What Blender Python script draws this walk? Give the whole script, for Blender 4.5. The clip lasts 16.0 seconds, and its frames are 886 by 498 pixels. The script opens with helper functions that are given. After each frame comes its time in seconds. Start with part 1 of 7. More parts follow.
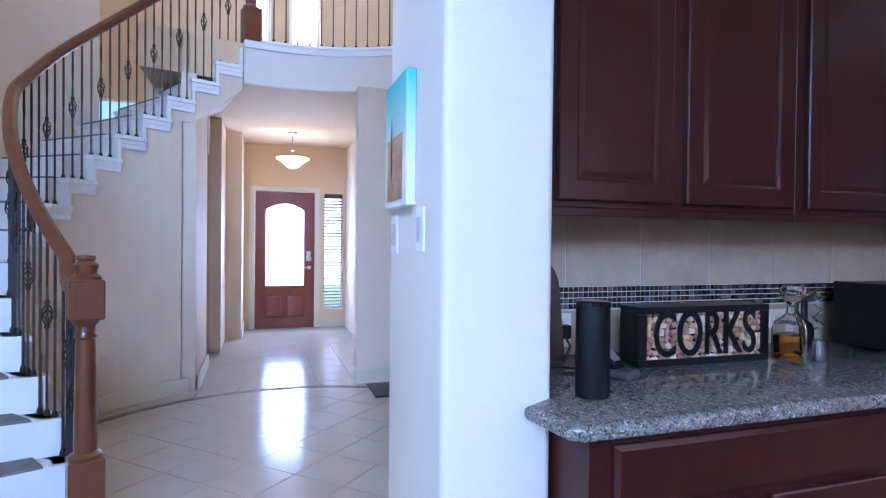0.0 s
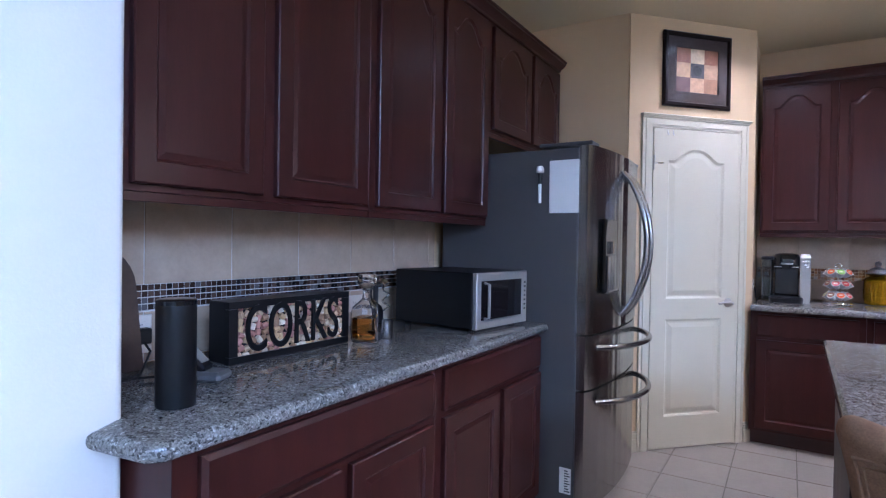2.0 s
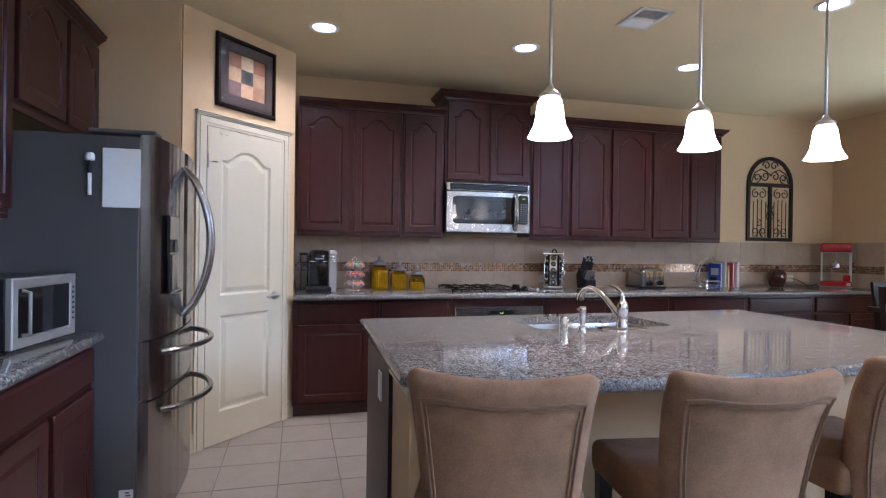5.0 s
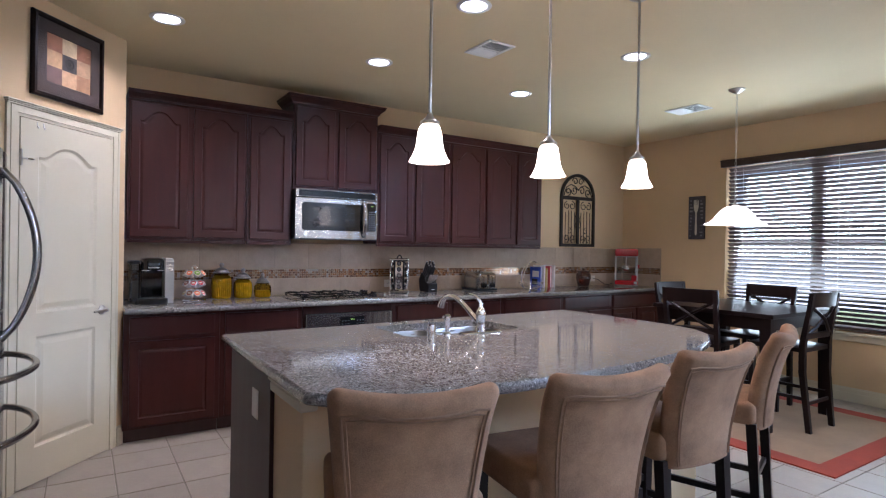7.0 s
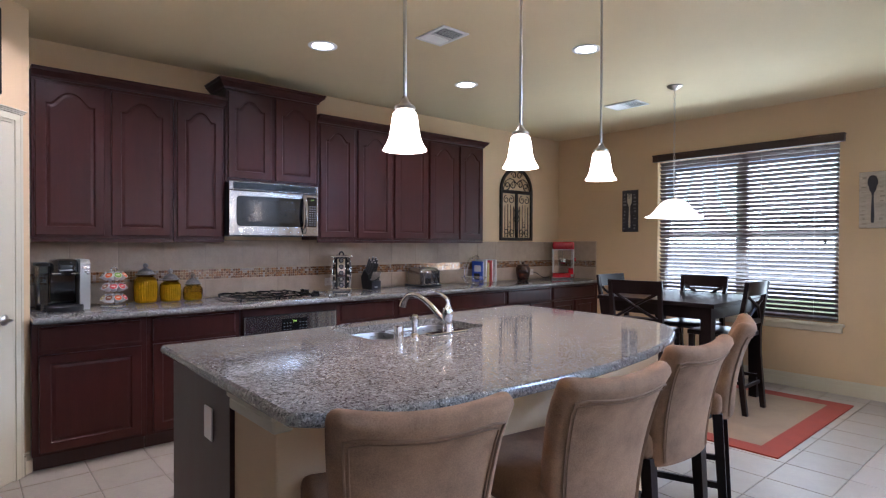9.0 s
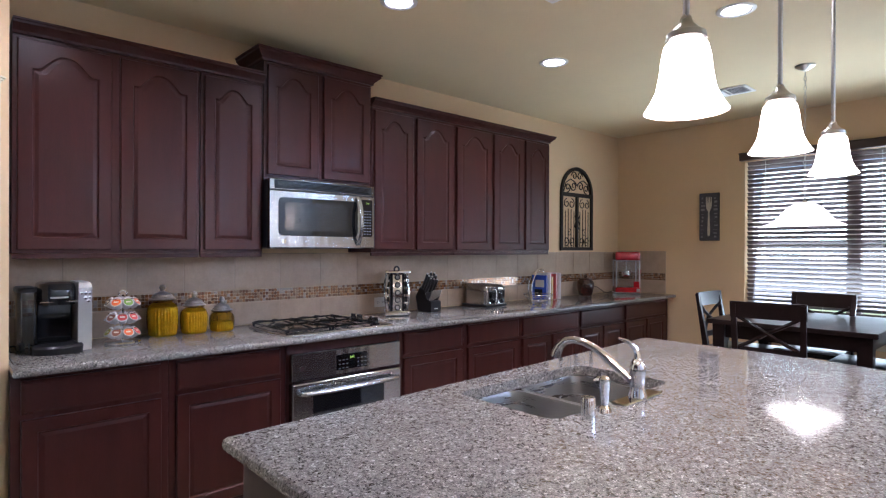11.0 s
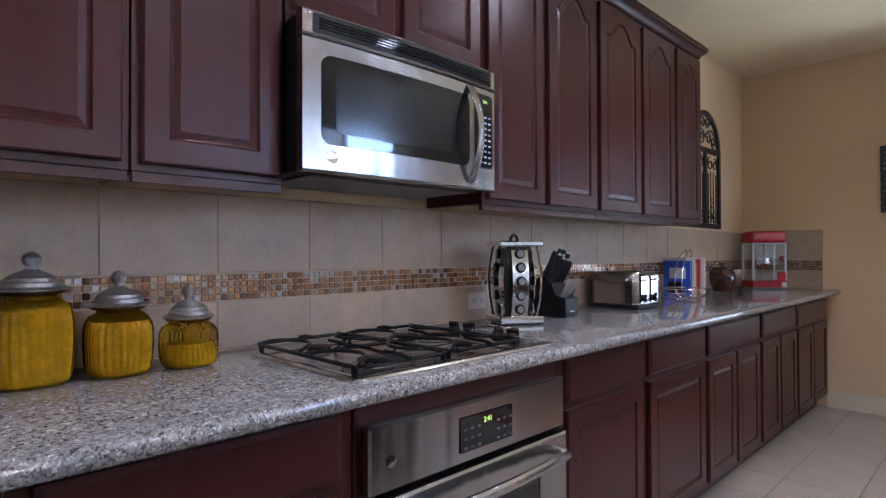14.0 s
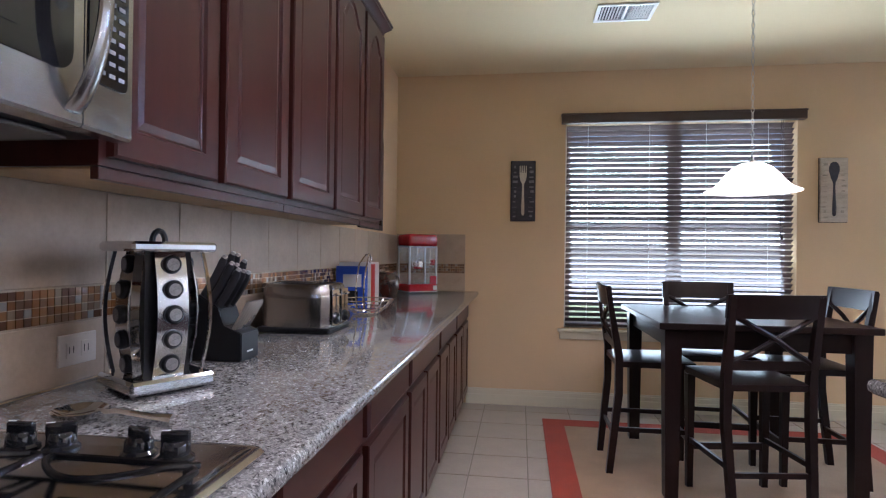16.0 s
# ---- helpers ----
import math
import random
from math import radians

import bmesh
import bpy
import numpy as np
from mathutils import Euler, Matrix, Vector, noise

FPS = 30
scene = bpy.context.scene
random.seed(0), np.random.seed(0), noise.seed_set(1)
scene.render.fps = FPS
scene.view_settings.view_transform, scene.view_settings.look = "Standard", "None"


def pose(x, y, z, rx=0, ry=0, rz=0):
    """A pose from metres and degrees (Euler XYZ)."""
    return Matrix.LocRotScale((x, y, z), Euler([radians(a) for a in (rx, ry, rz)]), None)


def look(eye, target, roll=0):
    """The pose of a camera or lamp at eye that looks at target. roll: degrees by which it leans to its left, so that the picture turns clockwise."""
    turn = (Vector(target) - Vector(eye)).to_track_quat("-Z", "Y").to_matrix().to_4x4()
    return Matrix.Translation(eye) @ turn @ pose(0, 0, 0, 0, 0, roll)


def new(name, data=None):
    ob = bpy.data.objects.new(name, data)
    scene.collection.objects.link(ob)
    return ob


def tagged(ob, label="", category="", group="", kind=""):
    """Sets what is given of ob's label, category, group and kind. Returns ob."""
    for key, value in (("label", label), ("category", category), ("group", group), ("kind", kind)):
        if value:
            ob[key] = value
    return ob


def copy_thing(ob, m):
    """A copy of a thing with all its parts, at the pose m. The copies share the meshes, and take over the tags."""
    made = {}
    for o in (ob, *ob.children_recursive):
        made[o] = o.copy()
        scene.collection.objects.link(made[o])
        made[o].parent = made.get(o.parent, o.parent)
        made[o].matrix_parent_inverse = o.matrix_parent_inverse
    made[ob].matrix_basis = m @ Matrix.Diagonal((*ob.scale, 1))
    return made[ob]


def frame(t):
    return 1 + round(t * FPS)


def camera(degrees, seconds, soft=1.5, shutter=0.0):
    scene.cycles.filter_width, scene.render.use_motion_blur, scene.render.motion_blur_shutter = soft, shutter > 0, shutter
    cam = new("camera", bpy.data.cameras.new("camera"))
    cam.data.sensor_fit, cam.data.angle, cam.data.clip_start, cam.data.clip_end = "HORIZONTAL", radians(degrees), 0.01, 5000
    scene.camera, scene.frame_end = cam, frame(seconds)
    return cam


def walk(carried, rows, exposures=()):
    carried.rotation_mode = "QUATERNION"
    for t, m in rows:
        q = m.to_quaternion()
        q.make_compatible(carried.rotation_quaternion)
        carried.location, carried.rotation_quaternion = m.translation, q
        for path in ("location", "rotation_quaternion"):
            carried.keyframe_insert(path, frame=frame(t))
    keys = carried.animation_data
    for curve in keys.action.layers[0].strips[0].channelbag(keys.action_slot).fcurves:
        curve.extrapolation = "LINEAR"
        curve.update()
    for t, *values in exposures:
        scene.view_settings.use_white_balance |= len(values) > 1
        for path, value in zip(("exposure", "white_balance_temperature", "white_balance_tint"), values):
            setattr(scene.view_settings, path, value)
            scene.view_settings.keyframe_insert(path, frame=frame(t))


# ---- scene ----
cam = camera(76.9, 16.0, soft=1.2)
PATH = [
    (0, (1.86, 1.767, 1.301), (2.481, 3.668, 1.279), 0.6),
    (0.5, (1.86, 1.758, 1.304), (2.816, 3.515, 1.28), 0.4),
    (1, (1.849, 1.755, 1.317), (3.096, 3.319, 1.285), 0.5),
    (1.5, (1.911, 1.822, 1.287), (3.419, 3.135, 1.272), 0.5),
    (2, (1.911, 1.82, 1.295), (3.61, 2.876, 1.27), 0.9),
    (2.5, (1.843, 1.824, 1.302), (3.689, 2.593, 1.274), 0.9),
    (3, (1.8, 1.886, 1.291), (3.742, 2.365, 1.27), 1.1),
    (3.5, (1.746, 1.888, 1.291), (3.73, 2.146, 1.272), 1.0),
    (4, (1.708, 1.917, 1.296), (3.707, 1.956, 1.278), 0.9),
    (4.5, (1.764, 1.966, 1.286), (3.748, 1.711, 1.273), 0.8),
    (5, (1.811, 2.007, 1.295), (3.746, 1.5, 1.286), 0.8),
    (5.2, (1.815, 2.056, 1.322), (3.723, 1.457, 1.306), 0.8),
    (7.5, (1.799, 2.308, 1.36), (3.428, 1.147, 1.358), 0.7),
    (8, (1.825, 2.346, 1.358), (3.405, 1.12, 1.347), 0.4),
    (10.5, (2.819, 2.305, 1.403), (4.297, 0.958, 1.386), 0.3),
    (11, (3.176, 2.247, 1.42), (4.661, 0.907, 1.417), 0.2),
    (11.5, (3.629, 2.175, 1.403), (5.103, 0.823, 1.419), 0.4),
    (12, (4.037, 2.081, 1.399), (5.522, 0.741, 1.413), 0.3),
    (12.5, (4.339, 1.941, 1.357), (5.846, 0.626, 1.375), -0.0),
    (13, (4.601, 1.814, 1.29), (6.107, 0.498, 1.31), -0.1),
    (13.5, (4.84, 1.695, 1.24), (6.328, 0.359, 1.261), -0.2),
    (14, (5.05, 1.533, 1.202), (6.478, 0.133, 1.224), -0.2),
    (14.5, (5.258, 1.369, 1.217), (6.561, -0.148, 1.23), -0.0),
    (15, (5.432, 1.235, 1.229), (6.453, -0.485, 1.235), 0.2),
    (15.5, (5.553, 1.101, 1.219), (6.239, -0.778, 1.233), 0.3),
    (16, (5.645, 0.918, 1.24), (5.92, -1.063, 1.254), 0.7),
]
walk(cam, [(t, look(eye, target, roll)) for t, eye, target, roll in PATH], [(0, 0.52, 4780, 28), (1.5, 0.50, 4780, 28), (2.5, 0.55, 4980, 27), (3.5, 0.52, 5150, 26), (5, 0.47, 5350, 26), (8, 0.36, 5400, 27), (10.5, 0.60, 5400, 27), (13.5, 0.52, 5150, 26), (16, 0.62, 5300, 27)])

# ---- world and large lights ----
world = bpy.data.worlds.new("sky")
scene.world = world
world.use_nodes = True
wt = world.node_tree
sky = wt.nodes.new("ShaderNodeTexSky")
sky.sky_type = "NISHITA"
sky.sun_disc = False
sky.sun_elevation, sky.sun_rotation = radians(50), radians(270)
wt.links.new(sky.outputs[0], wt.nodes["Background"].inputs[0])
wt.nodes["Background"].inputs[1].default_value = 0.15

sun = new("sun", bpy.data.lights.new("sun", "SUN"))
sun.data.energy, sun.data.angle, sun.data.color = 5.0, radians(0.6), (1.0, 0.95, 0.88)
sun.matrix_world = look((0, 0, 20), (9.0, 0.5, 9.0))


def window_light(name, m, w, h, watts, colour):
    lamp = new(name, bpy.data.lights.new(name, "AREA"))
    lamp.data.shape, lamp.data.size, lamp.data.size_y = "RECTANGLE", w, h
    lamp.data.energy, lamp.data.color = watts, colour
    lamp.matrix_world = m
    return lamp


def bulb(name, place, watts, colour, size=0.04):
    lamp = new(name, bpy.data.lights.new(name, "POINT"))
    lamp.data.energy, lamp.data.color, lamp.data.shadow_soft_size = watts, colour, size
    lamp.location = place
    return lamp


DAY = (0.54, 0.77, 1.0)
window_light("dining_window_light", look((4.415, -3.865, 1.47), (4.415, 0, 2.35)), 1.62, 1.5, 48, (0.82, 0.98, 0.90))
window_light("living_window_light", look((-0.95, -3.83, 3.85), (-0.75, 2.0, 3.2)), 2.9, 2.0, 390, DAY)
window_light("front_door_light", look((2.2, 10.462, 1.25), (2.2, 6.0, 1.25)), 0.5, 1.1, 23, (0.70, 0.86, 1.0))
window_light("upper_window_light", look((2.17, 10.04, 4.2), (2.17, 5.0, 4.2)), 0.95, 1.4, 300, (0.80, 0.90, 1.0))

# ---- materials ----


def node(nt, kind, **values):
    n = nt.nodes.new(kind)
    for key, value in values.items():
        n.inputs[key].default_value = value
    return n


def material(name, base, rough=0.5, metal=0.0, vary=0.1, scale=4.0, fine=90.0, bump=0.04, stretch=(1, 1, 1), piece=0.0, coat=0.0, emit=None, emit_power=0.0, spec=0.5, rough_vary=0.12):
    """Principled surface with large blotches, fine grain, a little relief and uneven gloss."""
    m = bpy.data.materials.new(name)
    m.use_nodes = True
    nt = m.node_tree
    bsdf = nt.nodes["Principled BSDF"]
    tc = nt.nodes.new("ShaderNodeTexCoord")
    mp = nt.nodes.new("ShaderNodeMapping")
    mp.inputs["Scale"].default_value = stretch
    nt.links.new(tc.outputs["Object"], mp.inputs["Vector"])
    large = node(nt, "ShaderNodeTexNoise", Scale=scale, Detail=4.0, Roughness=0.6)
    small = node(nt, "ShaderNodeTexNoise", Scale=fine, Detail=3.0, Roughness=0.6)
    for n in (large, small):
        nt.links.new(mp.outputs[0], n.inputs["Vector"])
    add = nt.nodes.new("ShaderNodeMath")
    add.operation = "MULTIPLY_ADD"
    add.inputs[1].default_value, add.inputs[2].default_value = 0.5, 0.0
    nt.links.new(small.outputs[0], add.inputs[0])
    total = nt.nodes.new("ShaderNodeMath")
    total.operation = "ADD"
    nt.links.new(large.outputs[0], total.inputs[0])
    nt.links.new(add.outputs[0], total.inputs[1])
    last = total
    if piece:
        info = nt.nodes.new("ShaderNodeObjectInfo")
        shift = nt.nodes.new("ShaderNodeMath")
        shift.operation = "MULTIPLY_ADD"
        shift.inputs[1].default_value = piece
        nt.links.new(info.outputs["Random"], shift.inputs[0])
        nt.links.new(last.outputs[0], shift.inputs[2])
        last = shift
    ramp = nt.nodes.new("ShaderNodeMapRange")
    ramp.inputs["From Min"].default_value, ramp.inputs["From Max"].default_value = 0.45, 1.05 + piece
    ramp.inputs["To Min"].default_value, ramp.inputs["To Max"].default_value = 1 - vary, 1 + vary
    nt.links.new(last.outputs[0], ramp.inputs["Value"])
    tint = nt.nodes.new("ShaderNodeVectorMath")
    tint.operation = "SCALE"
    tint.inputs[0].default_value = base[:3]
    nt.links.new(ramp.outputs[0], tint.inputs["Scale"])
    nt.links.new(tint.outputs[0], bsdf.inputs["Base Color"])
    gloss = nt.nodes.new("ShaderNodeMapRange")
    gloss.inputs["To Min"].default_value = max(0.02, rough - rough_vary * rough)
    gloss.inputs["To Max"].default_value = min(1.0, rough + rough_vary * rough)
    nt.links.new(large.outputs[0], gloss.inputs["Value"])
    nt.links.new(gloss.outputs[0], bsdf.inputs["Roughness"])
    if bump:
        b = node(nt, "ShaderNodeBump", Strength=bump * 4, Distance=0.002)
        nt.links.new(small.outputs[0], b.inputs["Height"])
        nt.links.new(b.outputs[0], bsdf.inputs["Normal"])
    bsdf.inputs["Metallic"].default_value = metal
    bsdf.inputs["Coat Weight"].default_value = coat
    bsdf.inputs["Coat Roughness"].default_value = 0.15
    bsdf.inputs["Specular IOR Level"].default_value = spec
    if emit:
        bsdf.inputs["Emission Color"].default_value = (*emit, 1)
        bsdf.inputs["Emission Strength"].default_value = emit_power
    return m


def granite(name, tones, scale=300.0):
    """Polished granite: crystals of several tones over a cloudy ground."""
    m = bpy.data.materials.new(name)
    m.use_nodes = True
    nt = m.node_tree
    bsdf = nt.nodes["Principled BSDF"]
    tc = nt.nodes.new("ShaderNodeTexCoord")
    cells = node(nt, "ShaderNodeTexVoronoi", Scale=scale, Randomness=1.0)
    big = node(nt, "ShaderNodeTexVoronoi", Scale=scale * 0.42, Randomness=1.0)
    cloud = node(nt, "ShaderNodeTexNoise", Scale=9.0, Detail=5.0)
    for n in (cells, big, cloud):
        nt.links.new(tc.outputs["Object"], n.inputs["Vector"])
    split = nt.nodes.new("ShaderNodeSeparateColor")
    split2 = nt.nodes.new("ShaderNodeSeparateColor")
    nt.links.new(cells.outputs["Color"], split.inputs[0])
    nt.links.new(big.outputs["Color"], split2.inputs[0])
    mean = nt.nodes.new("ShaderNodeMath")
    mean.operation = "MULTIPLY_ADD"
    mean.inputs[1].default_value = 0.55
    half = nt.nodes.new("ShaderNodeMath")
    half.operation = "MULTIPLY"
    half.inputs[1].default_value = 0.45
    nt.links.new(split2.outputs[1], half.inputs[0])
    nt.links.new(split.outputs[0], mean.inputs[0])
    nt.links.new(half.outputs[0], mean.inputs[2])
    ramp = nt.nodes.new("ShaderNodeValToRGB")
    ramp.color_ramp.interpolation = "LINEAR"
    stops = (0.0, 0.26, 0.42, 0.56, 0.72, 1.0)
    while len(ramp.color_ramp.elements) < len(stops):
        ramp.color_ramp.elements.new(0.5)
    for e, p, c in zip(ramp.color_ramp.elements, stops, tones):
        e.position, e.color = p, (*c, 1)
    nt.links.new(mean.outputs[0], ramp.inputs[0])
    mr = nt.nodes.new("ShaderNodeMapRange")
    mr.inputs["To Min"].default_value, mr.inputs["To Max"].default_value = 0.8, 1.2
    nt.links.new(cloud.outputs[0], mr.inputs["Value"])
    tint = nt.nodes.new("ShaderNodeVectorMath")
    tint.operation = "SCALE"
    nt.links.new(ramp.outputs[0], tint.inputs[0])
    nt.links.new(mr.outputs[0], tint.inputs["Scale"])
    nt.links.new(tint.outputs[0], bsdf.inputs["Base Color"])
    gl = nt.nodes.new("ShaderNodeMapRange")
    gl.inputs["To Min"].default_value, gl.inputs["To Max"].default_value = 0.05, 0.11
    nt.links.new(split.outputs[2], gl.inputs["Value"])
    nt.links.new(gl.outputs[0], bsdf.inputs["Roughness"])
    return m


def brushed(name, base, rough, wave=0.32):
    """Rolled steel: slow upright ripples in the sheet and a fine level grain."""
    m = material(name, base, rough, 1.0, vary=0.06, scale=6, fine=120, bump=0, stretch=(1, 1, 10))
    nt = m.node_tree
    tc = nt.nodes.new("ShaderNodeTexCoord")
    last = None
    for stretch, strength, distance in (((11, 11, 0.7), wave, 0.010), ((2, 2, 420), 0.10, 0.0008)):
        mp = nt.nodes.new("ShaderNodeMapping")
        mp.inputs["Scale"].default_value = stretch
        nt.links.new(tc.outputs["Object"], mp.inputs["Vector"])
        noise = node(nt, "ShaderNodeTexNoise", Scale=1.0, Detail=1.5)
        nt.links.new(mp.outputs[0], noise.inputs["Vector"])
        b = node(nt, "ShaderNodeBump", Strength=strength, Distance=distance)
        nt.links.new(noise.outputs[0], b.inputs["Height"])
        if last:
            nt.links.new(last.outputs[0], b.inputs["Normal"])
        last = b
    nt.links.new(last.outputs[0], nt.nodes["Principled BSDF"].inputs["Normal"])
    return m


def glass(name, colour=(1, 1, 1), rough=0.0, ior=1.45):
    m = bpy.data.materials.new(name)
    m.use_nodes = True
    b = m.node_tree.nodes["Principled BSDF"]
    b.inputs["Base Color"].default_value = (*colour, 1)
    b.inputs["Roughness"].default_value = rough
    b.inputs["IOR"].default_value = ior
    b.inputs["Transmission Weight"].default_value = 1.0
    return m


def islands(name, tones, rough=0.25, coat=0.3, metal=0.0):
    """Small pieces, each in a tone of its own (by piece object and by loose island)."""
    m = bpy.data.materials.new(name)
    m.use_nodes = True
    nt = m.node_tree
    bsdf = nt.nodes["Principled BSDF"]
    info = nt.nodes.new("ShaderNodeObjectInfo")
    geo = nt.nodes.new("ShaderNodeNewGeometry")
    add = nt.nodes.new("ShaderNodeMath")
    add.operation = "ADD"
    fract = nt.nodes.new("ShaderNodeMath")
    fract.operation = "FRACT"
    nt.links.new(info.outputs["Random"], add.inputs[0])
    nt.links.new(geo.outputs["Random Per Island"], add.inputs[1])
    nt.links.new(add.outputs[0], fract.inputs[0])
    ramp = nt.nodes.new("ShaderNodeValToRGB")
    ramp.color_ramp.interpolation = "CONSTANT"
    while len(ramp.color_ramp.elements) < len(tones):
        ramp.color_ramp.elements.new(0.5)
    for i, (e, c) in enumerate(zip(ramp.color_ramp.elements, tones)):
        e.position, e.color = i / len(tones), (*c, 1)
    nt.links.new(fract.outputs[0], ramp.inputs[0])
    nt.links.new(ramp.outputs[0], bsdf.inputs["Base Color"])
    bsdf.inputs["Roughness"].default_value = rough
    bsdf.inputs["Coat Weight"].default_value = coat
    bsdf.inputs["Metallic"].default_value = metal
    return m


WALL = material("tan_wall_paint", (0.64, 0.46, 0.265), 0.75, vary=0.05, scale=1.5, fine=160, bump=0.05)
WALL_PALE = material("pale_wall_paint", (0.74, 0.68, 0.60), 0.7, vary=0.04, scale=1.5, fine=160, bump=0.05)
CEIL = material("ceiling_paint", (0.70, 0.575, 0.345), 0.85, vary=0.04, scale=1.2, fine=120, bump=0.06)
TRIM = material("cream_trim_paint", (0.60, 0.545, 0.405), 0.4, vary=0.03, bump=0.01)
# The hall's warmer light is put into this copy of the wall paint.
WALL_STAIR = material("warm_tinted_wall_paint", (0.68, 0.565, 0.44), 0.7, vary=0.05, scale=1.2, fine=160, bump=0.05)
WHITE = material("white_paint", (0.80, 0.79, 0.76), 0.4, vary=0.03, bump=0.01)
CHERRY = material("dark_cherry_wood", (0.042, 0.0104, 0.0079), 0.30, vary=0.24, scale=3, fine=60, bump=0.0015, stretch=(5, 5, 0.6), spec=0.25, rough_vary=0.06)
CHERRY_DARK = material("shadowed_cherry_wood", (0.038, 0.010, 0.008), 0.45, vary=0.3, scale=3, fine=60, bump=0.015, stretch=(5, 5, 0.6))
PALEWOOD = material("raw_cabinet_underside", (0.42, 0.28, 0.15), 0.6, vary=0.15, stretch=(1, 6, 6))
ESPRESSO = material("espresso_wood", (0.012, 0.0062, 0.0055), 0.32, vary=0.35, scale=4, fine=70, bump=0.01, stretch=(4, 4, 0.7), spec=0.2)
OAK = material("stained_oak", (0.12, 0.034, 0.011), 0.3, vary=0.3, scale=4, fine=60, bump=0.02, stretch=(5, 5, 0.8), coat=0.4)
DOORWOOD = material("mahogany_door_wood", (0.16, 0.030, 0.014), 0.3, vary=0.25, stretch=(6, 6, 0.6), coat=0.4)
GRANITE = granite("grey_brown_granite", [(0.020, 0.019, 0.018), (0.088, 0.083, 0.076), (0.160, 0.149, 0.134), (0.250, 0.236, 0.214), (0.125, 0.117, 0.106), (0.52, 0.51, 0.48)], 265.0)
PANSTEEL = material("polished_pan_steel", (0.60, 0.595, 0.59), 0.17, 1.0, vary=0.06, scale=6, fine=120, bump=0.004)
STEEL = brushed("brushed_steel", (0.34, 0.325, 0.31), 0.22, 0.6)
SINKSTEEL = brushed("satin_sink_steel", (0.30, 0.285, 0.265), 0.28, 0.15)
CHROME = material("chrome", (0.75, 0.75, 0.76), 0.06, 1.0, vary=0.02, bump=0)
NICKEL = material("brushed_nickel", (0.52, 0.49, 0.45), 0.28, 1.0, vary=0.05, bump=0.01)
GREYSIDE = material("grey_appliance_paint", (0.078, 0.073, 0.071), 0.42, vary=0.06, fine=300, bump=0.03)
BLACK = material("black_plastic", (0.006, 0.006, 0.007), 0.40, vary=0.2, bump=0.01, spec=0.3)
BLACKGLOSS = material("black_glass", (0.008, 0.008, 0.009), 0.05, vary=0.1, bump=0, coat=0.0)
IRON = material("cast_iron", (0.0035, 0.0035, 0.004), 0.26, vary=0.25, fine=200, bump=0.02, spec=0.22)
WROUGHT = material("bronze_iron", (0.028, 0.020, 0.015), 0.5, 0.5, vary=0.3, fine=120, bump=0.05)
SUEDE = material("tan_suede", (0.245, 0.140, 0.080), 0.9, vary=0.52, scale=5, fine=260, bump=0.08, spec=0.2)
PIPING = material("suede_piping", (0.205, 0.120, 0.072), 0.9, vary=0.15, scale=9, fine=260, bump=0.06, spec=0.2)
GROUT = material("tile_grout", (0.24, 0.21, 0.17), 0.9, vary=0.15, fine=200, bump=0.06)
SPLASHGROUT = material("pale_wall_grout", (0.36, 0.29, 0.21), 0.9, vary=0.12, fine=200, bump=0.05)
HALLTILE = material("polished_hall_tile", (0.45, 0.395, 0.335), 0.16, vary=0.06, scale=3, fine=45, bump=0.02, spec=0.6)
# Desk grout, its colour lightened for the bluish daylight that falls there.
LITGROUT = material("daylit_wall_grout", (0.55, 0.51, 0.46), 0.9, vary=0.12, fine=200, bump=0.05)
FLOORTILE = material("beige_floor_tile", (0.34, 0.292, 0.232), 0.36, vary=0.16, scale=7, fine=45, bump=0.03, piece=0.3)
SPLASH = material("beige_wall_tile", (0.38, 0.285, 0.20), 0.42, vary=0.20, scale=14, fine=80, bump=0.05, piece=0.25, spec=0.35)
MOSAIC = islands("copper_glass_mosaic", [(0.30, 0.13, 0.05), (0.42, 0.22, 0.09), (0.16, 0.075, 0.04), (0.42, 0.31, 0.21), (0.36, 0.16, 0.06), (0.24, 0.14, 0.08), (0.48, 0.44, 0.41), (0.19, 0.095, 0.055), (0.38, 0.27, 0.18), (0.33, 0.19, 0.10)], 0.20, 0.3, 0.5)
DARKMOSAIC = islands("dark_brown_mosaic", [(0.035, 0.020, 0.016), (0.075, 0.045, 0.035), (0.022, 0.018, 0.018), (0.12, 0.075, 0.055), (0.05, 0.028, 0.02), (0.14, 0.13, 0.13)], 0.15, 0.0, 0.25)
CARPET = material("grey_carpet", (0.20, 0.18, 0.17), 0.95, vary=0.25, scale=20, fine=400, bump=0.2)
RUG = material("tan_rug_weave", (0.30, 0.20, 0.115), 0.95, vary=0.2, scale=3, fine=300, bump=0.15)
RUGRED = material("rust_rug_border", (0.30, 0.045, 0.02), 0.95, vary=0.2, scale=5, fine=300, bump=0.15)
BLIND = material("dark_wood_valance", (0.05, 0.028, 0.022), 0.35, vary=0.25, stretch=(1, 5, 5))
# Valance wood again, with the window glare on the slats put into its colour.
SLAT = material("glare_lightened_blind_wood", (0.13, 0.092, 0.085), 0.30, vary=0.25, stretch=(1, 5, 5))
CUPMARK = material("white_pointer_paint", (0.6, 0.6, 0.58), 0.5, vary=0.03, bump=0)
CLEAR = glass("clear_glass")
PANE = glass("window_glass", ior=1.1)
SHADE = material("lit_frosted_glass", (0.9, 0.86, 0.78), 0.4, vary=0.04, bump=0.0, emit=(1.0, 0.82, 0.60), emit_power=11.0)
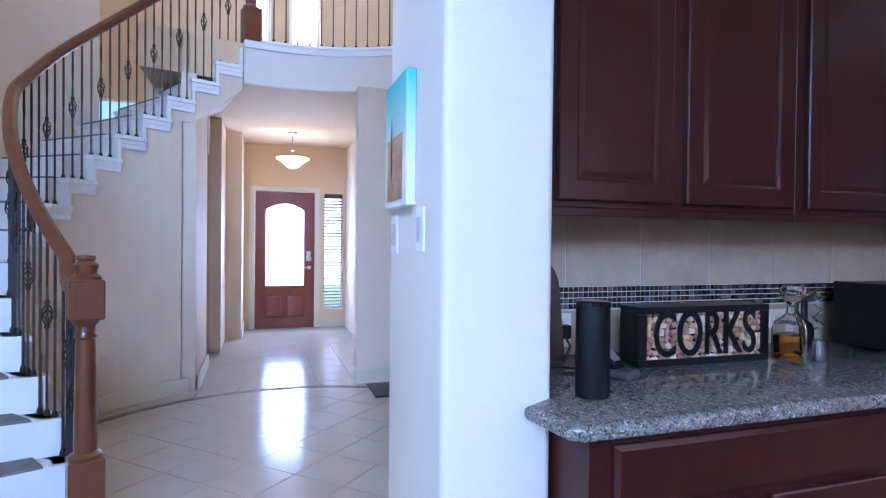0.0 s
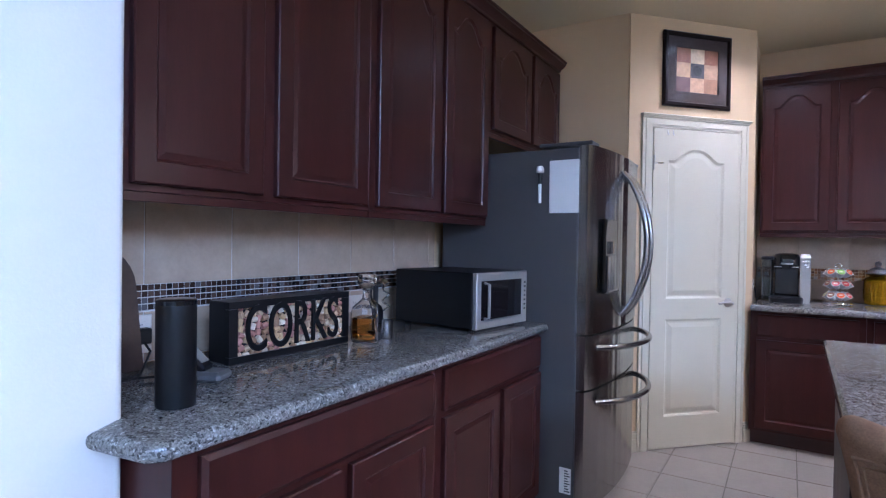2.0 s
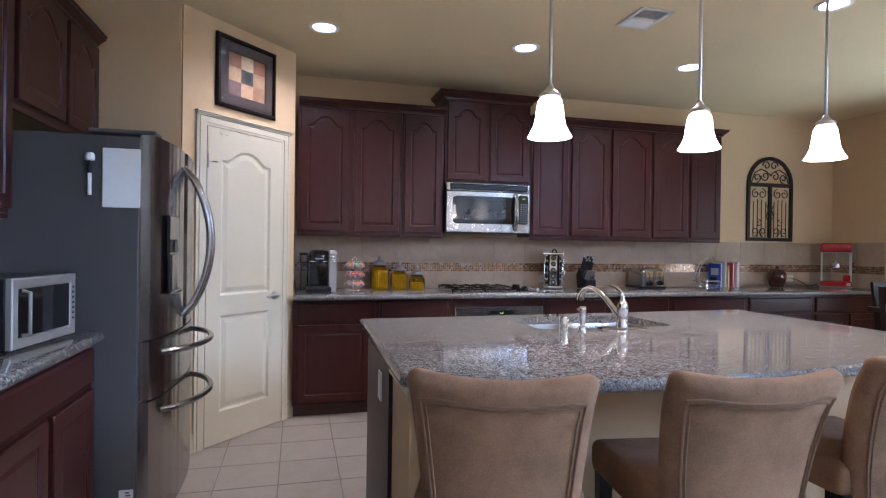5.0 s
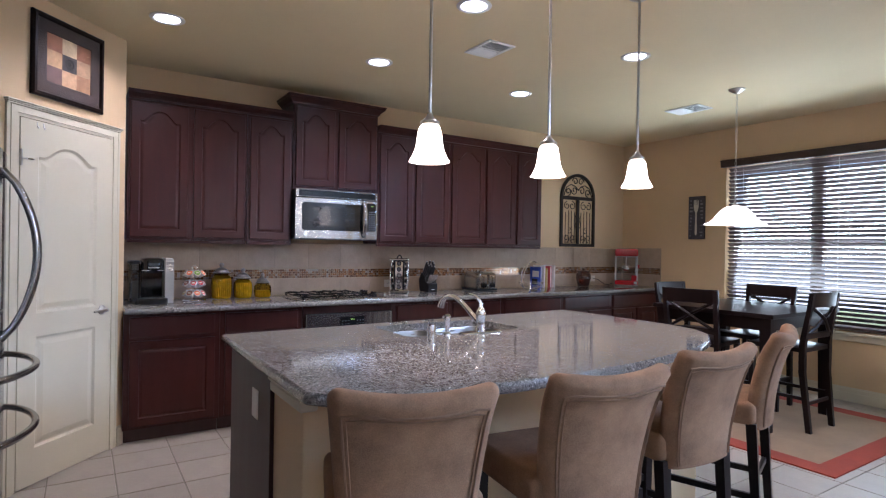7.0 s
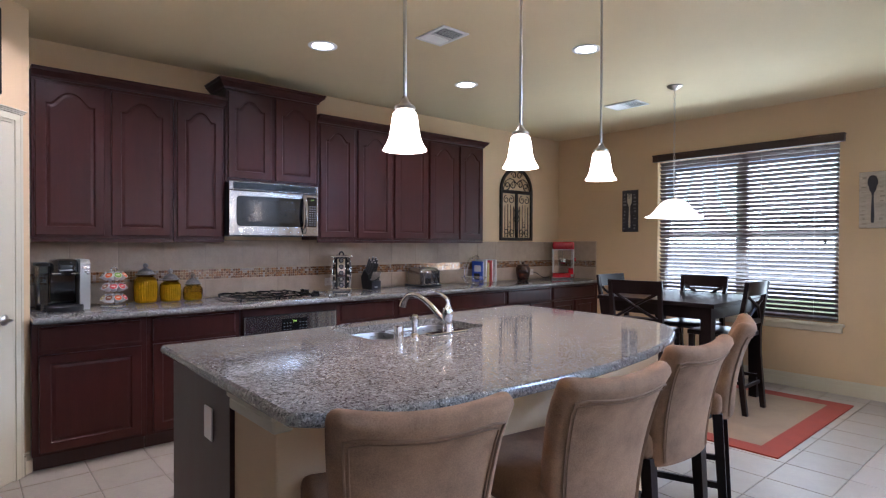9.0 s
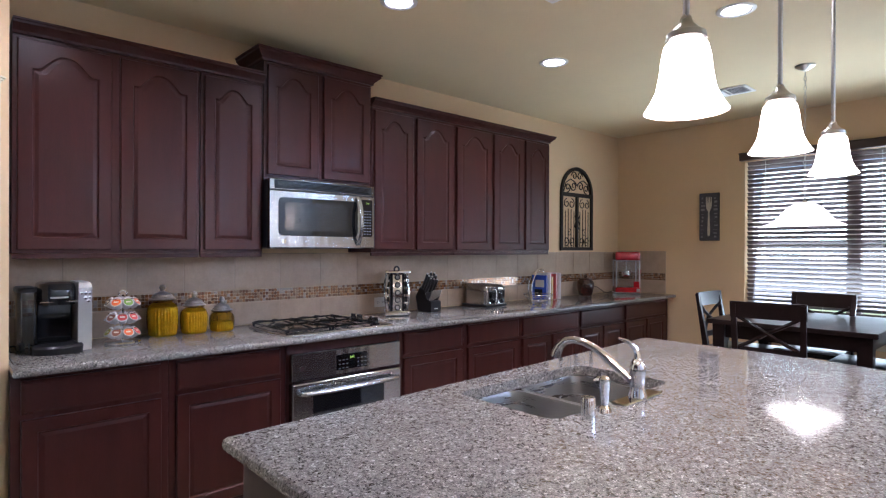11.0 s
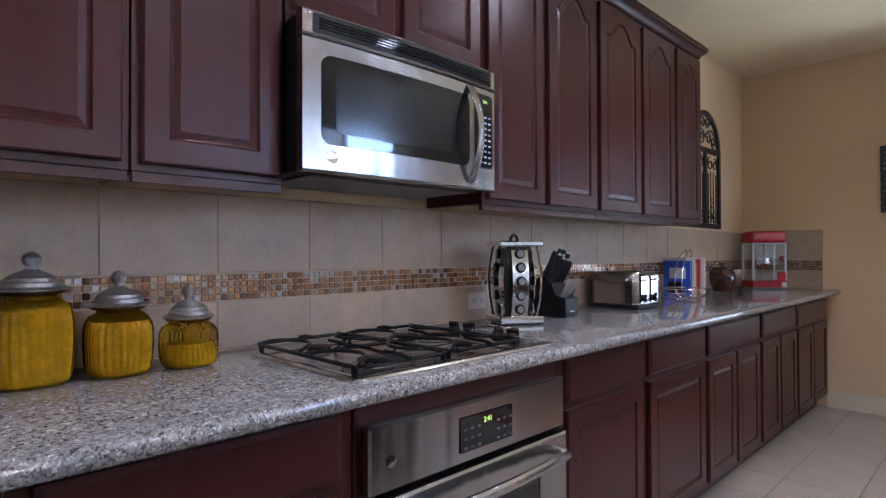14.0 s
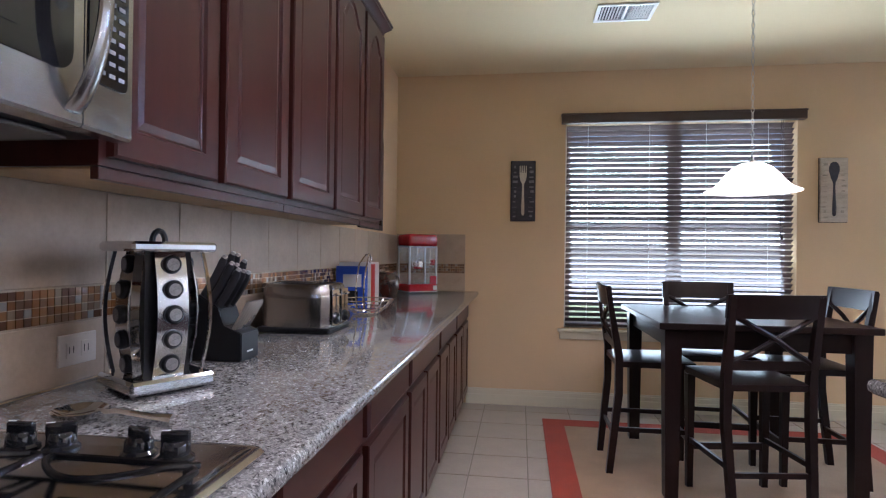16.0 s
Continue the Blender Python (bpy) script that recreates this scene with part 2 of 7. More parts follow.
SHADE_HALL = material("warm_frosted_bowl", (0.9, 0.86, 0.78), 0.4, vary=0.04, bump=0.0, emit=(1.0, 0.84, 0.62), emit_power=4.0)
# The dining lamp is on too; its glass gives off a dimmer glow.
SHADE_DIM = material("dimly_lit_frosted_glass", (0.88, 0.86, 0.80), 0.35, vary=0.04, bump=0.0, emit=(1.0, 0.9, 0.75), emit_power=1.6)
CANGLOW = material("lit_can_lens", (0.9, 0.9, 0.9), 0.4, vary=0.0, bump=0.0, emit=(0.95, 0.97, 1.0), emit_power=14.0)
GRASS = material("lawn", (0.20, 0.25, 0.12), 0.9, vary=0.15, scale=1.0, fine=40, bump=0.1)

# ---- mesh helpers ----


def box(bm, x0, x1, y0, y1, z0, z1, bevel=0.0, segments=1):
    r = bmesh.ops.create_cube(bm, size=1, matrix=Matrix.LocRotScale(((x0 + x1) / 2, (y0 + y1) / 2, (z0 + z1) / 2), None, (abs(x1 - x0), abs(y1 - y0), abs(z1 - z0))))
    if bevel:
        edges = {e for v in r["verts"] for e in v.link_edges}
        bmesh.ops.bevel(bm, geom=list(edges), offset=bevel, segments=segments, affect="EDGES", profile=0.5)


def skin(bm, loops, cap=(True, True), closed=True):
    """Joins loops of equally many points with quads."""
    rings = [[bm.verts.new(p) for p in loop] for loop in loops]
    n = len(rings[0])
    for a, b in zip(rings, rings[1:]):
        for i in range(n if closed else n - 1):
            j = (i + 1) % n
            bm.faces.new((a[i], a[j], b[j], b[i]))
    if cap[0] and closed:
        bm.faces.new(rings[0][::-1])
    if cap[1] and closed:
        bm.faces.new(rings[-1])
    return rings


def lathe(bm, profile, segments=24, at=(0, 0, 0), cap=(True, True)):
    loops = []
    for r, z in profile:
        loops.append([(at[0] + r * math.cos(2 * math.pi * i / segments), at[1] + r * math.sin(2 * math.pi * i / segments), at[2] + z) for i in range(segments)])
    skin(bm, loops, cap)


def tube(bm, points, radius, segments=8, cap=True):
    """A round bar along points; radius may be a list."""
    pts = [Vector(p) for p in points]
    radii = radius if isinstance(radius, (list, tuple)) else [radius] * len(pts)
    loops = []
    side = None
    for i, p in enumerate(pts):
        d = (pts[min(i + 1, len(pts) - 1)] - pts[max(i - 1, 0)]).normalized()
        if side is None:
            side = d.cross(Vector((0, 0, 1)))
            if side.length < 0.05:
                side = d.cross(Vector((1, 0, 0)))
        side = (side - d * side.dot(d)).normalized()
        up = d.cross(side)
        loops.append([p + radii[i] * (math.cos(a) * side + math.sin(a) * up) for a in (2 * math.pi * k / segments for k in range(segments))])
    skin(bm, loops, (cap, cap))


def prism(bm, outline, z0, z1, bevel=0.0, segments=2):
    rings = skin(bm, [[(x, y, z0) for x, y in outline], [(x, y, z1) for x, y in outline]])
    if bevel:
        edges = [e for ring in rings for v in ring for e in v.link_edges if abs(e.verts[0].co.z - e.verts[1].co.z) < 1e-6]
        bmesh.ops.bevel(bm, geom=list(set(edges)), offset=bevel, segments=segments, affect="EDGES", profile=0.5)


def round_rect(x0, x1, y0, y1, r, z, n=5):
    """A level loop with rounded corners."""
    pts = []
    for cx, cy, a0 in ((x1 - r, y1 - r, 0), (x0 + r, y1 - r, 90), (x0 + r, y0 + r, 180), (x1 - r, y0 + r, 270)):
        pts += [(cx + r * math.cos(radians(a0 + 90 * k / n)), cy + r * math.sin(radians(a0 + 90 * k / n)), z) for k in range(n + 1)]
    return pts


def finish(bm, name, mat, smooth=35.0):
    bmesh.ops.recalc_face_normals(bm, faces=bm.faces)
    me = bpy.data.meshes.new(name)
    bm.to_mesh(me)
    bm.free()
    me.materials.append(mat)
    if smooth:
        me.shade_smooth()
        me.set_sharp_from_angle(angle=radians(smooth))
    return me


def part(name, bm, mat, parent, label="", m=None, sharp=35.0):
    ob = new(name, finish(bm, name, mat, sharp))
    ob.parent = parent
    if m is not None:
        ob.matrix_basis = m
    if label:
        ob["label"] = label
    return ob


def loose_parts(name, bm, mat, parent, label=""):
    """Every separate piece of the mesh becomes a part of its own."""
    left = set(bm.verts)
    while left:
        seed = left.pop()
        piece, todo = [seed], [seed]
        while todo:
            v = todo.pop()
            for e in v.link_edges:
                w = e.other_vert(v)
                if w in left:
                    left.discard(w)
                    piece.append(w)
                    todo.append(w)
        out = bmesh.new()
        index = {v: out.verts.new(v.co) for v in sorted(piece, key=lambda q: q.index)}
        for f in {f for v in piece for f in v.link_faces}:
            out.faces.new([index[v] for v in f.verts])
        part(name, out, mat, parent, label)
    bm.free()


def thing(name, label, category, m=None, group="", kind=""):
    ob = new(name)
    ob.empty_display_size = 0.1
    if m is not None:
        ob.matrix_basis = m
    return tagged(ob, label, category, group, kind)


def solid(name, bm, mat, label, category, m=None, group="", kind=""):
    """A thing that is one mesh."""
    ob = new(name, finish(bm, name, mat))
    if m is not None:
        ob.matrix_basis = m
    return tagged(ob, label, category, group, kind)


def blocks(boxes, bevel=0.0):
    bm = bmesh.new()
    for b in boxes:
        box(bm, *b, bevel)
    return bm


def wall_with_holes(axis, at, thick, a0, a1, z0, z1, holes):
    """A wall along 'x' or 'y' with rectangular openings (a0, a1, z0, z1), as one mesh."""
    bm = bmesh.new()

    def piece(u0, u1, w0, w1):
        if u1 - u0 > 1e-4 and w1 - w0 > 1e-4:
            if axis == "x":
                box(bm, u0, u1, at, at + thick, w0, w1)
            else:
                box(bm, at, at + thick, u0, u1, w0, w1)

    u = a0
    for h0, h1, k0, k1 in sorted(holes):
        piece(u, h0, z0, z1)
        piece(h0, h1, z0, k0)
        piece(h0, h1, k1, z1)
        u = h1
    piece(u, a1, z0, z1)
    return bm


def text_mesh(body, size, depth, align="CENTER"):
    cu = bpy.data.curves.new("lettering", "FONT")
    cu.body, cu.size, cu.extrude, cu.align_x, cu.align_y = body, size, depth, align, "CENTER"
    ob = bpy.data.objects.new("lettering", cu)
    scene.collection.objects.link(ob)
    me = bpy.data.meshes.new_from_object(ob.evaluated_get(bpy.context.evaluated_depsgraph_get()))
    bpy.data.objects.remove(ob)
    bm = bmesh.new()
    bm.from_mesh(me)
    return bm

# ---- the shell of the house ----
CEILING, COUNTER = 2.727, 0.925
BACK, SOUTH, DESKWALL = 6.69, -3.71, 3.45  # back wall x, window wall y, wall behind the desk y

tagged(solid("floor", blocks([(-2.7, 6.9, -3.95, 10.7, -0.2, -0.006)]), GROUT, "grey-beige grout bed under the floor tiles", "floor", kind="structure"))
tagged(solid("wall_east", blocks([(BACK, BACK + 0.15, -3.95, 3.6, 0, CEILING)]), WALL, "tan painted kitchen back wall", "wall", kind="structure"))
WIN = (3.54, 5.29, 0.64, 2.30)
solid("wall_south", wall_with_holes("x", SOUTH - 0.16, 0.16, -2.7, BACK, 0, CEILING, [WIN]), WALL, "tan painted dining wall with a window opening", "wall", kind="structure")
solid("wall_west", blocks([(-2.7, -2.55, -3.95, 4.0, 0, 5.6)]), WALL_PALE, "pale wall of the living side", "wall", kind="structure")
solid("wall_living", wall_with_holes("x", SOUTH - 0.16, 0.16, -2.7, 2.37, CEILING + 0.001, 5.6, [(-2.45, 0.55, 2.80, 4.90)]), WALL_PALE, "pale upper living-room wall with a wide window opening", "wall", kind="structure")
# Unseen header, set at x 1.40 to cut off light from the high window.
solid("wall_header", blocks([(1.40, 1.52, SOUTH, 2.6, CEILING + 0.121, 5.6), (1.52, 2.37, 2.48, 2.6, CEILING + 0.121, 5.6), (2.25, 2.37, 2.6, 3.529, CEILING + 0.121, 5.6)]), WALL_PALE, "unseen pale wall added above the ceiling edge to block window light", "wall", kind="structure")
solid("wall_desk", blocks([(2.535, 5.45, DESKWALL, DESKWALL + 0.07, 0, CEILING)]), WALL, "tan painted wall behind the desk counter", "wall", kind="structure")
# pantry in the corner: alcove side, diagonal front with the door, short return
solid("wall_alcove", blocks([(5.45, 5.55, 2.69, DESKWALL + 0.07, 0, CEILING)]), WALL, "tan painted wall beside the fridge", "wall", kind="structure")
solid("wall_return", blocks([(6.15, BACK, 2.035, 2.13, 0, CEILING)]), WALL, "short tan painted pantry return wall", "wall", kind="structure")
bm = bmesh.new()
prism(bm, [(2.252, 2.965), (2.535, 2.965), (2.535, DESKWALL + 0.07), (2.252, DESKWALL + 0.07)], 0, CEILING)
bmesh.ops.bevel(bm, geom=[e for e in bm.edges if abs(e.verts[0].co.z - e.verts[1].co.z) > 1], offset=0.022, segments=5, affect="EDGES", profile=0.5)
solid("wall_wing", bm, WALL_PALE, "pale painted wing wall with rounded corners", "wall", kind="structure")

# ceilings; the kitchen's ends where the tall stair hall begins
# The strip out to x 1.40 is unseen, added to block the window's reflection.
solid("ceiling", blocks([(2.25, 6.9, -3.95, 3.6, CEILING, CEILING + 0.12), (1.40, 2.25, -3.95, 2.6, CEILING, CEILING + 0.12)]), CEIL, "flat tan painted kitchen ceiling", "ceiling", kind="structure")
solid("ceiling_hall", blocks([(-2.7, 4.6, -3.95, 10.7, 5.6, 5.7)]), CEIL, "high ceiling over the living room and stair hall", "ceiling", kind="structure")

# pantry diagonal wall, in its own frame: u along the wall, front facing -y
DIAG = pose(5.45, 2.68, 0, 0, 0, -math.degrees(math.atan2(0.65, 0.70)))
DLEN = math.hypot(0.70, 0.65)
D0, D1, DH = 0.165, 0.815, 2.035
solid("wall_pantry", wall_with_holes("x", 0, 0.10, 0, DLEN, 0, CEILING, [(D0, D1, 0, DH)]), WALL, "tan painted diagonal pantry wall", "wall", m=DIAG, kind="structure")


def arch_top(u, flat=0.80):
    """Cathedral arch: 0 at the shoulders, 1 in the middle, for u from -1 to 1."""
    a = abs(u) / flat
    return 0.0 if a >= 1 else (1 - a ** 2.4) ** 1.6


def panel_loop(x0, x1, z0, z1, inset, y, rise, n=21):
    """A closed loop of an inset panel whose top is arched by rise."""
    pts = [(x0 + inset, y, z0 + inset), (x1 - inset, y, z0 + inset)]
    for i in range(n):
        u = 1 - 2 * i / (n - 1)
        x = (x0 + x1) / 2 + u * ((x1 - x0) / 2 - inset)
        pts.append((x, y, z1 - inset - rise * (1 - arch_top(u))))
    return pts


def door_front(bm, x0, x1, z0, z1, thick=0.02, stile=0.055, rise=0.0, lip=0.004):
    """A raised-panel front that faces -y, its back at y = 0."""
    f = -thick
    loops = [panel_loop(x0, x1, z0, z1, 0, 0, 0), panel_loop(x0, x1, z0, z1, 0, f + lip, 0), panel_loop(x0, x1, z0, z1, lip, f, 0),
             panel_loop(x0, x1, z0, z1, stile, f, rise), panel_loop(x0, x1, z0, z1, stile + 0.005, f + 0.007, rise),
             panel_loop(x0, x1, z0, z1, stile + 0.010, f + 0.0085, rise), panel_loop(x0, x1, z0, z1, stile + 0.026, f + 0.0050, rise * 0.97)]
    skin(bm, loops)


def drawer_front(bm, x0, x1, z0, z1, thick=0.02):
    f = -thick
    skin(bm, [panel_loop(x0, x1, z0, z1, 0, 0, 0, 2), panel_loop(x0, x1, z0, z1, 0, f + 0.007, 0, 2), panel_loop(x0, x1, z0, z1, 0.012, f, 0, 2)])


def panelled_door(w, h, thick, panels, mat, bm=None):
    """A door leaf facing -y with recessed raised panels (x0, x1, z0, z1, rise), on both its stiles one mesh."""
    bm = bm or bmesh.new()
    box(bm, 0, w, -thick + 0.012, 0, 0, h)
    xs = sorted({p[0] for p in panels} | {p[1] for p in panels})
    box(bm, 0, xs[0], -thick, -thick + 0.012, 0, h)
    box(bm, xs[-1], w, -thick, -thick + 0.012, 0, h)
    z = 0
    for x0, x1, z0, z1, rise in sorted(panels, key=lambda p: p[2]):
        box(bm, x0, x1, -thick, -thick + 0.012, z, z0)
        z = z1
        loops = [panel_loop(x0, x1, z0, z1, 0.0, -thick, rise), panel_loop(x0, x1, z0, z1, 0.014, -thick + 0.010, rise),
                 panel_loop(x0, x1, z0, z1, 0.024, -thick + 0.010, rise), panel_loop(x0, x1, z0, z1, 0.052, -thick + 0.003, rise * 0.95)]
        rings = skin(bm, loops, (False, True))
        if rise:  # the rail above follows the arch
            top = [bm.verts.new((v.co.x, -thick, z1)) for v in rings[0][2:]]
            for i in range(len(top) - 1):
                if (top[i].co - rings[0][2 + i].co).length > 1e-5 or (top[i + 1].co - rings[0][3 + i].co).length > 1e-5:
                    bm.faces.new((rings[0][2 + i], rings[0][3 + i], top[i + 1], top[i]))
    box(bm, xs[0], xs[-1], -thick, -thick + 0.012, z, h)
    return bm


def lever_handle(parent, x, z, y, way=-1):
    bm = bmesh.new()
    lathe(bm, [(0.001, 0), (0.030, 0), (0.030, 0.006), (0.022, 0.012), (0.011, 0.016), (0.011, 0.045), (0.001, 0.046)], 20)
    bmesh.ops.rotate(bm, verts=bm.verts, matrix=Matrix.Rotation(radians(90), 3, "X"))
    tube(bm, [(0, -0.042, 0), (way * 0.03, -0.046, 0.003), (way * 0.075, -0.046, 0.004), (way * 0.105, -0.042, -0.002)], [0.010, 0.009, 0.008, 0.007], 10)
    return part("handle", bm, NICKEL, parent, "brushed nickel lever handle", pose(x, y, z))


pantry_door = thing("door_1", "closed cream two-panel pantry door with an arched upper panel", "door", m=DIAG @ pose(D0 + 0.004, 0.02, 0.008), kind="structure")
pw = D1 - D0 - 0.008
part("leaf", panelled_door(pw, DH - 0.012, 0.035, [(0.11, pw - 0.11, 0.20, 0.82, 0.0), (0.11, pw - 0.11, 0.95, 1.90, 0.075)], TRIM), TRIM, pantry_door, "", None, 4.0)
lever_handle(pantry_door, pw - 0.06, 0.92, -0.035)
bm = bmesh.new()
for x in (0.10, 0.14):
    tube(bm, [(x, -0.036, DH - 0.02), (x, -0.038, DH - 0.045), (x, -0.046, DH - 0.055), (x, -0.048, DH - 0.045)], 0.003, 6)
part("over_door_hook", bm, WHITE, pantry_door)
bm = bmesh.new()
box(bm, -0.006, 0.004, -0.05, -0.033, 1.76, 1.85, 0.002)
tube(bm, [(0.0, -0.05, 1.80), (0.05, -0.065, 1.80), (0.055, -0.068, 1.80)], 0.004, 8)
part("hinge_stop", bm, NICKEL, pantry_door)


def casing(name, m, x0, x1, h, w=0.085, mat=None, label="cream moulded door casing", crown=False):
    """A stepped casing round a door opening; front faces -y."""
    bm = bmesh.new()
    for k, (d, o) in enumerate(((0.012, 0.0), (0.019, 0.016), (0.016, 0.058))):
        a, b = o, w if k != 1 else 0.052
        box(bm, x0 - b, x0 - a, -d, -0.001, 0, h + a)
        box(bm, x1 + a, x1 + b, -d, -0.001, 0, h + a)
        box(bm, x0 - b, x1 + b, -d + 0.0003, -0.001, h + a, h + b)
    if crown:
        for k in range(3):
            box(bm, x0 - w - 0.005 * k, x1 + w + 0.005 * k, -0.022 - 0.006 * k, -0.001, h + w + 0.009 * k - 0.02, h + w + 0.009 * (k + 1) - 0.02, 0.002)
    return solid(name, bm, mat or TRIM, label, "door casing", m=m, kind="structure")


casing("trim_pantry", DIAG, D0, D1, DH, 0.075, crown=True)


def baseboard(name, p0, p1, side, h=0.13):
    """From p0 to p1; side: the way it sticks out of the wall, +1 to the left of that direction."""
    p0, p1 = Vector((*p0, 0)), Vector((*p1, 0))
    d = p1 - p0
    m = Matrix.Translation(p0) @ Matrix.Rotation(math.atan2(d.y, d.x), 4, "Z")
    bm = bmesh.new()
    for z0, z1, t in ((0, h * 0.62, 0.014), (h * 0.62, h * 0.78, 0.011), (h * 0.78, h * 0.90, 0.014), (h * 0.90, h, 0.008)):
        box(bm, 0, d.length, min(0, side * t), max(0, side * t), z0, z1, 0.0015)
    return solid(name, bm, TRIM, "cream painted stepped baseboard", "baseboard", m=m, kind="structure")


baseboard("baseboard", (6.08, SOUTH), (-2.5, SOUTH), -1)
baseboard("baseboard", (5.45, 2.68), (5.45 + 0.09 * 0.733, 2.68 - 0.09 * 0.68), -1)
baseboard("baseboard", (6.15 - 0.055 * 0.733, 2.03 + 0.055 * 0.68), (6.15, 2.03), -1)
baseboard("baseboard", (2.252, 3.52), (2.252, 2.985), -1)
baseboard("baseboard", (2.272, 2.965), (2.5, 2.965), -1)

# ---- cabinets ----
EAST = -90  # turn of things that stand along the back wall and face the room


def upper_cabinet(m, w, z0, z1, depth, doors, rise, label, group):
    c = thing("upper_cabinet", label, "cabinet", m=m, group=group)
    part("body", blocks([(0, w, 0, depth, z0, z1)], 0.001), CHERRY, c)
    part("bottom_rail", blocks([(0.002, w - 0.002, 0.001, 0.018, z0 - 0.024, z0 - 0.001)], 0.001), CHERRY, c)
    part("underside", blocks([(0.006, w - 0.006, 0.022, depth - 0.004, z0 - 0.005, z0 - 0.001)]), PALEWOOD, c, "pale unfinished cabinet underside")
    for d0, d1 in doors:
        bm = bmesh.new()
        door_front(bm, d0, d1, z0 + 0.018, z1 - 0.02, rise=min(rise, 0.20 * (d1 - d0)))
        part("door", bm, CHERRY, c, "", pose(0, -0.001, 0), 4.0)
    return c


def crown(m, w, z, depth, ends=(True, True), scale=1.0):
    prof = [(0.0, 0.0), (0.010, 0.002), (0.012, 0.014), (0.022, 0.024), (0.040, 0.040), (0.044, 0.042), (0.044, 0.052), (0.050, 0.056), (0.050, 0.064)]
    loops = []
    for o, h in prof:
        o, h = o * scale, h * scale
        a, b = (-o if ends[0] else 0.0), (w + o if ends[1] else w)
        loops.append([(a, -o, z + h), (b, -o, z + h), (b, depth, z + h), (a, depth, z + h)])
    bm = bmesh.new()
    skin(bm, loops)
    return solid("crown_moulding", bm, CHERRY, "dark cherry crown moulding along the cabinet tops", "moulding", m=m, kind="structure")


UF = 6.393  # front of the upper bodies
UD = BACK - UF - 0.002
UG = "dark cherry upper cabinets"


def upper_run(edges, z0, z1, rise, label):
    """Cabinet units from door edges (pairs of y) grouped into units."""
    for unit in edges:
        top, low = unit[0][0] + 0.018, unit[-1][1] - 0.018
        upper_cabinet(pose(UF, top, 0, 0, 0, EAST), top - low - 0.001, z0, z1, UD, [(top - a, top - b) for a, b in unit], rise, label, UG)


upper_run([[(1.985, 1.605), (1.565, 1.19)], [(1.15, 0.825)]], 1.389, 2.40, 0.085, "dark cherry wall cabinet with arched raised-panel doors")
upper_run([[(0.782, 0.44), (0.402, 0.042)]], 1.845, 2.545, 0.085, "taller-set dark cherry cabinet above the microwave")
upper_run([[(0.0, -0.345), (-0.38, -0.755)], [(-0.79, -1.19), (-1.222, -1.60)], [(-1.635, -1.97)]], 1.389, 2.40, 0.085, "dark cherry wall cabinet with arched raised-panel doors")
crown(pose(UF, 2.003, 0, 0, 0, EAST), 1.20, 2.40, UD, (False, False))
crown(pose(UF, 0.802, 0, 0, 0, EAST), 0.78, 2.545, UD, (True, True), 1.15)
crown(pose(UF, 0.020, 0, 0, 0, EAST), 2.008, 2.40, UD, (False, True))

BF = 6.08
BD = BACK - BF - 0.002
BG = "dark cherry base cabinets"


def base_cabinet(m, w, depth, drawers, doors, label, group, top=0.884, kick=0.07):
    c = thing("base_cabinet", label, "cabinet", m=m, group=group)
    part("body", blocks([(0, w, 0, depth, 0.10, top)], 0.001), CHERRY, c)
    part("toe_kick", blocks([(0.002, w - 0.002, kick, kick + 0.015, 0.0, 0.099)]), CHERRY_DARK, c)
    for d0, d1 in drawers:
        bm = bmesh.new()
        drawer_front(bm, d0, d1, 0.718, 0.860)
        part("drawer", bm, CHERRY, c, "", pose(0, -0.001, 0), 4.0)
    for d0, d1 in doors:
        bm = bmesh.new()
        door_front(bm, d0, d1, 0.118, 0.695)
        part("door", bm, CHERRY, c, "", pose(0, -0.001, 0), 4.0)
    return c


def base_run(top, low, drawers, doors):
    base_cabinet(pose(BF, top, 0, 0, 0, EAST), top - low - 0.001, BD, [(top - a, top - b) for a, b in drawers], [(top - a, top - b) for a, b in doors], "dark cherry base cabinet with raised-panel door and drawer", BG)


base_run(2.03, 1.42, [(1.995, 1.455)], [(1.995, 1.455)])
base_run(1.42, 0.81, [(1.385, 0.845)], [(1.385, 0.845)])
base_run(0.015, -0.58, [(-0.02, -0.55)], [(-0.02, -0.55)])
base_run(-0.58, -1.195, [(-0.61, -1.175)], [(-0.61, -1.175)])
base_run(-1.195, -2.01, [(-1.225, -1.985)], [(-1.225, -1.59), (-1.62, -1.985)])
base_run(-2.01, -2.78, [(-2.035, -2.755)], [(-2.035, -2.38), (-2.41, -2.755)])
base_run(-2.78, -3.705, [(-2.805, -3.62)], [(-2.805, -3.20), (-3.225, -3.62)])


def slab(bm, outline, z0, z1, r=0.016):
    prism(bm, outline, z0, z1, r, 3)


bm = bmesh.new()
slab(bm, [(5.985, 2.03), (5.985, SOUTH + 0.003), (BACK - 0.003, SOUTH + 0.003), (BACK - 0.003, 2.03)], 0.886, COUNTER)
solid("worktop", bm, GRANITE, "polished grey-brown granite worktop on the base cabinets", "worktop")

# desk side: facing -y
DF = 3.135
DG = "cabinets round the desk counter"


def desk_upper(x0, x1, z0, z1, doors, label):
    upper_cabinet(pose(x0, DF, 0), x1 - x0 - 0.001, z0, z1, DESKWALL - DF - 0.002, [(a - x0, b - x0) for a, b in doors], 0.085, label, DG)


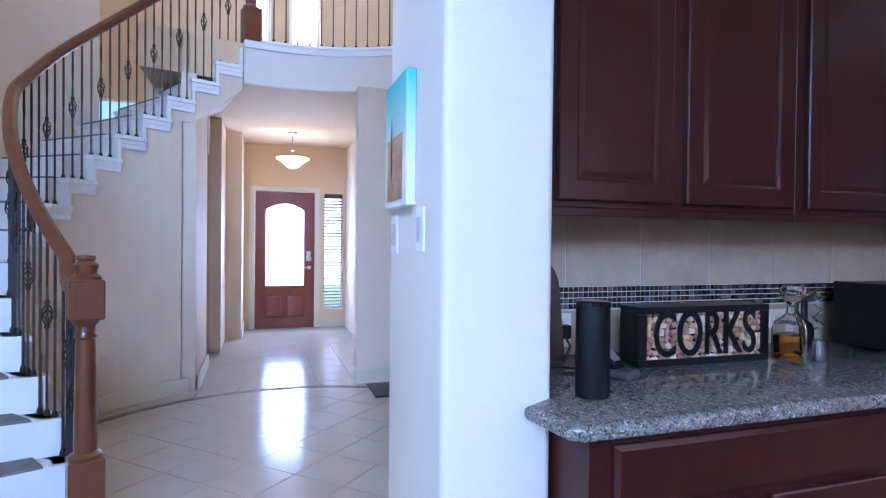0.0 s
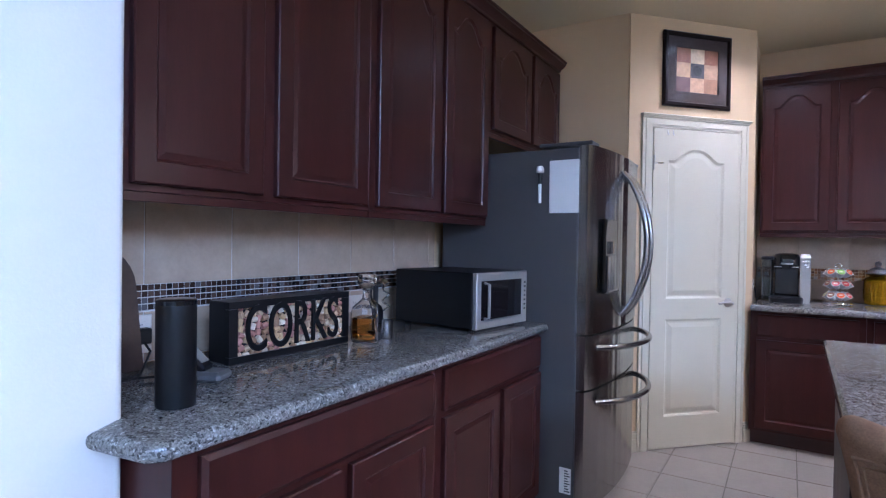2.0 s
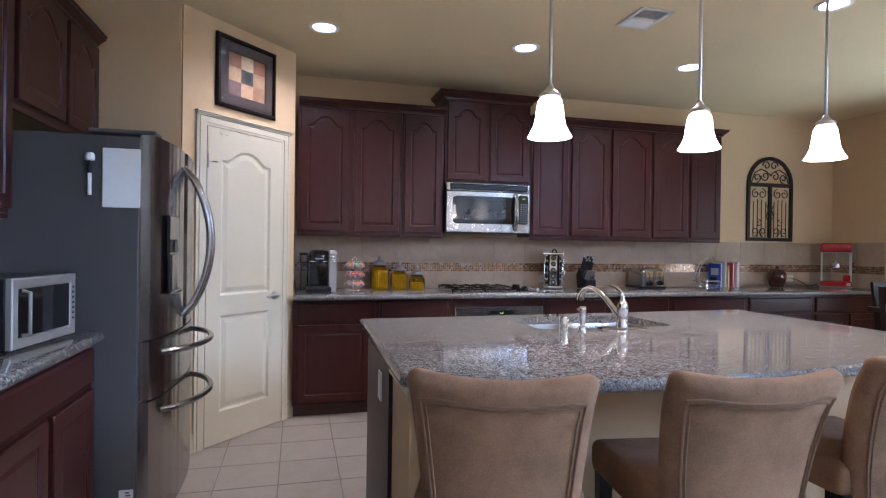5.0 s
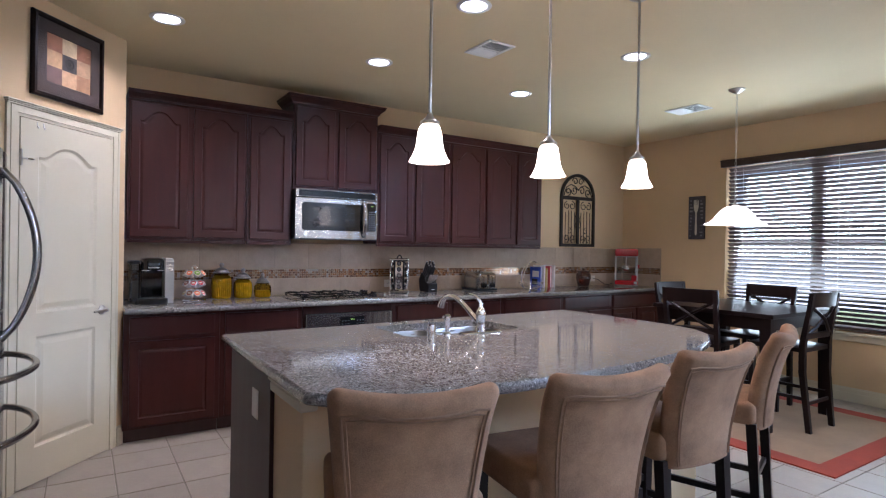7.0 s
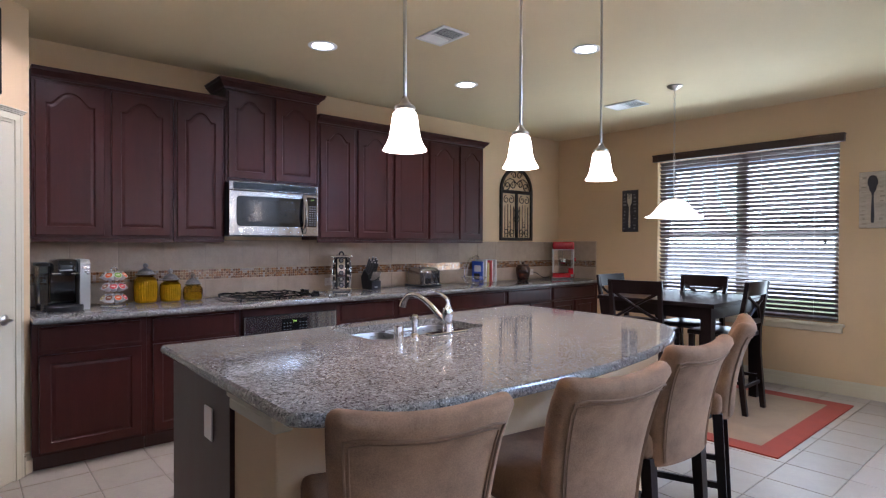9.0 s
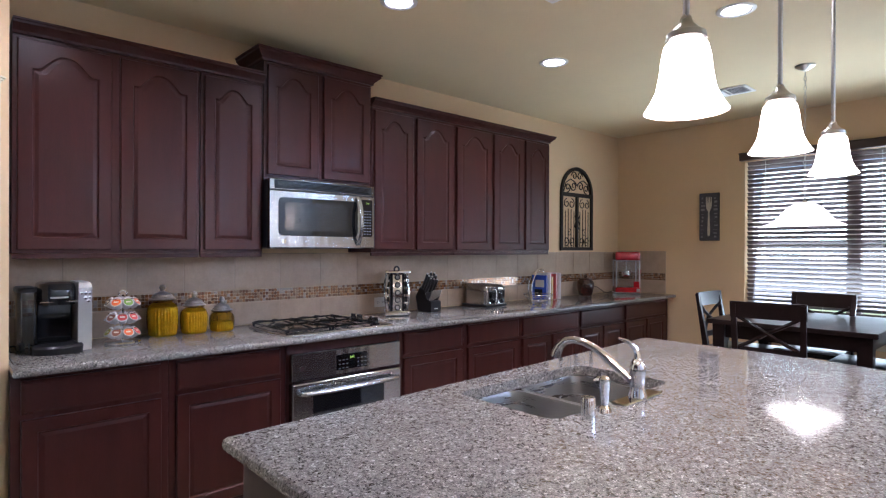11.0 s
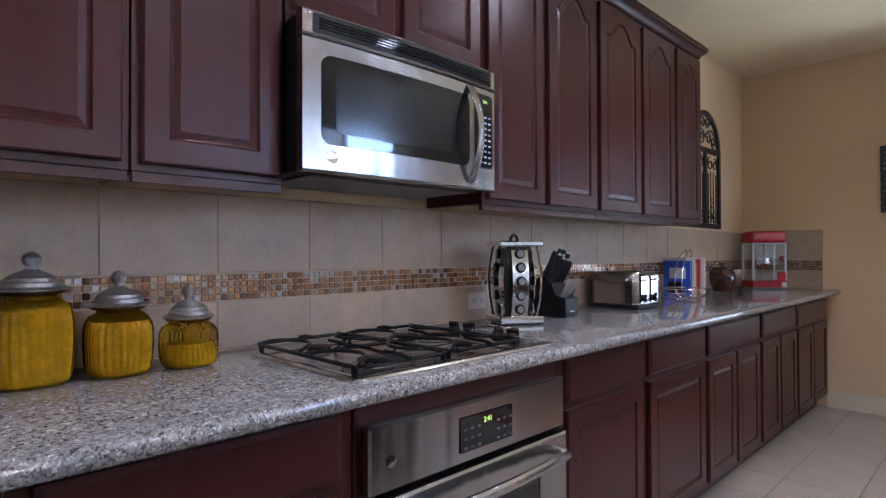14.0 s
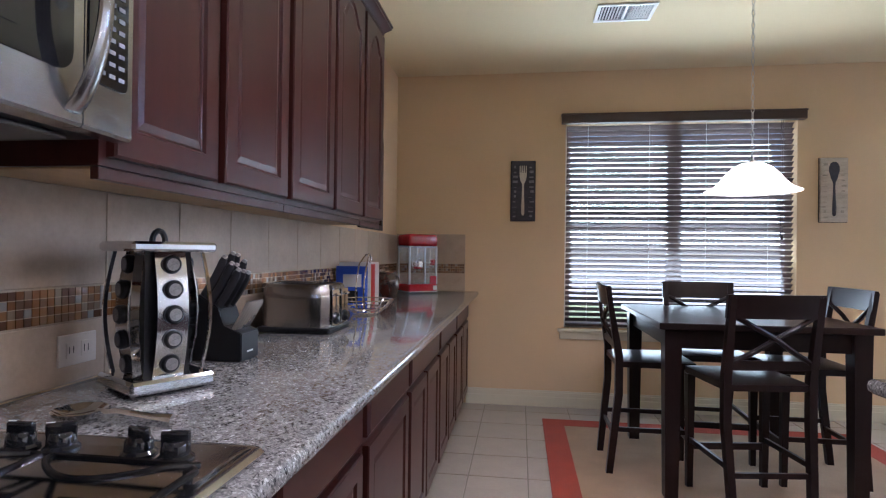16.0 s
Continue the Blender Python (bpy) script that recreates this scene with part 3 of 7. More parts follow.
desk_upper(2.60, 3.505, 1.405, 2.42, [(2.63, 3.01), (3.06, 3.475)], "dark cherry wall cabinet above the desk counter")
desk_upper(3.505, 4.435, 1.405, 2.42, [(3.54, 3.965), (4.005, 4.415)], "dark cherry wall cabinet above the desk counter")
desk_upper(4.435, 5.43, 1.86, 2.42, [(4.47, 4.95), (4.99, 5.41)], "short dark cherry cabinet above the fridge")
crown(pose(2.60, DF, 0), 2.83, 2.42, DESKWALL - DF - 0.002, (True, True))
part_fill = blocks([(2.54, 2.599, DF + 0.02, DESKWALL - 0.002, 1.405, 2.42)])
solid("filler_strip", part_fill, CHERRY, "dark cherry filler strip beside the wall cabinet", "cabinet", kind="structure")


def desk_base(x0, x1, drawers, doors):
    base_cabinet(pose(x0, 2.82, 0), x1 - x0 - 0.001, DESKWALL - 2.822, [(a - x0, b - x0) for a, b in drawers], [(a - x0, b - x0) for a, b in doors], "dark cherry desk base cabinet with drawer and doors", DG)


desk_base(2.545, 3.485, [(2.60, 3.455)], [(2.60, 3.01), (3.05, 3.455)])
desk_base(3.485, 4.40, [(3.525, 4.375)], [(3.525, 3.94), (3.985, 4.375)])
bm = bmesh.new()
slab(bm, [(2.45, 2.945), (2.47, 2.79), (2.50, 2.765), (4.37, 2.765), (4.405, 2.79), (4.405, DESKWALL - 0.003), (2.538, DESKWALL - 0.003), (2.538, 2.955)], 0.886, COUNTER)
solid("desk_worktop", bm, GRANITE, "polished grey granite desk worktop", "worktop")

# ---- kitchen island ----
ISL = [(4.64, 1.70), (3.40, 1.715), (3.345, 1.66), (3.25, 1.38), (3.205, 1.10), (3.19, 0.80), (3.20, 0.50), (3.235, 0.20), (3.30, -0.10), (3.40, -0.36), (3.52, -0.54), (3.66, -0.64), (3.84, -0.69), (4.20, -0.70), (4.74, -0.69)]
SINK = (4.15, 4.56, 0.225, 0.935)  # x0, x1, y0, y1


def slab_with_hole(outline, hole, z0, z1):
    bm = bmesh.new()
    n = 6
    hx0, hx1, hy0, hy1 = hole
    r = 0.05
    inner = []
    for cx, cy, a0 in ((hx1 - r, hy1 - r, 0), (hx0 + r, hy1 - r, 90), (hx0 + r, hy0 + r, 180), (hx1 - r, hy0 + r, 270)):
        inner += [(cx + r * math.cos(radians(a0 + 90 * k / n)), cy + r * math.sin(radians(a0 + 90 * k / n))) for k in range(n + 1)]
    # the edge is rounded: loops from the underside out and up to the top
    c = (sum(p[0] for p in outline) / len(outline), sum(p[1] for p in outline) / len(outline))

    def inset(p, d):
        v = Vector((p[0] - c[0], p[1] - c[1]))
        s = (v.length - d) / v.length
        return c[0] + v.x * s, c[1] + v.y * s

    rings = skin(bm, [[(*inset(p, 0.014), z0) for p in outline], [(*inset(p, 0.004), z0 + 0.006) for p in outline], [(*p, z0 + 0.018) for p in outline],
                      [(*inset(p, 0.004), z1 - 0.007) for p in outline], [(*inset(p, 0.014), z1) for p in outline]], (False, False))
    hole_rings = skin(bm, [[(x, y, z0) for x, y in inner], [(x, y, z1) for x, y in inner]], (False, False))
    for a, b in ((rings[-1], hole_rings[1]), (rings[0], hole_rings[0])):
        edges = []
        for ring in (a, b):
            for i in range(len(ring)):
                edges.append(bm.edges.get((ring[i], ring[(i + 1) % len(ring)])))
        bmesh.ops.triangle_fill(bm, edges=edges, use_beauty=True)
    return bm


solid("island_worktop", slab_with_hole(ISL, SINK, 0.886, COUNTER), GRANITE, "polished granite island worktop with a curved seating side", "worktop")
island = thing("kitchen_island", "kitchen island with dark end panel and tan knee wall", "island")
for b in ((3.955, 4.61, -0.62, 0.20, 0.0, 0.884), (3.955, 4.61, 0.96, 1.655, 0.0, 0.884), (3.955, 4.06, 0.201, 0.959, 0, 0.884), (4.595, 4.61, 0.201, 0.959, 0, 0.884), (4.061, 4.594, 0.201, 0.959, 0, 0.6)):
    part("cabinet_section", blocks([b], 0.001), CHERRY_DARK, island)
part("knee_wall", blocks([(3.62, 3.953, -0.60, 1.64, 0.0, 0.884)], 0.004), WALL, island, "tan painted knee wall under the overhang")
part("capital", blocks([(3.60, 3.97, 1.58, 1.662, 0.84, 0.884), (3.61, 3.965, 1.59, 1.655, 0.80, 0.84)], 0.006), TRIM, island, "cream moulded capital")
bm = bmesh.new()
box(bm, 4.115, 4.195, 1.656, 1.663, 0.645, 0.765, 0.003)
part("outlet", bm, WHITE, island, "white outlet plate")
for k in range(2):
    bm = bmesh.new()
    door_front(bm, 0.05 + 0.75 * k, 0.72 + 0.75 * k, 0.12, 0.86)
    part("door", bm, CHERRY, island, "", pose(4.611, -0.55, 0, 0, 0, 90), 4.0)

# sink with two bowls, under the worktop
sink = thing("sink", "stainless steel double-bowl sink set under the granite", "sink")
for i, (a, b) in enumerate(((0.235, 0.60), (0.625, 0.93))):
    bm = bmesh.new()
    x0, x1 = 4.15, 4.56

    def bowl(inset, z, r=0.05, n=5):
        pts = []
        for cx, cy, a0 in ((x1 - r - inset, b - r - inset, 0), (x0 + r + inset, b - r - inset, 90), (x0 + r + inset, a + r + inset, 180), (x1 - r - inset, a + r + inset, 270)):
            pts += [(cx + r * math.cos(radians(a0 + 90 * k / n)), cy + r * math.sin(radians(a0 + 90 * k / n)), z) for k in range(n + 1)]
        return pts

    skin(bm, [bowl(-0.012, 0.884), bowl(0.0, 0.884), bowl(0.004, 0.87), bowl(0.012, 0.73), bowl(0.03, 0.705), bowl(0.06, 0.70)], (False, True))
    lathe(bm, [(0.001, 0.7015), (0.045, 0.7015), (0.045, 0.706), (0.035, 0.7065), (0.001, 0.703)], 20, ((x0 + x1) / 2, (a + b) / 2, 0))
    part("bowl", bm, SINKSTEEL, sink)
part("divider", blocks([(4.155, 4.555, 0.602, 0.623, 0.72, 0.875)], 0.006), SINKSTEEL, sink)

faucet = thing("faucet", "chrome pull-down kitchen faucet with side lever", "faucet", m=pose(4.112, 0.535, COUNTER))
bm = bmesh.new()
box(bm, -0.028, 0.028, -0.12, 0.12, 0.0, 0.008, 0.004)
part("base_plate", bm, CHROME, faucet)
bm = bmesh.new()
lathe(bm, [(0.001, 0.007), (0.030, 0.007), (0.028, 0.02), (0.024, 0.03), (0.024, 0.078), (0.026, 0.082), (0.026, 0.104), (0.020, 0.122), (0.012, 0.132), (0.001, 0.135)], 20)
part("body", bm, CHROME, faucet)
bm = bmesh.new()
arc = [(0.87 * d, 0.20 * d, z) for d, z in ((0.0, 0.046), (0.03, 0.062), (0.07, 0.090), (0.115, 0.124), (0.16, 0.151), (0.205, 0.168), (0.245, 0.174), (0.28, 0.168), (0.304, 0.150), (0.318, 0.126), (0.324, 0.108))]
tube(bm, arc, [0.015, 0.0145, 0.014, 0.0135, 0.013, 0.013, 0.0135, 0.0145, 0.016, 0.019, 0.020], 14)
part("spout", bm, CHROME, faucet)
bm = bmesh.new()
tube(bm, [(0, 0, 0.125), (0.002, -0.002, 0.148), (0.008, 0.004, 0.168), (0.024, 0.024, 0.190), (0.044, 0.046, 0.200)], [0.012, 0.010, 0.009, 0.007, 0.004], 10)
part("lever", bm, CHROME, faucet)
sprayer = solid("side_sprayer", (lambda b: (lathe(b, [(0.001, 0), (0.022, 0), (0.020, 0.012), (0.012, 0.02), (0.014, 0.06), (0.018, 0.085), (0.017, 0.10), (0.010, 0.108), (0.001, 0.109)], 16), tube(b, [(0, 0, 0.092), (0.02, 0.0, 0.094), (0.032, 0, 0.088)], [0.012, 0.011, 0.010], 10), b)[-1])(bmesh.new()), CHROME, "small chrome side sprayer beside the faucet", "sprayer", m=pose(4.105, 0.745, COUNTER))
soap = solid("soap_dispenser", (lambda b: (lathe(b, [(0.001, 0), (0.022, 0), (0.022, 0.055), (0.020, 0.062), (0.001, 0.063)], 16), b)[-1])(bmesh.new()), CHROME, "squat chrome soap dispenser cap beside the faucet", "soap dispenser", m=pose(4.10, 0.84, COUNTER))

# ---- appliances ----
FX0, FX1, FYB = 4.445, 5.375, 2.66  # fridge sides and the front of its case
fridge = thing("refrigerator", "stainless French-door fridge with grey sides", "refrigerator", m=pose(FX0, FYB, 0))
fw = FX1 - FX0
part("case", blocks([(0, fw, 0.0, 0.74, 0.03, 1.745)], 0.004), GREYSIDE, fridge, "dark grey painted case")
for hx in (0.01, fw - 0.12):
    part("hinge_cover", blocks([(hx, hx + 0.11, -0.06, 0.20, 1.757, 1.775)], 0.004), GREYSIDE, fridge)
    for hy in (0.03, 0.6):
        part("foot", blocks([(hx + 0.02, hx + 0.09, hy, hy + 0.07, 0, 0.03)]), BLACK, fridge)


def bowed(bm, x0, x1, z0, z1, y0, y1, sag, n=10, total=(0, fw)):
    """A front panel whose face bows outwards across the whole fridge."""
    def face(x):
        u = (x - total[0]) / (total[1] - total[0]) * 2 - 1
        return y1 - sag * (1 - u * u)
    loops = []
    for k in range(n + 1):
        x = x0 + (x1 - x0) * k / n
        e = 0.012 if k in (0, n) else 0.0
        loops.append([(x, y0, z0), (x, face(x) + e, z0), (x, face(x) + e, z1), (x, y0, z1)])
    skin(bm, loops)


for name, x0, x1, z0, z1 in (("door", 0.004, fw / 2 - 0.003, 0.875, 1.755), ("door", fw / 2 + 0.003, fw - 0.004, 0.875, 1.755), ("drawer", 0.004, fw - 0.004, 0.615, 0.865), ("freezer_drawer", 0.004, fw - 0.004, 0.05, 0.605)):
    bm = bmesh.new()
    bowed(bm, x0, x1, z0, z1, -0.004, -0.055, 0.045, 12)
    leaf = part(name, bm, STEEL, fridge, "stainless steel front")
    if name == "door":
        hx = fw / 2 + (-0.045 if x0 < 0.1 else 0.045)
        pts = [(hx, -0.098 - 0.125 * math.sin(math.pi * k / 14) ** 0.7, 0.93 + 0.74 * k / 14) for k in range(15)]
        bm = bmesh.new()
        tube(bm, pts, 0.015, 12)
        part("handle", bm, STEEL, leaf)
    else:
        zt = z1 - 0.06
        pts = [(0.10 + (fw - 0.20) * k / 20, -0.066 - 0.040 * (1 - (k / 10 - 1) ** 2) - 0.118 * math.sin(math.pi * k / 20) ** 0.55, zt) for k in range(21)]
        bm = bmesh.new()
        tube(bm, pts, 0.015, 12)
        part("handle", bm, STEEL, leaf)
disp = part("dispenser", blocks([(0.12, 0.33, -0.098, -0.08, 1.06, 1.42)], 0.006), BLACKGLOSS, fridge, "dark ice and water dispenser")
part("dispenser_cup", blocks([(0.15, 0.30, -0.104, -0.099, 1.07, 1.24), (0.13, 0.32, -0.118, -0.099, 1.06, 1.075), (0.20, 0.25, -0.115, -0.099, 1.25, 1.31)], 0.003), STEEL, disp)

bm = bmesh.new()
box(bm, 4.436, 4.443, 2.655, 2.80, 1.44, 1.69, 0.003)
solid("memo_board", bm, WHITE, "small white magnetic memo board on the fridge side", "memo board")
pen = thing("board_marker", "white and black marker with an eraser cap", "marker", m=pose(4.432, 2.845, 1.49))
bm = bmesh.new()
tube(bm, [(0, 0, 0.0), (0, 0, 0.09)], 0.008, 10)
part("barrel", bm, WHITE, pen)
bm = bmesh.new()
tube(bm, [(0, 0, 0.09), (0, 0, 0.145)], 0.009, 10)
part("cap", bm, BLACK, pen)
bm = bmesh.new()
lathe(bm, [(0.001, 0.14), (0.018, 0.145), (0.020, 0.16), (0.014, 0.175), (0.001, 0.178)], 12)
part("eraser", bm, WHITE, pen)
label_ob = solid("energy_label", blocks([(4.4395, 4.4435, 2.67, 2.725, 0.12, 0.24)]), WHITE, "small white printed sticker on the fridge side", "label")
bm = bmesh.new()
for k in range(9):
    box(bm, 4.4375, 4.4385, 2.674 + 0.005 * (k % 3), 2.70, 0.13 + 0.012 * k, 0.135 + 0.012 * k)
part("print", bm, BLACK, label_ob)

# built-in oven under the cooktop
OV = pose(6.052, 0.805, 0, 0, 0, EAST)
oven = thing("oven", "stainless steel built-in oven under the cooktop", "oven", m=OV)
ow = 0.785
part("case", blocks([(0, ow, 0.028, 0.60, 0.10, 0.884)]), CHERRY, oven, "cherry frame round the oven")
part("toe_kick", blocks([(0.002, ow - 0.002, 0.10, 0.115, 0, 0.099)]), CHERRY_DARK, oven)
part("control_panel", blocks([(0.015, ow - 0.012, -0.012, 0.026, 0.665, 0.822)], 0.006), STEEL, oven)
disp = part("display", blocks([(0.30, 0.51, -0.0155, -0.0125, 0.695, 0.785)], 0.001), BLACKGLOSS, oven, "black control display")
GREEN = material("lit_green_digits", (0.1, 0.2, 0.02), 0.5, vary=0, bump=0, emit=(0.55, 0.9, 0.12), emit_power=0.9)
bm = text_mesh("2:41", 0.020, 0.0004)
part("clock_digits", bm, GREEN, disp, "", pose(0.405, -0.0165, 0.765, 90))
bm = bmesh.new()
for i in range(8):
    for j in range(3):
        if not 2 < i < 5:
            box(bm, 0.313 + 0.026 * i, 0.325 + 0.026 * i, -0.0162, -0.0156, 0.702 + 0.024 * j, 0.708 + 0.024 * j)
part("key_print", bm, material("grey_key_print", (0.065, 0.065, 0.065), 0.5), disp)["kind"] = "stuff"
bm = bmesh.new()
lathe(bm, [(0.001, 0), (0.014, 0), (0.014, 0.002), (0.001, 0.0025)], 20)
part("badge", bm, CHROME, oven, "round chrome badge", pose(0.075, -0.0125, 0.735, 90))
bm = bmesh.new()
x0, x1, z0, z1 = 0.015, ow - 0.012, 0.13, 0.652
skin(bm, [panel_loop(x0, x1, z0, z1, 0, 0.026, 0, 2), panel_loop(x0, x1, z0, z1, 0, -0.016, 0, 2), panel_loop(x0, x1, z0, z1, 0.006, -0.022, 0, 2), panel_loop(x0 + 0.05, x1 - 0.05, z0, z1, 0.075, -0.022, 0, 2), panel_loop(x0 + 0.05, x1 - 0.05, z0, z1, 0.082, -0.012, 0, 2)], (True, False))
odoor = part("oven_door", bm, STEEL, oven)
bm = bmesh.new()
box(bm, x0 + 0.125, x1 - 0.125, -0.014, -0.010, z0 + 0.07, z1 - 0.07)
part("window", bm, BLACKGLOSS, odoor, "dark glass oven window")
bm = bmesh.new()
tube(bm, [(0.06, -0.02, 0.60), (0.062, -0.05, 0.602)] + [(0.075 + (ow - 0.15) * k / 10, -0.062 - 0.018 * math.sin(math.pi * k / 10), 0.602) for k in range(11)] + [(ow - 0.062, -0.05, 0.602), (ow - 0.06, -0.02, 0.60)], 0.015, 10)
part("handle", bm, STEEL, odoor)

# gas cooktop
CK = pose(6.03, 0.83, COUNTER, 0, 0, EAST)
cooktop = thing("gas_cooktop", "stainless steel gas cooktop with black iron grates", "cooktop", m=CK)
cw, cd = 0.745, 0.525
bm = bmesh.new()
skin(bm, [round_rect(a, cw - a, a, cd - a, max(0.008, 0.03 - a), z) for a, z in ((0.0, 0.0005), (0.0, 0.006), (0.004, 0.010), (0.014, 0.013), (0.022, 0.012), (0.034, 0.006))])
part("steel_top", bm, PANSTEEL, cooktop)
for bx, by, r in ((0.15, 0.14, 0.045), (0.15, 0.39, 0.038), (0.47, 0.14, 0.035), (0.47, 0.39, 0.045)):
    bm = bmesh.new()
    lathe(bm, [(0.001, 0.006), (r + 0.016, 0.006), (r + 0.012, 0.009), (r + 0.004, 0.012), (r, 0.016), (0.001, 0.0165)], 20, (bx, by, 0))
    burner = part("burner", bm, PANSTEEL, cooktop, "pale metal burner base")
    bm = bmesh.new()
    lathe(bm, [(0.001, 0.017), (r - 0.006, 0.017), (r - 0.004, 0.021), (r - 0.010, 0.024), (0.001, 0.025)], 20, (bx, by, 0))
    part("cap", bm, IRON, burner, "black burner cap")
for gx0, gx1 in ((0.02, 0.305), (0.315, 0.60)):
    bm = bmesh.new()
    zt = 0.040
    gy0, gy1, cx = 0.025, 0.505, (gx0 + gx1) / 2
    rim = [(gx0 + 0.02, gy0, zt - 0.010), (gx1 - 0.02, gy0, zt - 0.010), (gx1, gy0 + 0.02, zt - 0.010), (gx1, gy1 - 0.02, zt - 0.010), (gx1 - 0.02, gy1, zt - 0.010), (gx0 + 0.02, gy1, zt - 0.010), (gx0, gy1 - 0.02, zt - 0.010), (gx0, gy0 + 0.02, zt - 0.010)]
    tube(bm, rim + rim[:1], 0.0052, 8)
    tube(bm, [(gx0, (gy0 + gy1) / 2, zt - 0.010), (gx1, (gy0 + gy1) / 2, zt - 0.010)], 0.0050, 8)
    for cy in (0.14, 0.39):
        for side, ex in ((1, gx0), (-1, gx1)):
            bow = [(ex + side * 0.088 * math.sin(math.pi * k / 10) ** 0.8, cy - 0.108 + 0.216 * k / 10, zt - 0.010 + 0.010 * min(1, 3 * math.sin(math.pi * k / 10))) for k in range(11)]
            tube(bm, bow, 0.0048, 8)
        for side, ey in ((1, cy - 0.115), (-1, cy + 0.115)):
            tube(bm, [(cx, ey - side * 0.012, zt - 0.006), (cx, ey + side * 0.02, zt), (cx, ey + side * 0.085, zt + 0.001)], [0.0055, 0.0055, 0.004], 6)
    for ex in (gx0 + 0.005, gx1 - 0.005):
        for ey in (gy0 + 0.02, gy1 - 0.02):
            tube(bm, [(ex, ey, 0.008), (ex, ey, zt - 0.010)], 0.007, 6)
    part("grate", bm, IRON, cooktop, "black cast-iron grate with curved fingers")
for kx, ky, turn in ((0.675, 0.115, 12), (0.683, 0.180, -20), (0.683, 0.310, 30), (0.675, 0.372, 5)):
    bm = bmesh.new()
    lathe(bm, [(0.001, 0.0), (0.026, 0.0), (0.026, 0.004), (0.021, 0.008), (0.020, 0.022), (0.016, 0.028), (0.001, 0.030)], 20)
    box(bm, -0.006, 0.006, -0.021, 0.021, 0.020, 0.042, 0.004, 2)
    knob = part("knob", bm, BLACKGLOSS, cooktop, "black control knob", pose(kx, ky, 0.0065, 0, 0, turn))
    part("pointer", blocks([(-0.0015, 0.0015, 0.008, 0.020, 0.0421, 0.0426)]), CUPMARK, knob)

# microwave over the cooktop
MW = pose(6.30, 0.806, 0, 0, 0, EAST)
micro = thing("over_range_microwave", "stainless steel microwave hung under the cabinet over the cooktop", "microwave", m=MW)
mw, mz0, mz1 = 0.742, 1.418, 1.832
part("case", blocks([(0.012, mw - 0.012, 0.025, 0.386, mz0 + 0.004, mz1)], 0.003), BLACK, micro)
part("underside", blocks([(0.06, mw - 0.06, 0.06, 0.34, mz0 - 0.004, mz0 + 0.003)], 0.002), GREYSIDE, micro)


def mw_bow(x, sag=0.018):
    u = 2 * x / mw - 1
    return -sag * (1 - u * u)


def mw_panel(x0, x1, z0, z1, y, back, n=14):
    bm = bmesh.new()
    loops = []
    for k in range(n + 1):
        x = x0 + (x1 - x0) * k / n
        loops.append([(x, back, z0), (x, y + mw_bow(x) + 0.004, z0), (x, y + mw_bow(x), z0 + 0.005), (x, y + mw_bow(x), z1 - 0.005), (x, y + mw_bow(x) + 0.004, z1), (x, back, z1)])
    skin(bm, loops)
    return bm


def mw_rounded(x0, x1, z0, z1, y, r, n=20):
    """A bowed panel with rounded corners."""
    bm = bmesh.new()
    xs = sorted({x0 + r * (1 - math.cos(math.pi * k / 12)) for k in range(7)} | {x1 - r * (1 - math.cos(math.pi * k / 12)) for k in range(7)} | {x0 + r + (x1 - x0 - 2 * r) * k / n for k in range(n + 1)})
    loops = []
    for x in xs:
        d = max(0.0, r - min(x - x0, x1 - x))
        e = r - math.sqrt(max(0.0, r * r - d * d)) - (0.0006 if d >= r - 1e-6 else 0.0)
        f = y + mw_bow(x)
        loops.append([(x, 0.0, z0 + e), (x, f, z0 + e), (x, f, z1 - e), (x, 0.0, z1 - e)])
    skin(bm, loops)
    return bm


part("vent_strip", mw_panel(0, mw, 1.765, mz1, -0.006, 0.024), STEEL, micro)
bm = mw_rounded(0.028, mw - 0.022, 1.772, 1.824, -0.0075, 0.006)
vent = part("vent_grille", bm, BLACK, micro, "black vent slots")
bm = bmesh.new()
for k in range(4):
    for j in range(14):
        xa = 0.045 + (mw - 0.09) * j / 14
        box(bm, xa, xa + (mw - 0.09) / 14 + 0.001, mw_bow(xa) - 0.012, mw_bow(xa) - 0.007, 1.785 + 0.008 * k, 1.788 + 0.008 * k)
part("vent_slat", bm, BLACKGLOSS, vent)
part("door_front", mw_panel(0, 0.625, mz0, 1.762, -0.006, 0.024), STEEL, micro)
part("window_surround", mw_rounded(0.052, 0.604, mz0 + 0.072, 1.722, -0.0075, 0.030), BLACKGLOSS, micro)
part("window", mw_rounded(0.092, 0.520, mz0 + 0.104, 1.694, -0.0085, 0.016), material("dark_mesh_glass", (0.014, 0.014, 0.013), 0.16, vary=0.1, bump=0), micro, "dark see-through mesh window")
part("control_frame", mw_panel(0.628, mw, mz0, 1.762, -0.006, 0.024), STEEL, micro)
keys = part("control_panel", mw_rounded(0.634, mw - 0.016, mz0 + 0.075, 1.740, -0.0085, 0.014), BLACKGLOSS, micro, "black key panel")
bm = bmesh.new()
for i in range(3):
    for j in range(9):
        xa = 0.655 + 0.023 * i
        box(bm, xa, xa + 0.012, mw_bow(xa) - 0.0105, mw_bow(xa) - 0.0088, mz0 + 0.09 + 0.019 * j, mz0 + 0.096 + 0.019 * j)
part("key_print", bm, material("pale_key_print", (0.20, 0.20, 0.21), 0.5), keys)["kind"] = "stuff"
bm = text_mesh("2:41", 0.014, 0.0004)
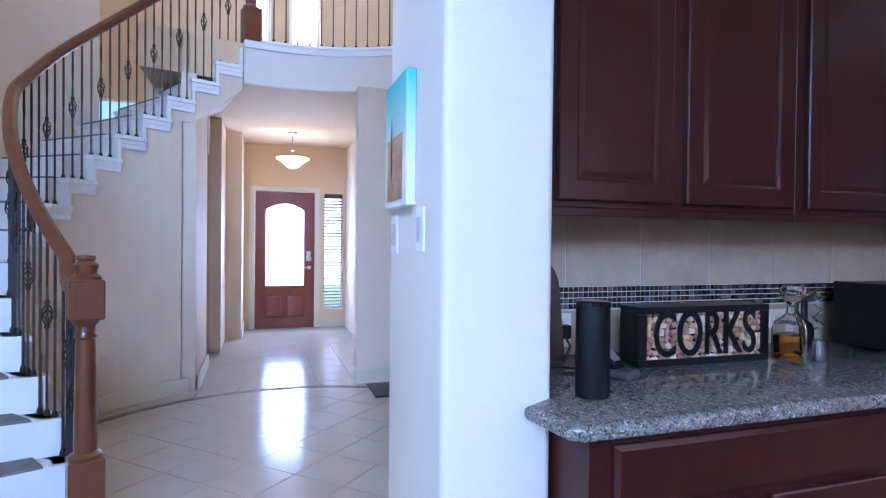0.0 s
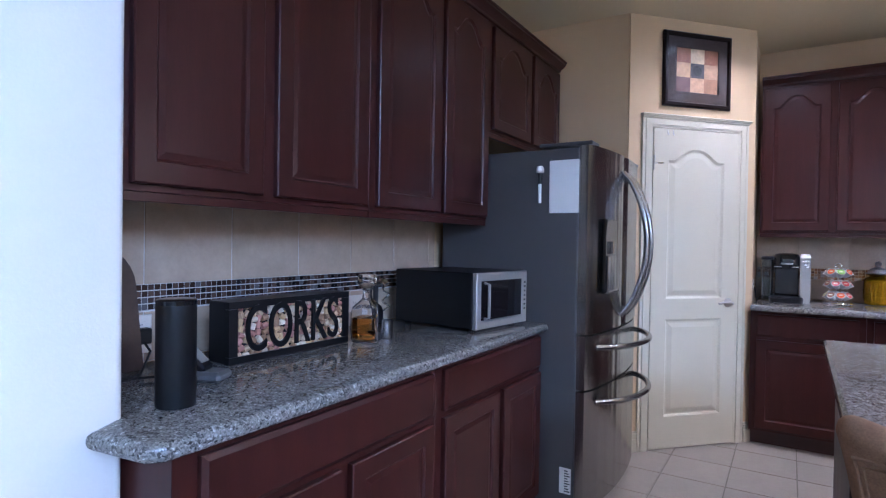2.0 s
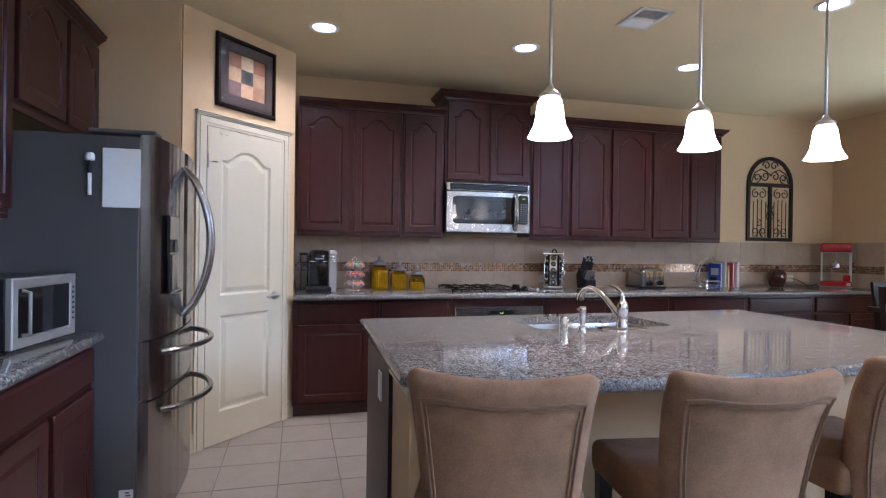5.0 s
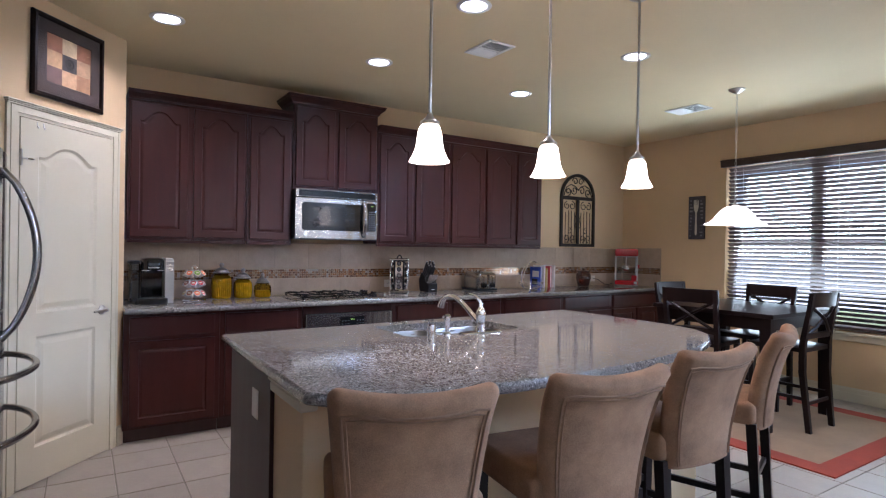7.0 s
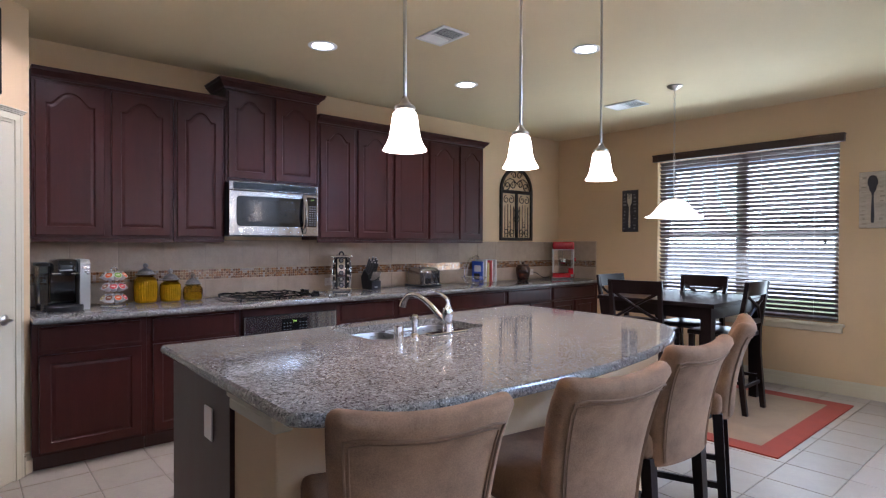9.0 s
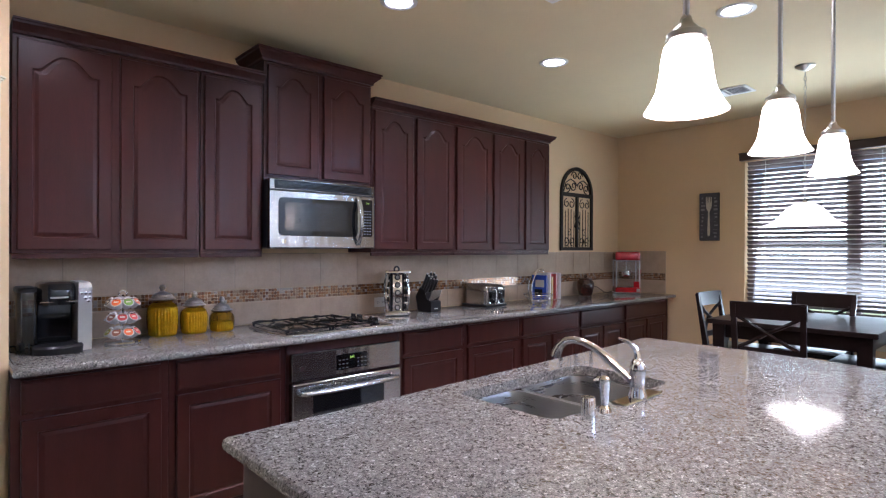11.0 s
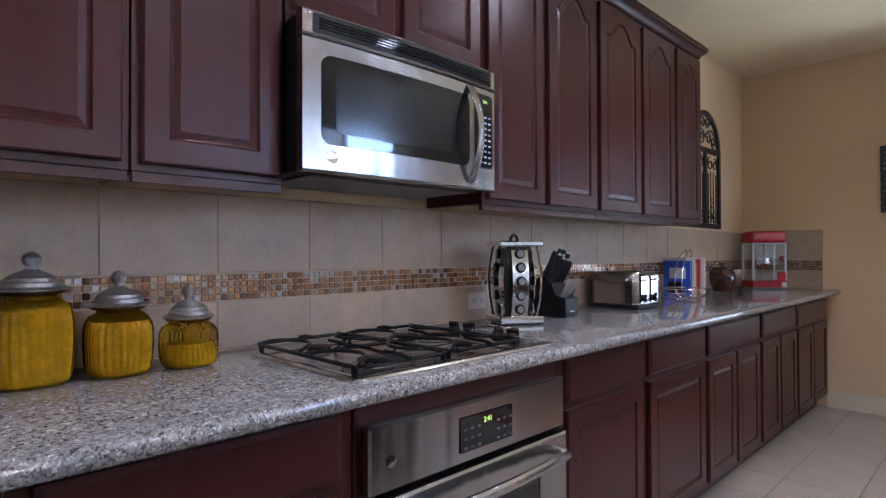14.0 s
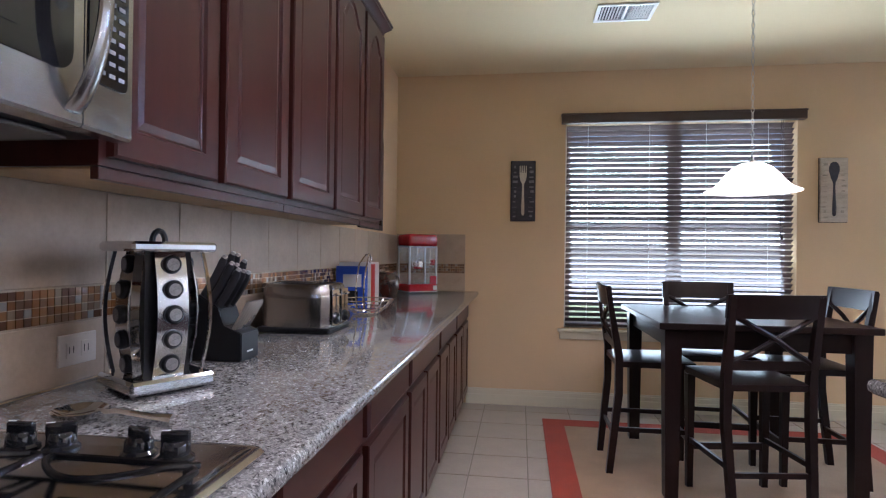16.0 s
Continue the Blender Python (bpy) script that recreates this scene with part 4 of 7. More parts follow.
part("clock_digits", bm, GREEN, keys, "", pose(0.685, mw_bow(0.685) - 0.0095, 1.715, 90))
bm = bmesh.new()
hx = 0.606
loops = []
for k in range(19):
    v = k / 18
    yc = -0.016 - 0.052 * math.sin(math.pi * v) ** 0.75
    zc = mz0 + 0.018 + 0.318 * v
    w2, d2 = 0.0125 + 0.004 * abs(2 * v - 1), 0.0075
    loops.append([(hx + w2 * math.cos(a), yc + d2 * math.sin(a), zc) for a in (2 * math.pi * q / 12 for q in range(12))])
skin(bm, loops)
part("handle", bm, STEEL, micro)
bm = bmesh.new()
lathe(bm, [(0.001, 0), (0.016, 0), (0.016, 0.002), (0.001, 0.0025)], 20)
part("badge", bm, CHROME, micro, "round chrome badge", pose(0.085, mw_bow(0.085) - 0.006, mz0 + 0.04, 90))

# ---- seating at the island ----


def bar_stool(m):
    s = thing("bar_stool", "tan suede bar stool with dark wooden legs", "bar stool", m=m, group="stools along the island")
    # local: the sitter looks towards +y; the back stands at y = -0.21
    bm = bmesh.new()
    box(bm, -0.225, 0.225, -0.19, 0.25, 0.55, 0.66, 0.03, 3)
    part("seat", bm, SUEDE, s)
    bm = bmesh.new()
    n, k, thick = 10, 10, 0.037

    def back_ring(v, shrink):
        """A flat ring with round ends, curved about the sitter; shrink rolls the top over."""
        z0, lean, half = 0.53 + 0.455 * min(v, 1.0), -0.20 - 0.085 * v * v - (0.012 * max(0, v - 0.85) / 0.15), 0.190 + 0.040 * v
        h = thick * shrink
        flat = half - thick
        ring = [(-flat + 2 * flat * i / n, -h) for i in range(n + 1)] + [(flat + h * math.sin(math.pi * i / 6), -h * math.cos(math.pi * i / 6)) for i in range(1, 6)]
        ring += [(flat - 2 * flat * i / n, h) for i in range(n + 1)] + [(-flat - h * math.sin(math.pi * i / 6), h * math.cos(math.pi * i / 6)) for i in range(1, 6)]
        return [(x, lean + y + 0.030 * (x / half) ** 2, z0 + 0.026 * (x / half) ** 2 * v) for x, y in ring]

    loops = [back_ring(j / k, 1.0) for j in range(k + 1)]
    for q in (25, 48, 66, 80, 88):
        loops.append([(x, y, z + thick * math.sin(radians(q))) for x, y, z in back_ring(1.0, math.cos(radians(q)))])
    loops = [[(x, y, z - thick * max(0.0, (z - 0.53) / 0.455)) for x, y, z in loop] for loop in loops]
    skin(bm, loops)
    part("backrest", bm, SUEDE, s, "", None, 60.0)

    def rear(f, v):
        """A point on the back's rear face; f from -1 to 1 across it."""
        half = 0.190 + 0.040 * v
        x = f * (half - thick * 0.85)
        z = 0.53 + 0.455 * v + 0.026 * (x / half) ** 2 * v
        return (x, -0.20 - 0.085 * v * v - 0.012 * max(0, v - 0.85) / 0.15 - thick + 0.030 * (x / half) ** 2 - 0.0015, z - thick * (z - 0.53) / 0.455)

    for inset in (0.0, 0.06):
        bm = bmesh.new()
        side_line = [rear(-1 + inset, 0.03 + (0.89 - inset * 0.5) * k / 12) for k in range(13)]
        tube(bm, side_line + [rear((-1 + inset) * (1 - 2 * k / 10), 0.945 - inset * 0.5) for k in range(1, 10)] + [(-a, b, c) for a, b, c in side_line[::-1]], 0.0040 if not inset else 0.0026, 6)
        part("piping", bm, PIPING, s, "stitched welt along the back")
    for x, y in ((-0.19, -0.17), (0.19, -0.17), (-0.19, 0.21), (0.19, 0.21)):
        bm = bmesh.new()
        splay = -0.035 if y < 0 else 0.0
        skin(bm, [[(x + a * 0.017, y + splay + b * 0.017, 0) for a, b in ((-1, -1), (1, -1), (1, 1), (-1, 1))], [(x + a * 0.022, y + b * 0.022, 0.56) for a, b in ((-1, -1), (1, -1), (1, 1), (-1, 1))]])
        part("leg", bm, ESPRESSO, s)
    for a, b in (((-0.19, -0.18), (-0.19, 0.21)), ((0.19, -0.18), (0.19, 0.21)), ((-0.19, 0.21), (0.19, 0.21)), ((-0.19, -0.18), (0.19, -0.18))):
        bm = bmesh.new()
        z = 0.20 if a[1] != b[1] else 0.27
        box(bm, min(a[0], b[0]) - 0.010, max(a[0], b[0]) + 0.010, min(a[1], b[1]) - 0.010, max(a[1], b[1]) + 0.010, z, z + 0.03, 0.002)
        part("stretcher", bm, ESPRESSO, s)
    return s


stool = bar_stool(pose(3.32, 1.435, 0, 0, 0, -110))
for x, y, a in ((3.225, 0.855, -98), (3.30, 0.19, -92), (3.43, -0.50, -70)):
    copy_thing(stool, pose(x, y, 0, 0, 0, a))

# ---- dining corner ----
rug = solid("rug", blocks([(3.48, 5.32, -3.18, -1.72, 0.001, 0.010)]), RUG, "tan woven rug with a rust-red border under the dining table", "rug")
part("border", blocks([(3.33, 5.47, -3.33, -3.18, 0.001, 0.011), (3.33, 5.47, -1.72, -1.57, 0.001, 0.011), (3.33, 3.48, -3.18, -1.72, 0.001, 0.011), (5.32, 5.47, -3.18, -1.72, 0.001, 0.011)]), RUGRED, rug, "rust-red border")

TX0, TX1, TY0, TY1, TZ = 3.92, 4.95, -3.08, -2.0, 0.905
table = thing("dining_table", "dark espresso counter-height dining table on the rug", "table", m=pose(TX0, TY0, 0.010))
tw, td = TX1 - TX0, TY1 - TY0
part("tabletop", blocks([(0, tw, 0, td, TZ - 0.045, TZ - 0.012)], 0.004), ESPRESSO, table)
for b in ((0.08, tw - 0.08, 0.06, 0.08), (0.08, tw - 0.08, td - 0.08, td - 0.06), (0.06, 0.08, 0.08, td - 0.08), (tw - 0.08, tw - 0.06, 0.08, td - 0.08)):
    part("apron", blocks([(*b, TZ - 0.145, TZ - 0.046)]), ESPRESSO, table)
for x in (0.075, tw - 0.075):
    for y in (0.075, td - 0.075):
        bm = bmesh.new()
        skin(bm, [[(x + a * 0.032, y + b * 0.032, 0) for a, b in ((-1, -1), (1, -1), (1, 1), (-1, 1))], [(x + a * 0.042, y + b * 0.042, TZ - 0.046) for a, b in ((-1, -1), (1, -1), (1, 1), (-1, 1))]])
        part("leg", bm, ESPRESSO, table)


def dining_chair(m):
    c = thing("dining_chair", "dark espresso counter-height chair with a cross back", "chair", m=m, group="chairs round the dining table")
    # sitter looks to +y, back at y = -0.2
    bm = bmesh.new()
    skin(bm, [[(-0.205, -0.20, 0.60), (0.205, -0.20, 0.60), (0.21, 0.22, 0.60), (-0.21, 0.22, 0.60)], [(-0.205, -0.20, 0.63), (0.205, -0.20, 0.63), (0.21, 0.22, 0.635), (-0.21, 0.22, 0.635)], [(-0.19, -0.185, 0.635), (0.19, -0.185, 0.635), (0.195, 0.205, 0.640), (-0.195, 0.205, 0.640)]])
    part("seat", bm, ESPRESSO, c)
    for x in (-0.20, 0.20):
        bm = bmesh.new()
        sq = ((-1, -1), (1, -1), (1, 1), (-1, 1))
        skin(bm, [[(x * 0.92 + a * 0.016, -0.235 + b * 0.018, 0) for a, b in sq], [(x + a * 0.018, -0.19 + b * 0.021, 0.45) for a, b in sq], [(x + a * 0.018, -0.19 + b * 0.021, 0.66) for a, b in sq], [(x * 1.02 + a * 0.016, -0.255 + b * 0.012, 1.045) for a, b in sq]])
        part("back_post", bm, ESPRESSO, c)
        bm = bmesh.new()
        skin(bm, [[(x + a * 0.015, 0.19 + b * 0.015, 0) for a, b in sq], [(x + a * 0.020, 0.185 + b * 0.020, 0.60) for a, b in sq]])
        part("front_leg", bm, ESPRESSO, c)
        part("side_stretcher", blocks([(x - 0.008, x + 0.008, -0.20, 0.18, 0.24, 0.265)]), ESPRESSO, c)
    bm = bmesh.new()
    n = 8
    loops = []
    for k in range(n + 1):
        u = 2 * k / n - 1
        x, y = u * 0.225, -0.235 - 0.022 * (1 - u * u)
        loops.append([(x, y - 0.010, 0.945), (x, y + 0.010, 0.945), (x, y - 0.004, 1.055), (x, y - 0.024, 1.055)])
    skin(bm, loops)
    part("top_rail", bm, ESPRESSO, c)
    part("lower_rail", blocks([(-0.19, 0.19, -0.215, -0.195, 0.70, 0.745)], 0.003), ESPRESSO, c)
    for s in (-1, 1):
        bm = bmesh.new()
        pts = [(-s * 0.185, -0.205, 0.735), (-s * 0.09, -0.232, 0.79), (0.0, -0.248 + 0.006 * s, 0.85), (s * 0.09, -0.248, 0.90), (s * 0.185, -0.235, 0.955)]
        tube(bm, pts, 0.013, 6)
        part("cross_slat", bm, ESPRESSO, c)
    part("front_stretcher", blocks([(-0.185, 0.185, 0.175, 0.19, 0.20, 0.235)]), ESPRESSO, c)
    part("back_stretcher", blocks([(-0.185, 0.185, -0.215, -0.20, 0.20, 0.225)]), ESPRESSO, c)
    return c


chair = dining_chair(pose(4.515, -2.07, 0.011, 0, 0, 188))
for x, y, a in ((4.47, -2.80, -2), (4.90, -2.53, 90), (4.045, -2.51, -90)):
    copy_thing(chair, pose(x, y, 0.011, 0, 0, a))

# window with wooden blind
win = thing("window_1", "white-framed double window behind a dark wooden blind", "window", m=pose(0, SOUTH, 0), kind="structure")
wx0, wx1, wz0, wz1 = WIN
part("window_frame", blocks([(wx0, wx0 + 0.05, -0.15, -0.09, wz0, wz1), (wx1 - 0.05, wx1, -0.15, -0.09, wz0, wz1), (wx0 + 0.05, wx1 - 0.05, -0.15, -0.09, wz0, wz0 + 0.05), (wx0 + 0.05, wx1 - 0.05, -0.15, -0.09, wz1 - 0.05, wz1), (4.36, 4.47, -0.15, -0.09, wz0 + 0.05, wz1 - 0.05), (wx0 + 0.05, 4.36, -0.145, -0.095, 1.44, 1.49), (4.47, wx1 - 0.05, -0.145, -0.095, 1.44, 1.49)], 0.004), WHITE, win)
for a, b in ((wx0 + 0.05, 4.36), (4.47, wx1 - 0.05)):
    for c, d in ((wz0 + 0.05, 1.44), (1.49, wz1 - 0.05)):
        pane = part("pane", blocks([(a, b, -0.123, -0.119, c, d)]), PANE, win)
        pane.visible_shadow = False
part("window_sill", blocks([(wx0 - 0.05, wx1 + 0.05, -0.09, 0.045, wz0 - 0.028, wz0 - 0.001), (wx0 - 0.035, wx1 + 0.035, 0.001, 0.02, wz0 - 0.085, wz0 - 0.029)], 0.004), TRIM, win)
blind = thing("wooden_blind", "dark wooden venetian blind, lowered with open slats", "blind", m=pose(0, SOUTH, 0))
part("valance", blocks([(wx0 - 0.045, wx1 + 0.035, 0.004, 0.062, wz1 - 0.005, wz1 + 0.065), (wx0 - 0.05, wx1 + 0.04, 0.002, 0.068, wz1 + 0.058, wz1 + 0.072)], 0.004), BLIND, blind)
bm = bmesh.new()
box(bm, wx0 + 0.012, wx1 - 0.012, -0.026, 0.026, -0.0014, 0.0014)
bmesh.ops.rotate(bm, verts=bm.verts, matrix=Matrix.Rotation(radians(37), 3, "X"))
slat = part("slat", bm, SLAT, blind, "", pose(0, -0.045, wz0 + 0.07))
n = 37
for k in range(1, n):
    s = slat.copy()
    scene.collection.objects.link(s)
    s.matrix_basis = pose(0, -0.045, wz0 + 0.07 + (wz1 - wz0 - 0.10) * k / (n - 1))
part("bottom_rail", blocks([(wx0 + 0.012, wx1 - 0.012, -0.07, -0.02, wz0 + 0.02, wz0 + 0.04)], 0.004), BLIND, blind)
for x in (3.74, 4.20, 4.63, 5.11):
    for y in (-0.071, -0.019):
        bm = bmesh.new()
        tube(bm, [(x, y, wz0 + 0.03), (x, y, wz1)], 0.0012, 5)
        part("ladder_cord", bm, WHITE, blind)
bm = bmesh.new()
for x in (3.64, 3.655):
    tube(bm, [(x, 0.0, 1.40), (x, -0.002, wz1)], 0.0022, 5)
lathe(bm, [(0.001, 0), (0.012, 0.005), (0.012, 0.03), (0.004, 0.04), (0.001, 0.041)], 10, (3.647, 0.0, 1.365))
part("pull_cord", bm, BLIND, blind)

# garden outside
solid("ground", blocks([(-60, 60, -80, SOUTH - 0.2, -0.35, -0.25), (-60, 60, 10.8, 60, -0.35, -0.25), (-60, -2.75, SOUTH - 0.2, 10.8, -0.35, -0.25)]), GRASS, "mown green lawn outside", "ground", kind="structure")
# Added fence; its glow stands in for the bright outdoors behind the blind.
solid("backdrop", blocks([(-25, 25, -16.2, -16, -0.25, 1.25)]), material("glowing_fence_backdrop", (0.60, 0.58, 0.55), 0.9, vary=0.3, stretch=(8, 1, 0.5), emit=(0.9, 0.95, 1.0), emit_power=1.2), "glowing pale board fence added as a bright garden backdrop", "fence", kind="structure")

# Added backdrop glows in place of the bright outdoors past the door.
solid("backdrop", blocks([(-14, 18, 22.0, 22.2, -0.25, 4.5)]), material("front_daylight_glow", (0.6, 0.6, 0.58), 0.9, vary=0.25, scale=0.4, emit=(0.92, 0.96, 1.0), emit_power=2.0), "glowing backdrop added for the bright outdoors past the front door", "backdrop", kind="structure")

# ---- ceiling fixtures ----
for x, y in ((5.57, 1.85), (5.535, 0.44), (5.565, -0.95), (4.36, 0.43), (4.37, -0.98)):
    can = thing("recessed_light", "lit round recessed ceiling light with white trim", "ceiling light", m=pose(x, y, CEILING), group="recessed ceiling lights")
    bm = bmesh.new()
    lathe(bm, [(0.072, 0.001), (0.100, -0.001), (0.100, -0.004), (0.095, -0.007), (0.078, -0.008), (0.070, -0.003)], 28, cap=(False, False))
    part("trim_ring", bm, WHITE, can)
    bm = bmesh.new()
    lathe(bm, [(0.001, -0.0035), (0.072, -0.003), (0.072, -0.001), (0.001, -0.001)], 24)
    part("lens", bm, CANGLOW, can, "glowing lens")
    lamp = window_light("can_lamp", look((x, y, CEILING - 0.012), (x, y, 0)), 0.13, 0.13, 8.4, (1.0, 0.94, 0.86))
    lamp.data.shape, lamp.data.spread = "DISK", radians(140)


def pendant(x, y):
    p = thing("pendant_light", "lit bell-shaped frosted glass pendant on a nickel rod", "pendant light", m=pose(x, y, 0), group="pendants over the island")
    bm = bmesh.new()
    lathe(bm, [(0.001, CEILING - 0.001), (0.062, CEILING - 0.001), (0.060, CEILING - 0.012), (0.030, CEILING - 0.028), (0.010, CEILING - 0.034), (0.001, CEILING - 0.035)], 24)
    part("canopy", bm, NICKEL, p)
    bm = bmesh.new()
    tube(bm, [(0, 0, 1.885), (0, 0, CEILING - 0.03)], 0.0065, 10)
    part("rod", bm, NICKEL, p)
    bm = bmesh.new()
    lathe(bm, [(0.001, 1.895), (0.010, 1.893), (0.014, 1.880), (0.024, 1.868), (0.038, 1.858), (0.040, 1.845), (0.034, 1.840), (0.001, 1.840)], 24)
    part("socket_cap", bm, NICKEL, p)
    bm = bmesh.new()
    prof = [(0.036, 1.852), (0.046, 1.842), (0.052, 1.815), (0.056, 1.780), (0.063, 1.745), (0.074, 1.722), (0.084, 1.706), (0.088, 1.700)]
    prof = [(r * 0.92, 1.70 + (z - 1.70) * 0.94) for r, z in prof]
    lathe(bm, prof + [(r - 0.004, z) for r, z in prof[::-1]], 32, cap=(False, False))
    part("shade", bm, SHADE, p, "glowing frosted glass bell shade")
    bulb("pendant_bulb", (x, y, 1.715), 6.0, (1.0, 0.78, 0.54))


for x, y in ((3.69, 1.118), (3.72, 0.451), (3.745, -0.215)):
    pendant(x, y)

dp = thing("dining_pendant", "wide bell-shaped white glass pendant on a chain", "pendant light", m=pose(4.40, -2.32, 0))
bm = bmesh.new()
lathe(bm, [(0.001, CEILING - 0.001), (0.065, CEILING - 0.001), (0.062, CEILING - 0.010), (0.030, CEILING - 0.030), (0.008, CEILING - 0.04), (0.001, CEILING - 0.041)], 24)
part("canopy", bm, NICKEL, dp)
bm = bmesh.new()
for k in range(28):
    z = CEILING - 0.045 - 0.033 * k
    ring = [(0.008 * math.cos(a) * (k % 2), 0.008 * math.cos(a) * (1 - k % 2), z - 0.014 + 0.019 * math.sin(a)) for a in (2 * math.pi * i / 8 for i in range(9))]
    tube(bm, ring, 0.002, 5)
part("chain", bm, NICKEL, dp)
bm = bmesh.new()
lathe(bm, [(0.001, 1.79), (0.006, 1.79), (0.008, 1.77), (0.022, 1.755), (0.030, 1.745), (0.001, 1.743)], 20)
part("finial", bm, NICKEL, dp)
bm = bmesh.new()
prof = [(0.012, 1.752), (0.060, 1.745), (0.100, 1.722), (0.135, 1.685), (0.165, 1.645), (0.195, 1.618), (0.232, 1.600), (0.240, 1.596)]
lathe(bm, prof + [(r - 0.004, z - 0.003) for r, z in prof[::-1]], 36, cap=(False, False))
part("shade", bm, SHADE_DIM, dp, "white glass shade")
bulb("dining_bulb", (4.40, -2.32, 1.63), 3.0, (1.0, 0.88, 0.70))


def ceiling_vent(x, y, w, d, a=0):
    v = thing("ceiling_vent", "white metal ceiling air vent with slats", "vent", m=pose(x, y, CEILING, 0, 0, a), group="ceiling vents")
    part("backing", blocks([(-w / 2 + 0.02, w / 2 - 0.02, -d / 2 + 0.02, d / 2 - 0.02, -0.003, -0.001)]), BLACK, v)
    part("surround", blocks([(-w / 2, w / 2, -d / 2, -d / 2 + 0.025, -0.010, -0.001), (-w / 2, w / 2, d / 2 - 0.025, d / 2, -0.010, -0.001), (-w / 2, -w / 2 + 0.025, -d / 2 + 0.025, d / 2 - 0.025, -0.010, -0.001), (w / 2 - 0.025, w / 2, -d / 2 + 0.025, d / 2 - 0.025, -0.010, -0.001), (-0.008, 0.008, -d / 2 + 0.025, d / 2 - 0.025, -0.010, -0.001)], 0.002), WHITE, v)
    for s in (-1, 1):
        for k in range(7):
            bm = bmesh.new()
            box(bm, -0.008, 0.008, -d / 2 + 0.026, d / 2 - 0.026, -0.0007, 0.0007)
            part("slat", bm, WHITE, v, "", pose(s * (0.022 + (w / 2 - 0.05) * (k + 0.5) / 7), 0, -0.007, 0, s * 40, 0))


ceiling_vent(4.845, -0.055, 0.29, 0.22)
ceiling_vent(5.03, -2.60, 0.35, 0.25)

# ---- stair hall seen past the wing wall ----
HALLY, HX0, HX1 = 10.42, 1.62, 3.10
FLOOR2 = 3.10
STAIR = (2.1, 5.4)
STEP0 = 103.4  # angle of the topmost riser


def on_stair(a, r, z=0.0):
    return (STAIR[0] + r * math.cos(radians(a)), STAIR[1] + r * math.sin(radians(a)), z)


def radius(a):
    """The inner line of the stair tightens towards its foot."""
    return 1.75 if a < 163 else max(1.19, 1.75 - 0.0158 * (a - 163))


def stair_z(a):
    return FLOOR2 - 0.045 - 0.19 * (a - STEP0) / 6.6


def rail_radius(a):
    """The handrail swings a little wide of the inner line half-way down."""
    return radius(a) + 0.035 + 0.04 * math.exp(-((a - 149) / 10) ** 2)


hall_holes = [(1.775, 2.635, 0, 2.04), (2.77, 3.06, 0.28, 2.03)]
solid("wall_front", wall_with_holes("x", HALLY, 0.16, 0.9, 4.6, 0, CEILING, hall_holes), WALL, "tan painted entry wall with the front door", "wall", kind="structure")
solid("wall_hall_right", blocks([(2.70, 4.6, 6.88, 7.02, 0, CEILING), (3.10, 3.25, 7.02, HALLY, 0, CEILING)]), WALL_STAIR, "pale painted wall beside the entry hall", "wall", kind="structure")
for b in ((1.21, 1.33, 6.97, 8.0, 0, CEILING), (0.9, 1.34, 8.0, 8.12, 2.2, CEILING), (1.30, 1.42, 8.75, 9.6, 0, CEILING), (1.42, 1.62, 9.6, HALLY, 0, CEILING), (0.86, 0.98, 7.6, 9.7, 0, CEILING)):
    solid("wall_hall_left", blocks([b]), WALL_STAIR, "warm-tinted wall along the entry hall beside an opening", "wall", kind="structure")
solid("ceiling_entry", (lambda b: (prism(b, [on_stair(a, 1.78)[:2] for a in range(101, 39, -5)] + [(4.6, 6.9), (4.6, 10.6), (0.9, 10.6), (0.9, 6.9)], CEILING, FLOOR2 - 0.02), b)[-1])(bmesh.new()), WALL, "tan soffit over the entry hall with a curved edge", "ceiling", kind="structure")
solid("wall_stair_outer", (lambda b: (skin(b, [[on_stair(a, 2.85, z) for a in range(126, 222, 5)] for z in (0, 5.6)], closed=False), b)[-1])(bmesh.new()), WALL_STAIR, "tall pale curved wall round the stair", "wall", kind="structure")
solid("wall_upper", wall_with_holes("x", 9.9, 0.15, -1.2, 4.6, FLOOR2, 5.6, [(1.68, 1.98, 3.25, 5.0), (2.22, 2.65, 3.25, 5.0)]), WALL, "tan upper hall wall with tall windows", "wall", kind="structure")
solid("wall_hall_side", blocks([(4.6, 4.7, 3.5, 10.6, 0, 5.6), (2.26, 4.6, 3.53, 3.60, CEILING + 0.12, 5.6), (-2.7, -2.55, 4.0, 10.6, 0, 5.6)]), WALL, "tan painted walls round the stair hall", "wall", kind="structure")
solid("floor_upper", (lambda b: (prism(b, [on_stair(a, 1.78)[:2] for a in range(101, 39, -4)] + [(4.6, 6.9), (4.6, 9.9), (0.9, 9.9), (0.9, 7.4)], FLOOR2 - 0.019, FLOOR2), b)[-1])(bmesh.new()), CARPET, "carpeted upper landing", "floor", kind="structure")


def curve_strip(name, a0, a1, r0, r1, z0, z1, mat, label, category, step=3):
    bm = bmesh.new()
    n = max(2, int(abs(a1 - a0) / step))
    loops = []
    for k in range(n + 1):
        a = a0 + (a1 - a0) * k / n
        loops.append([on_stair(a, r0, z0), on_stair(a, r1, z0), on_stair(a, r1, z1), on_stair(a, r0, z1)])
    skin(bm, loops)
    return solid(name, bm, mat, label, category, kind="structure")


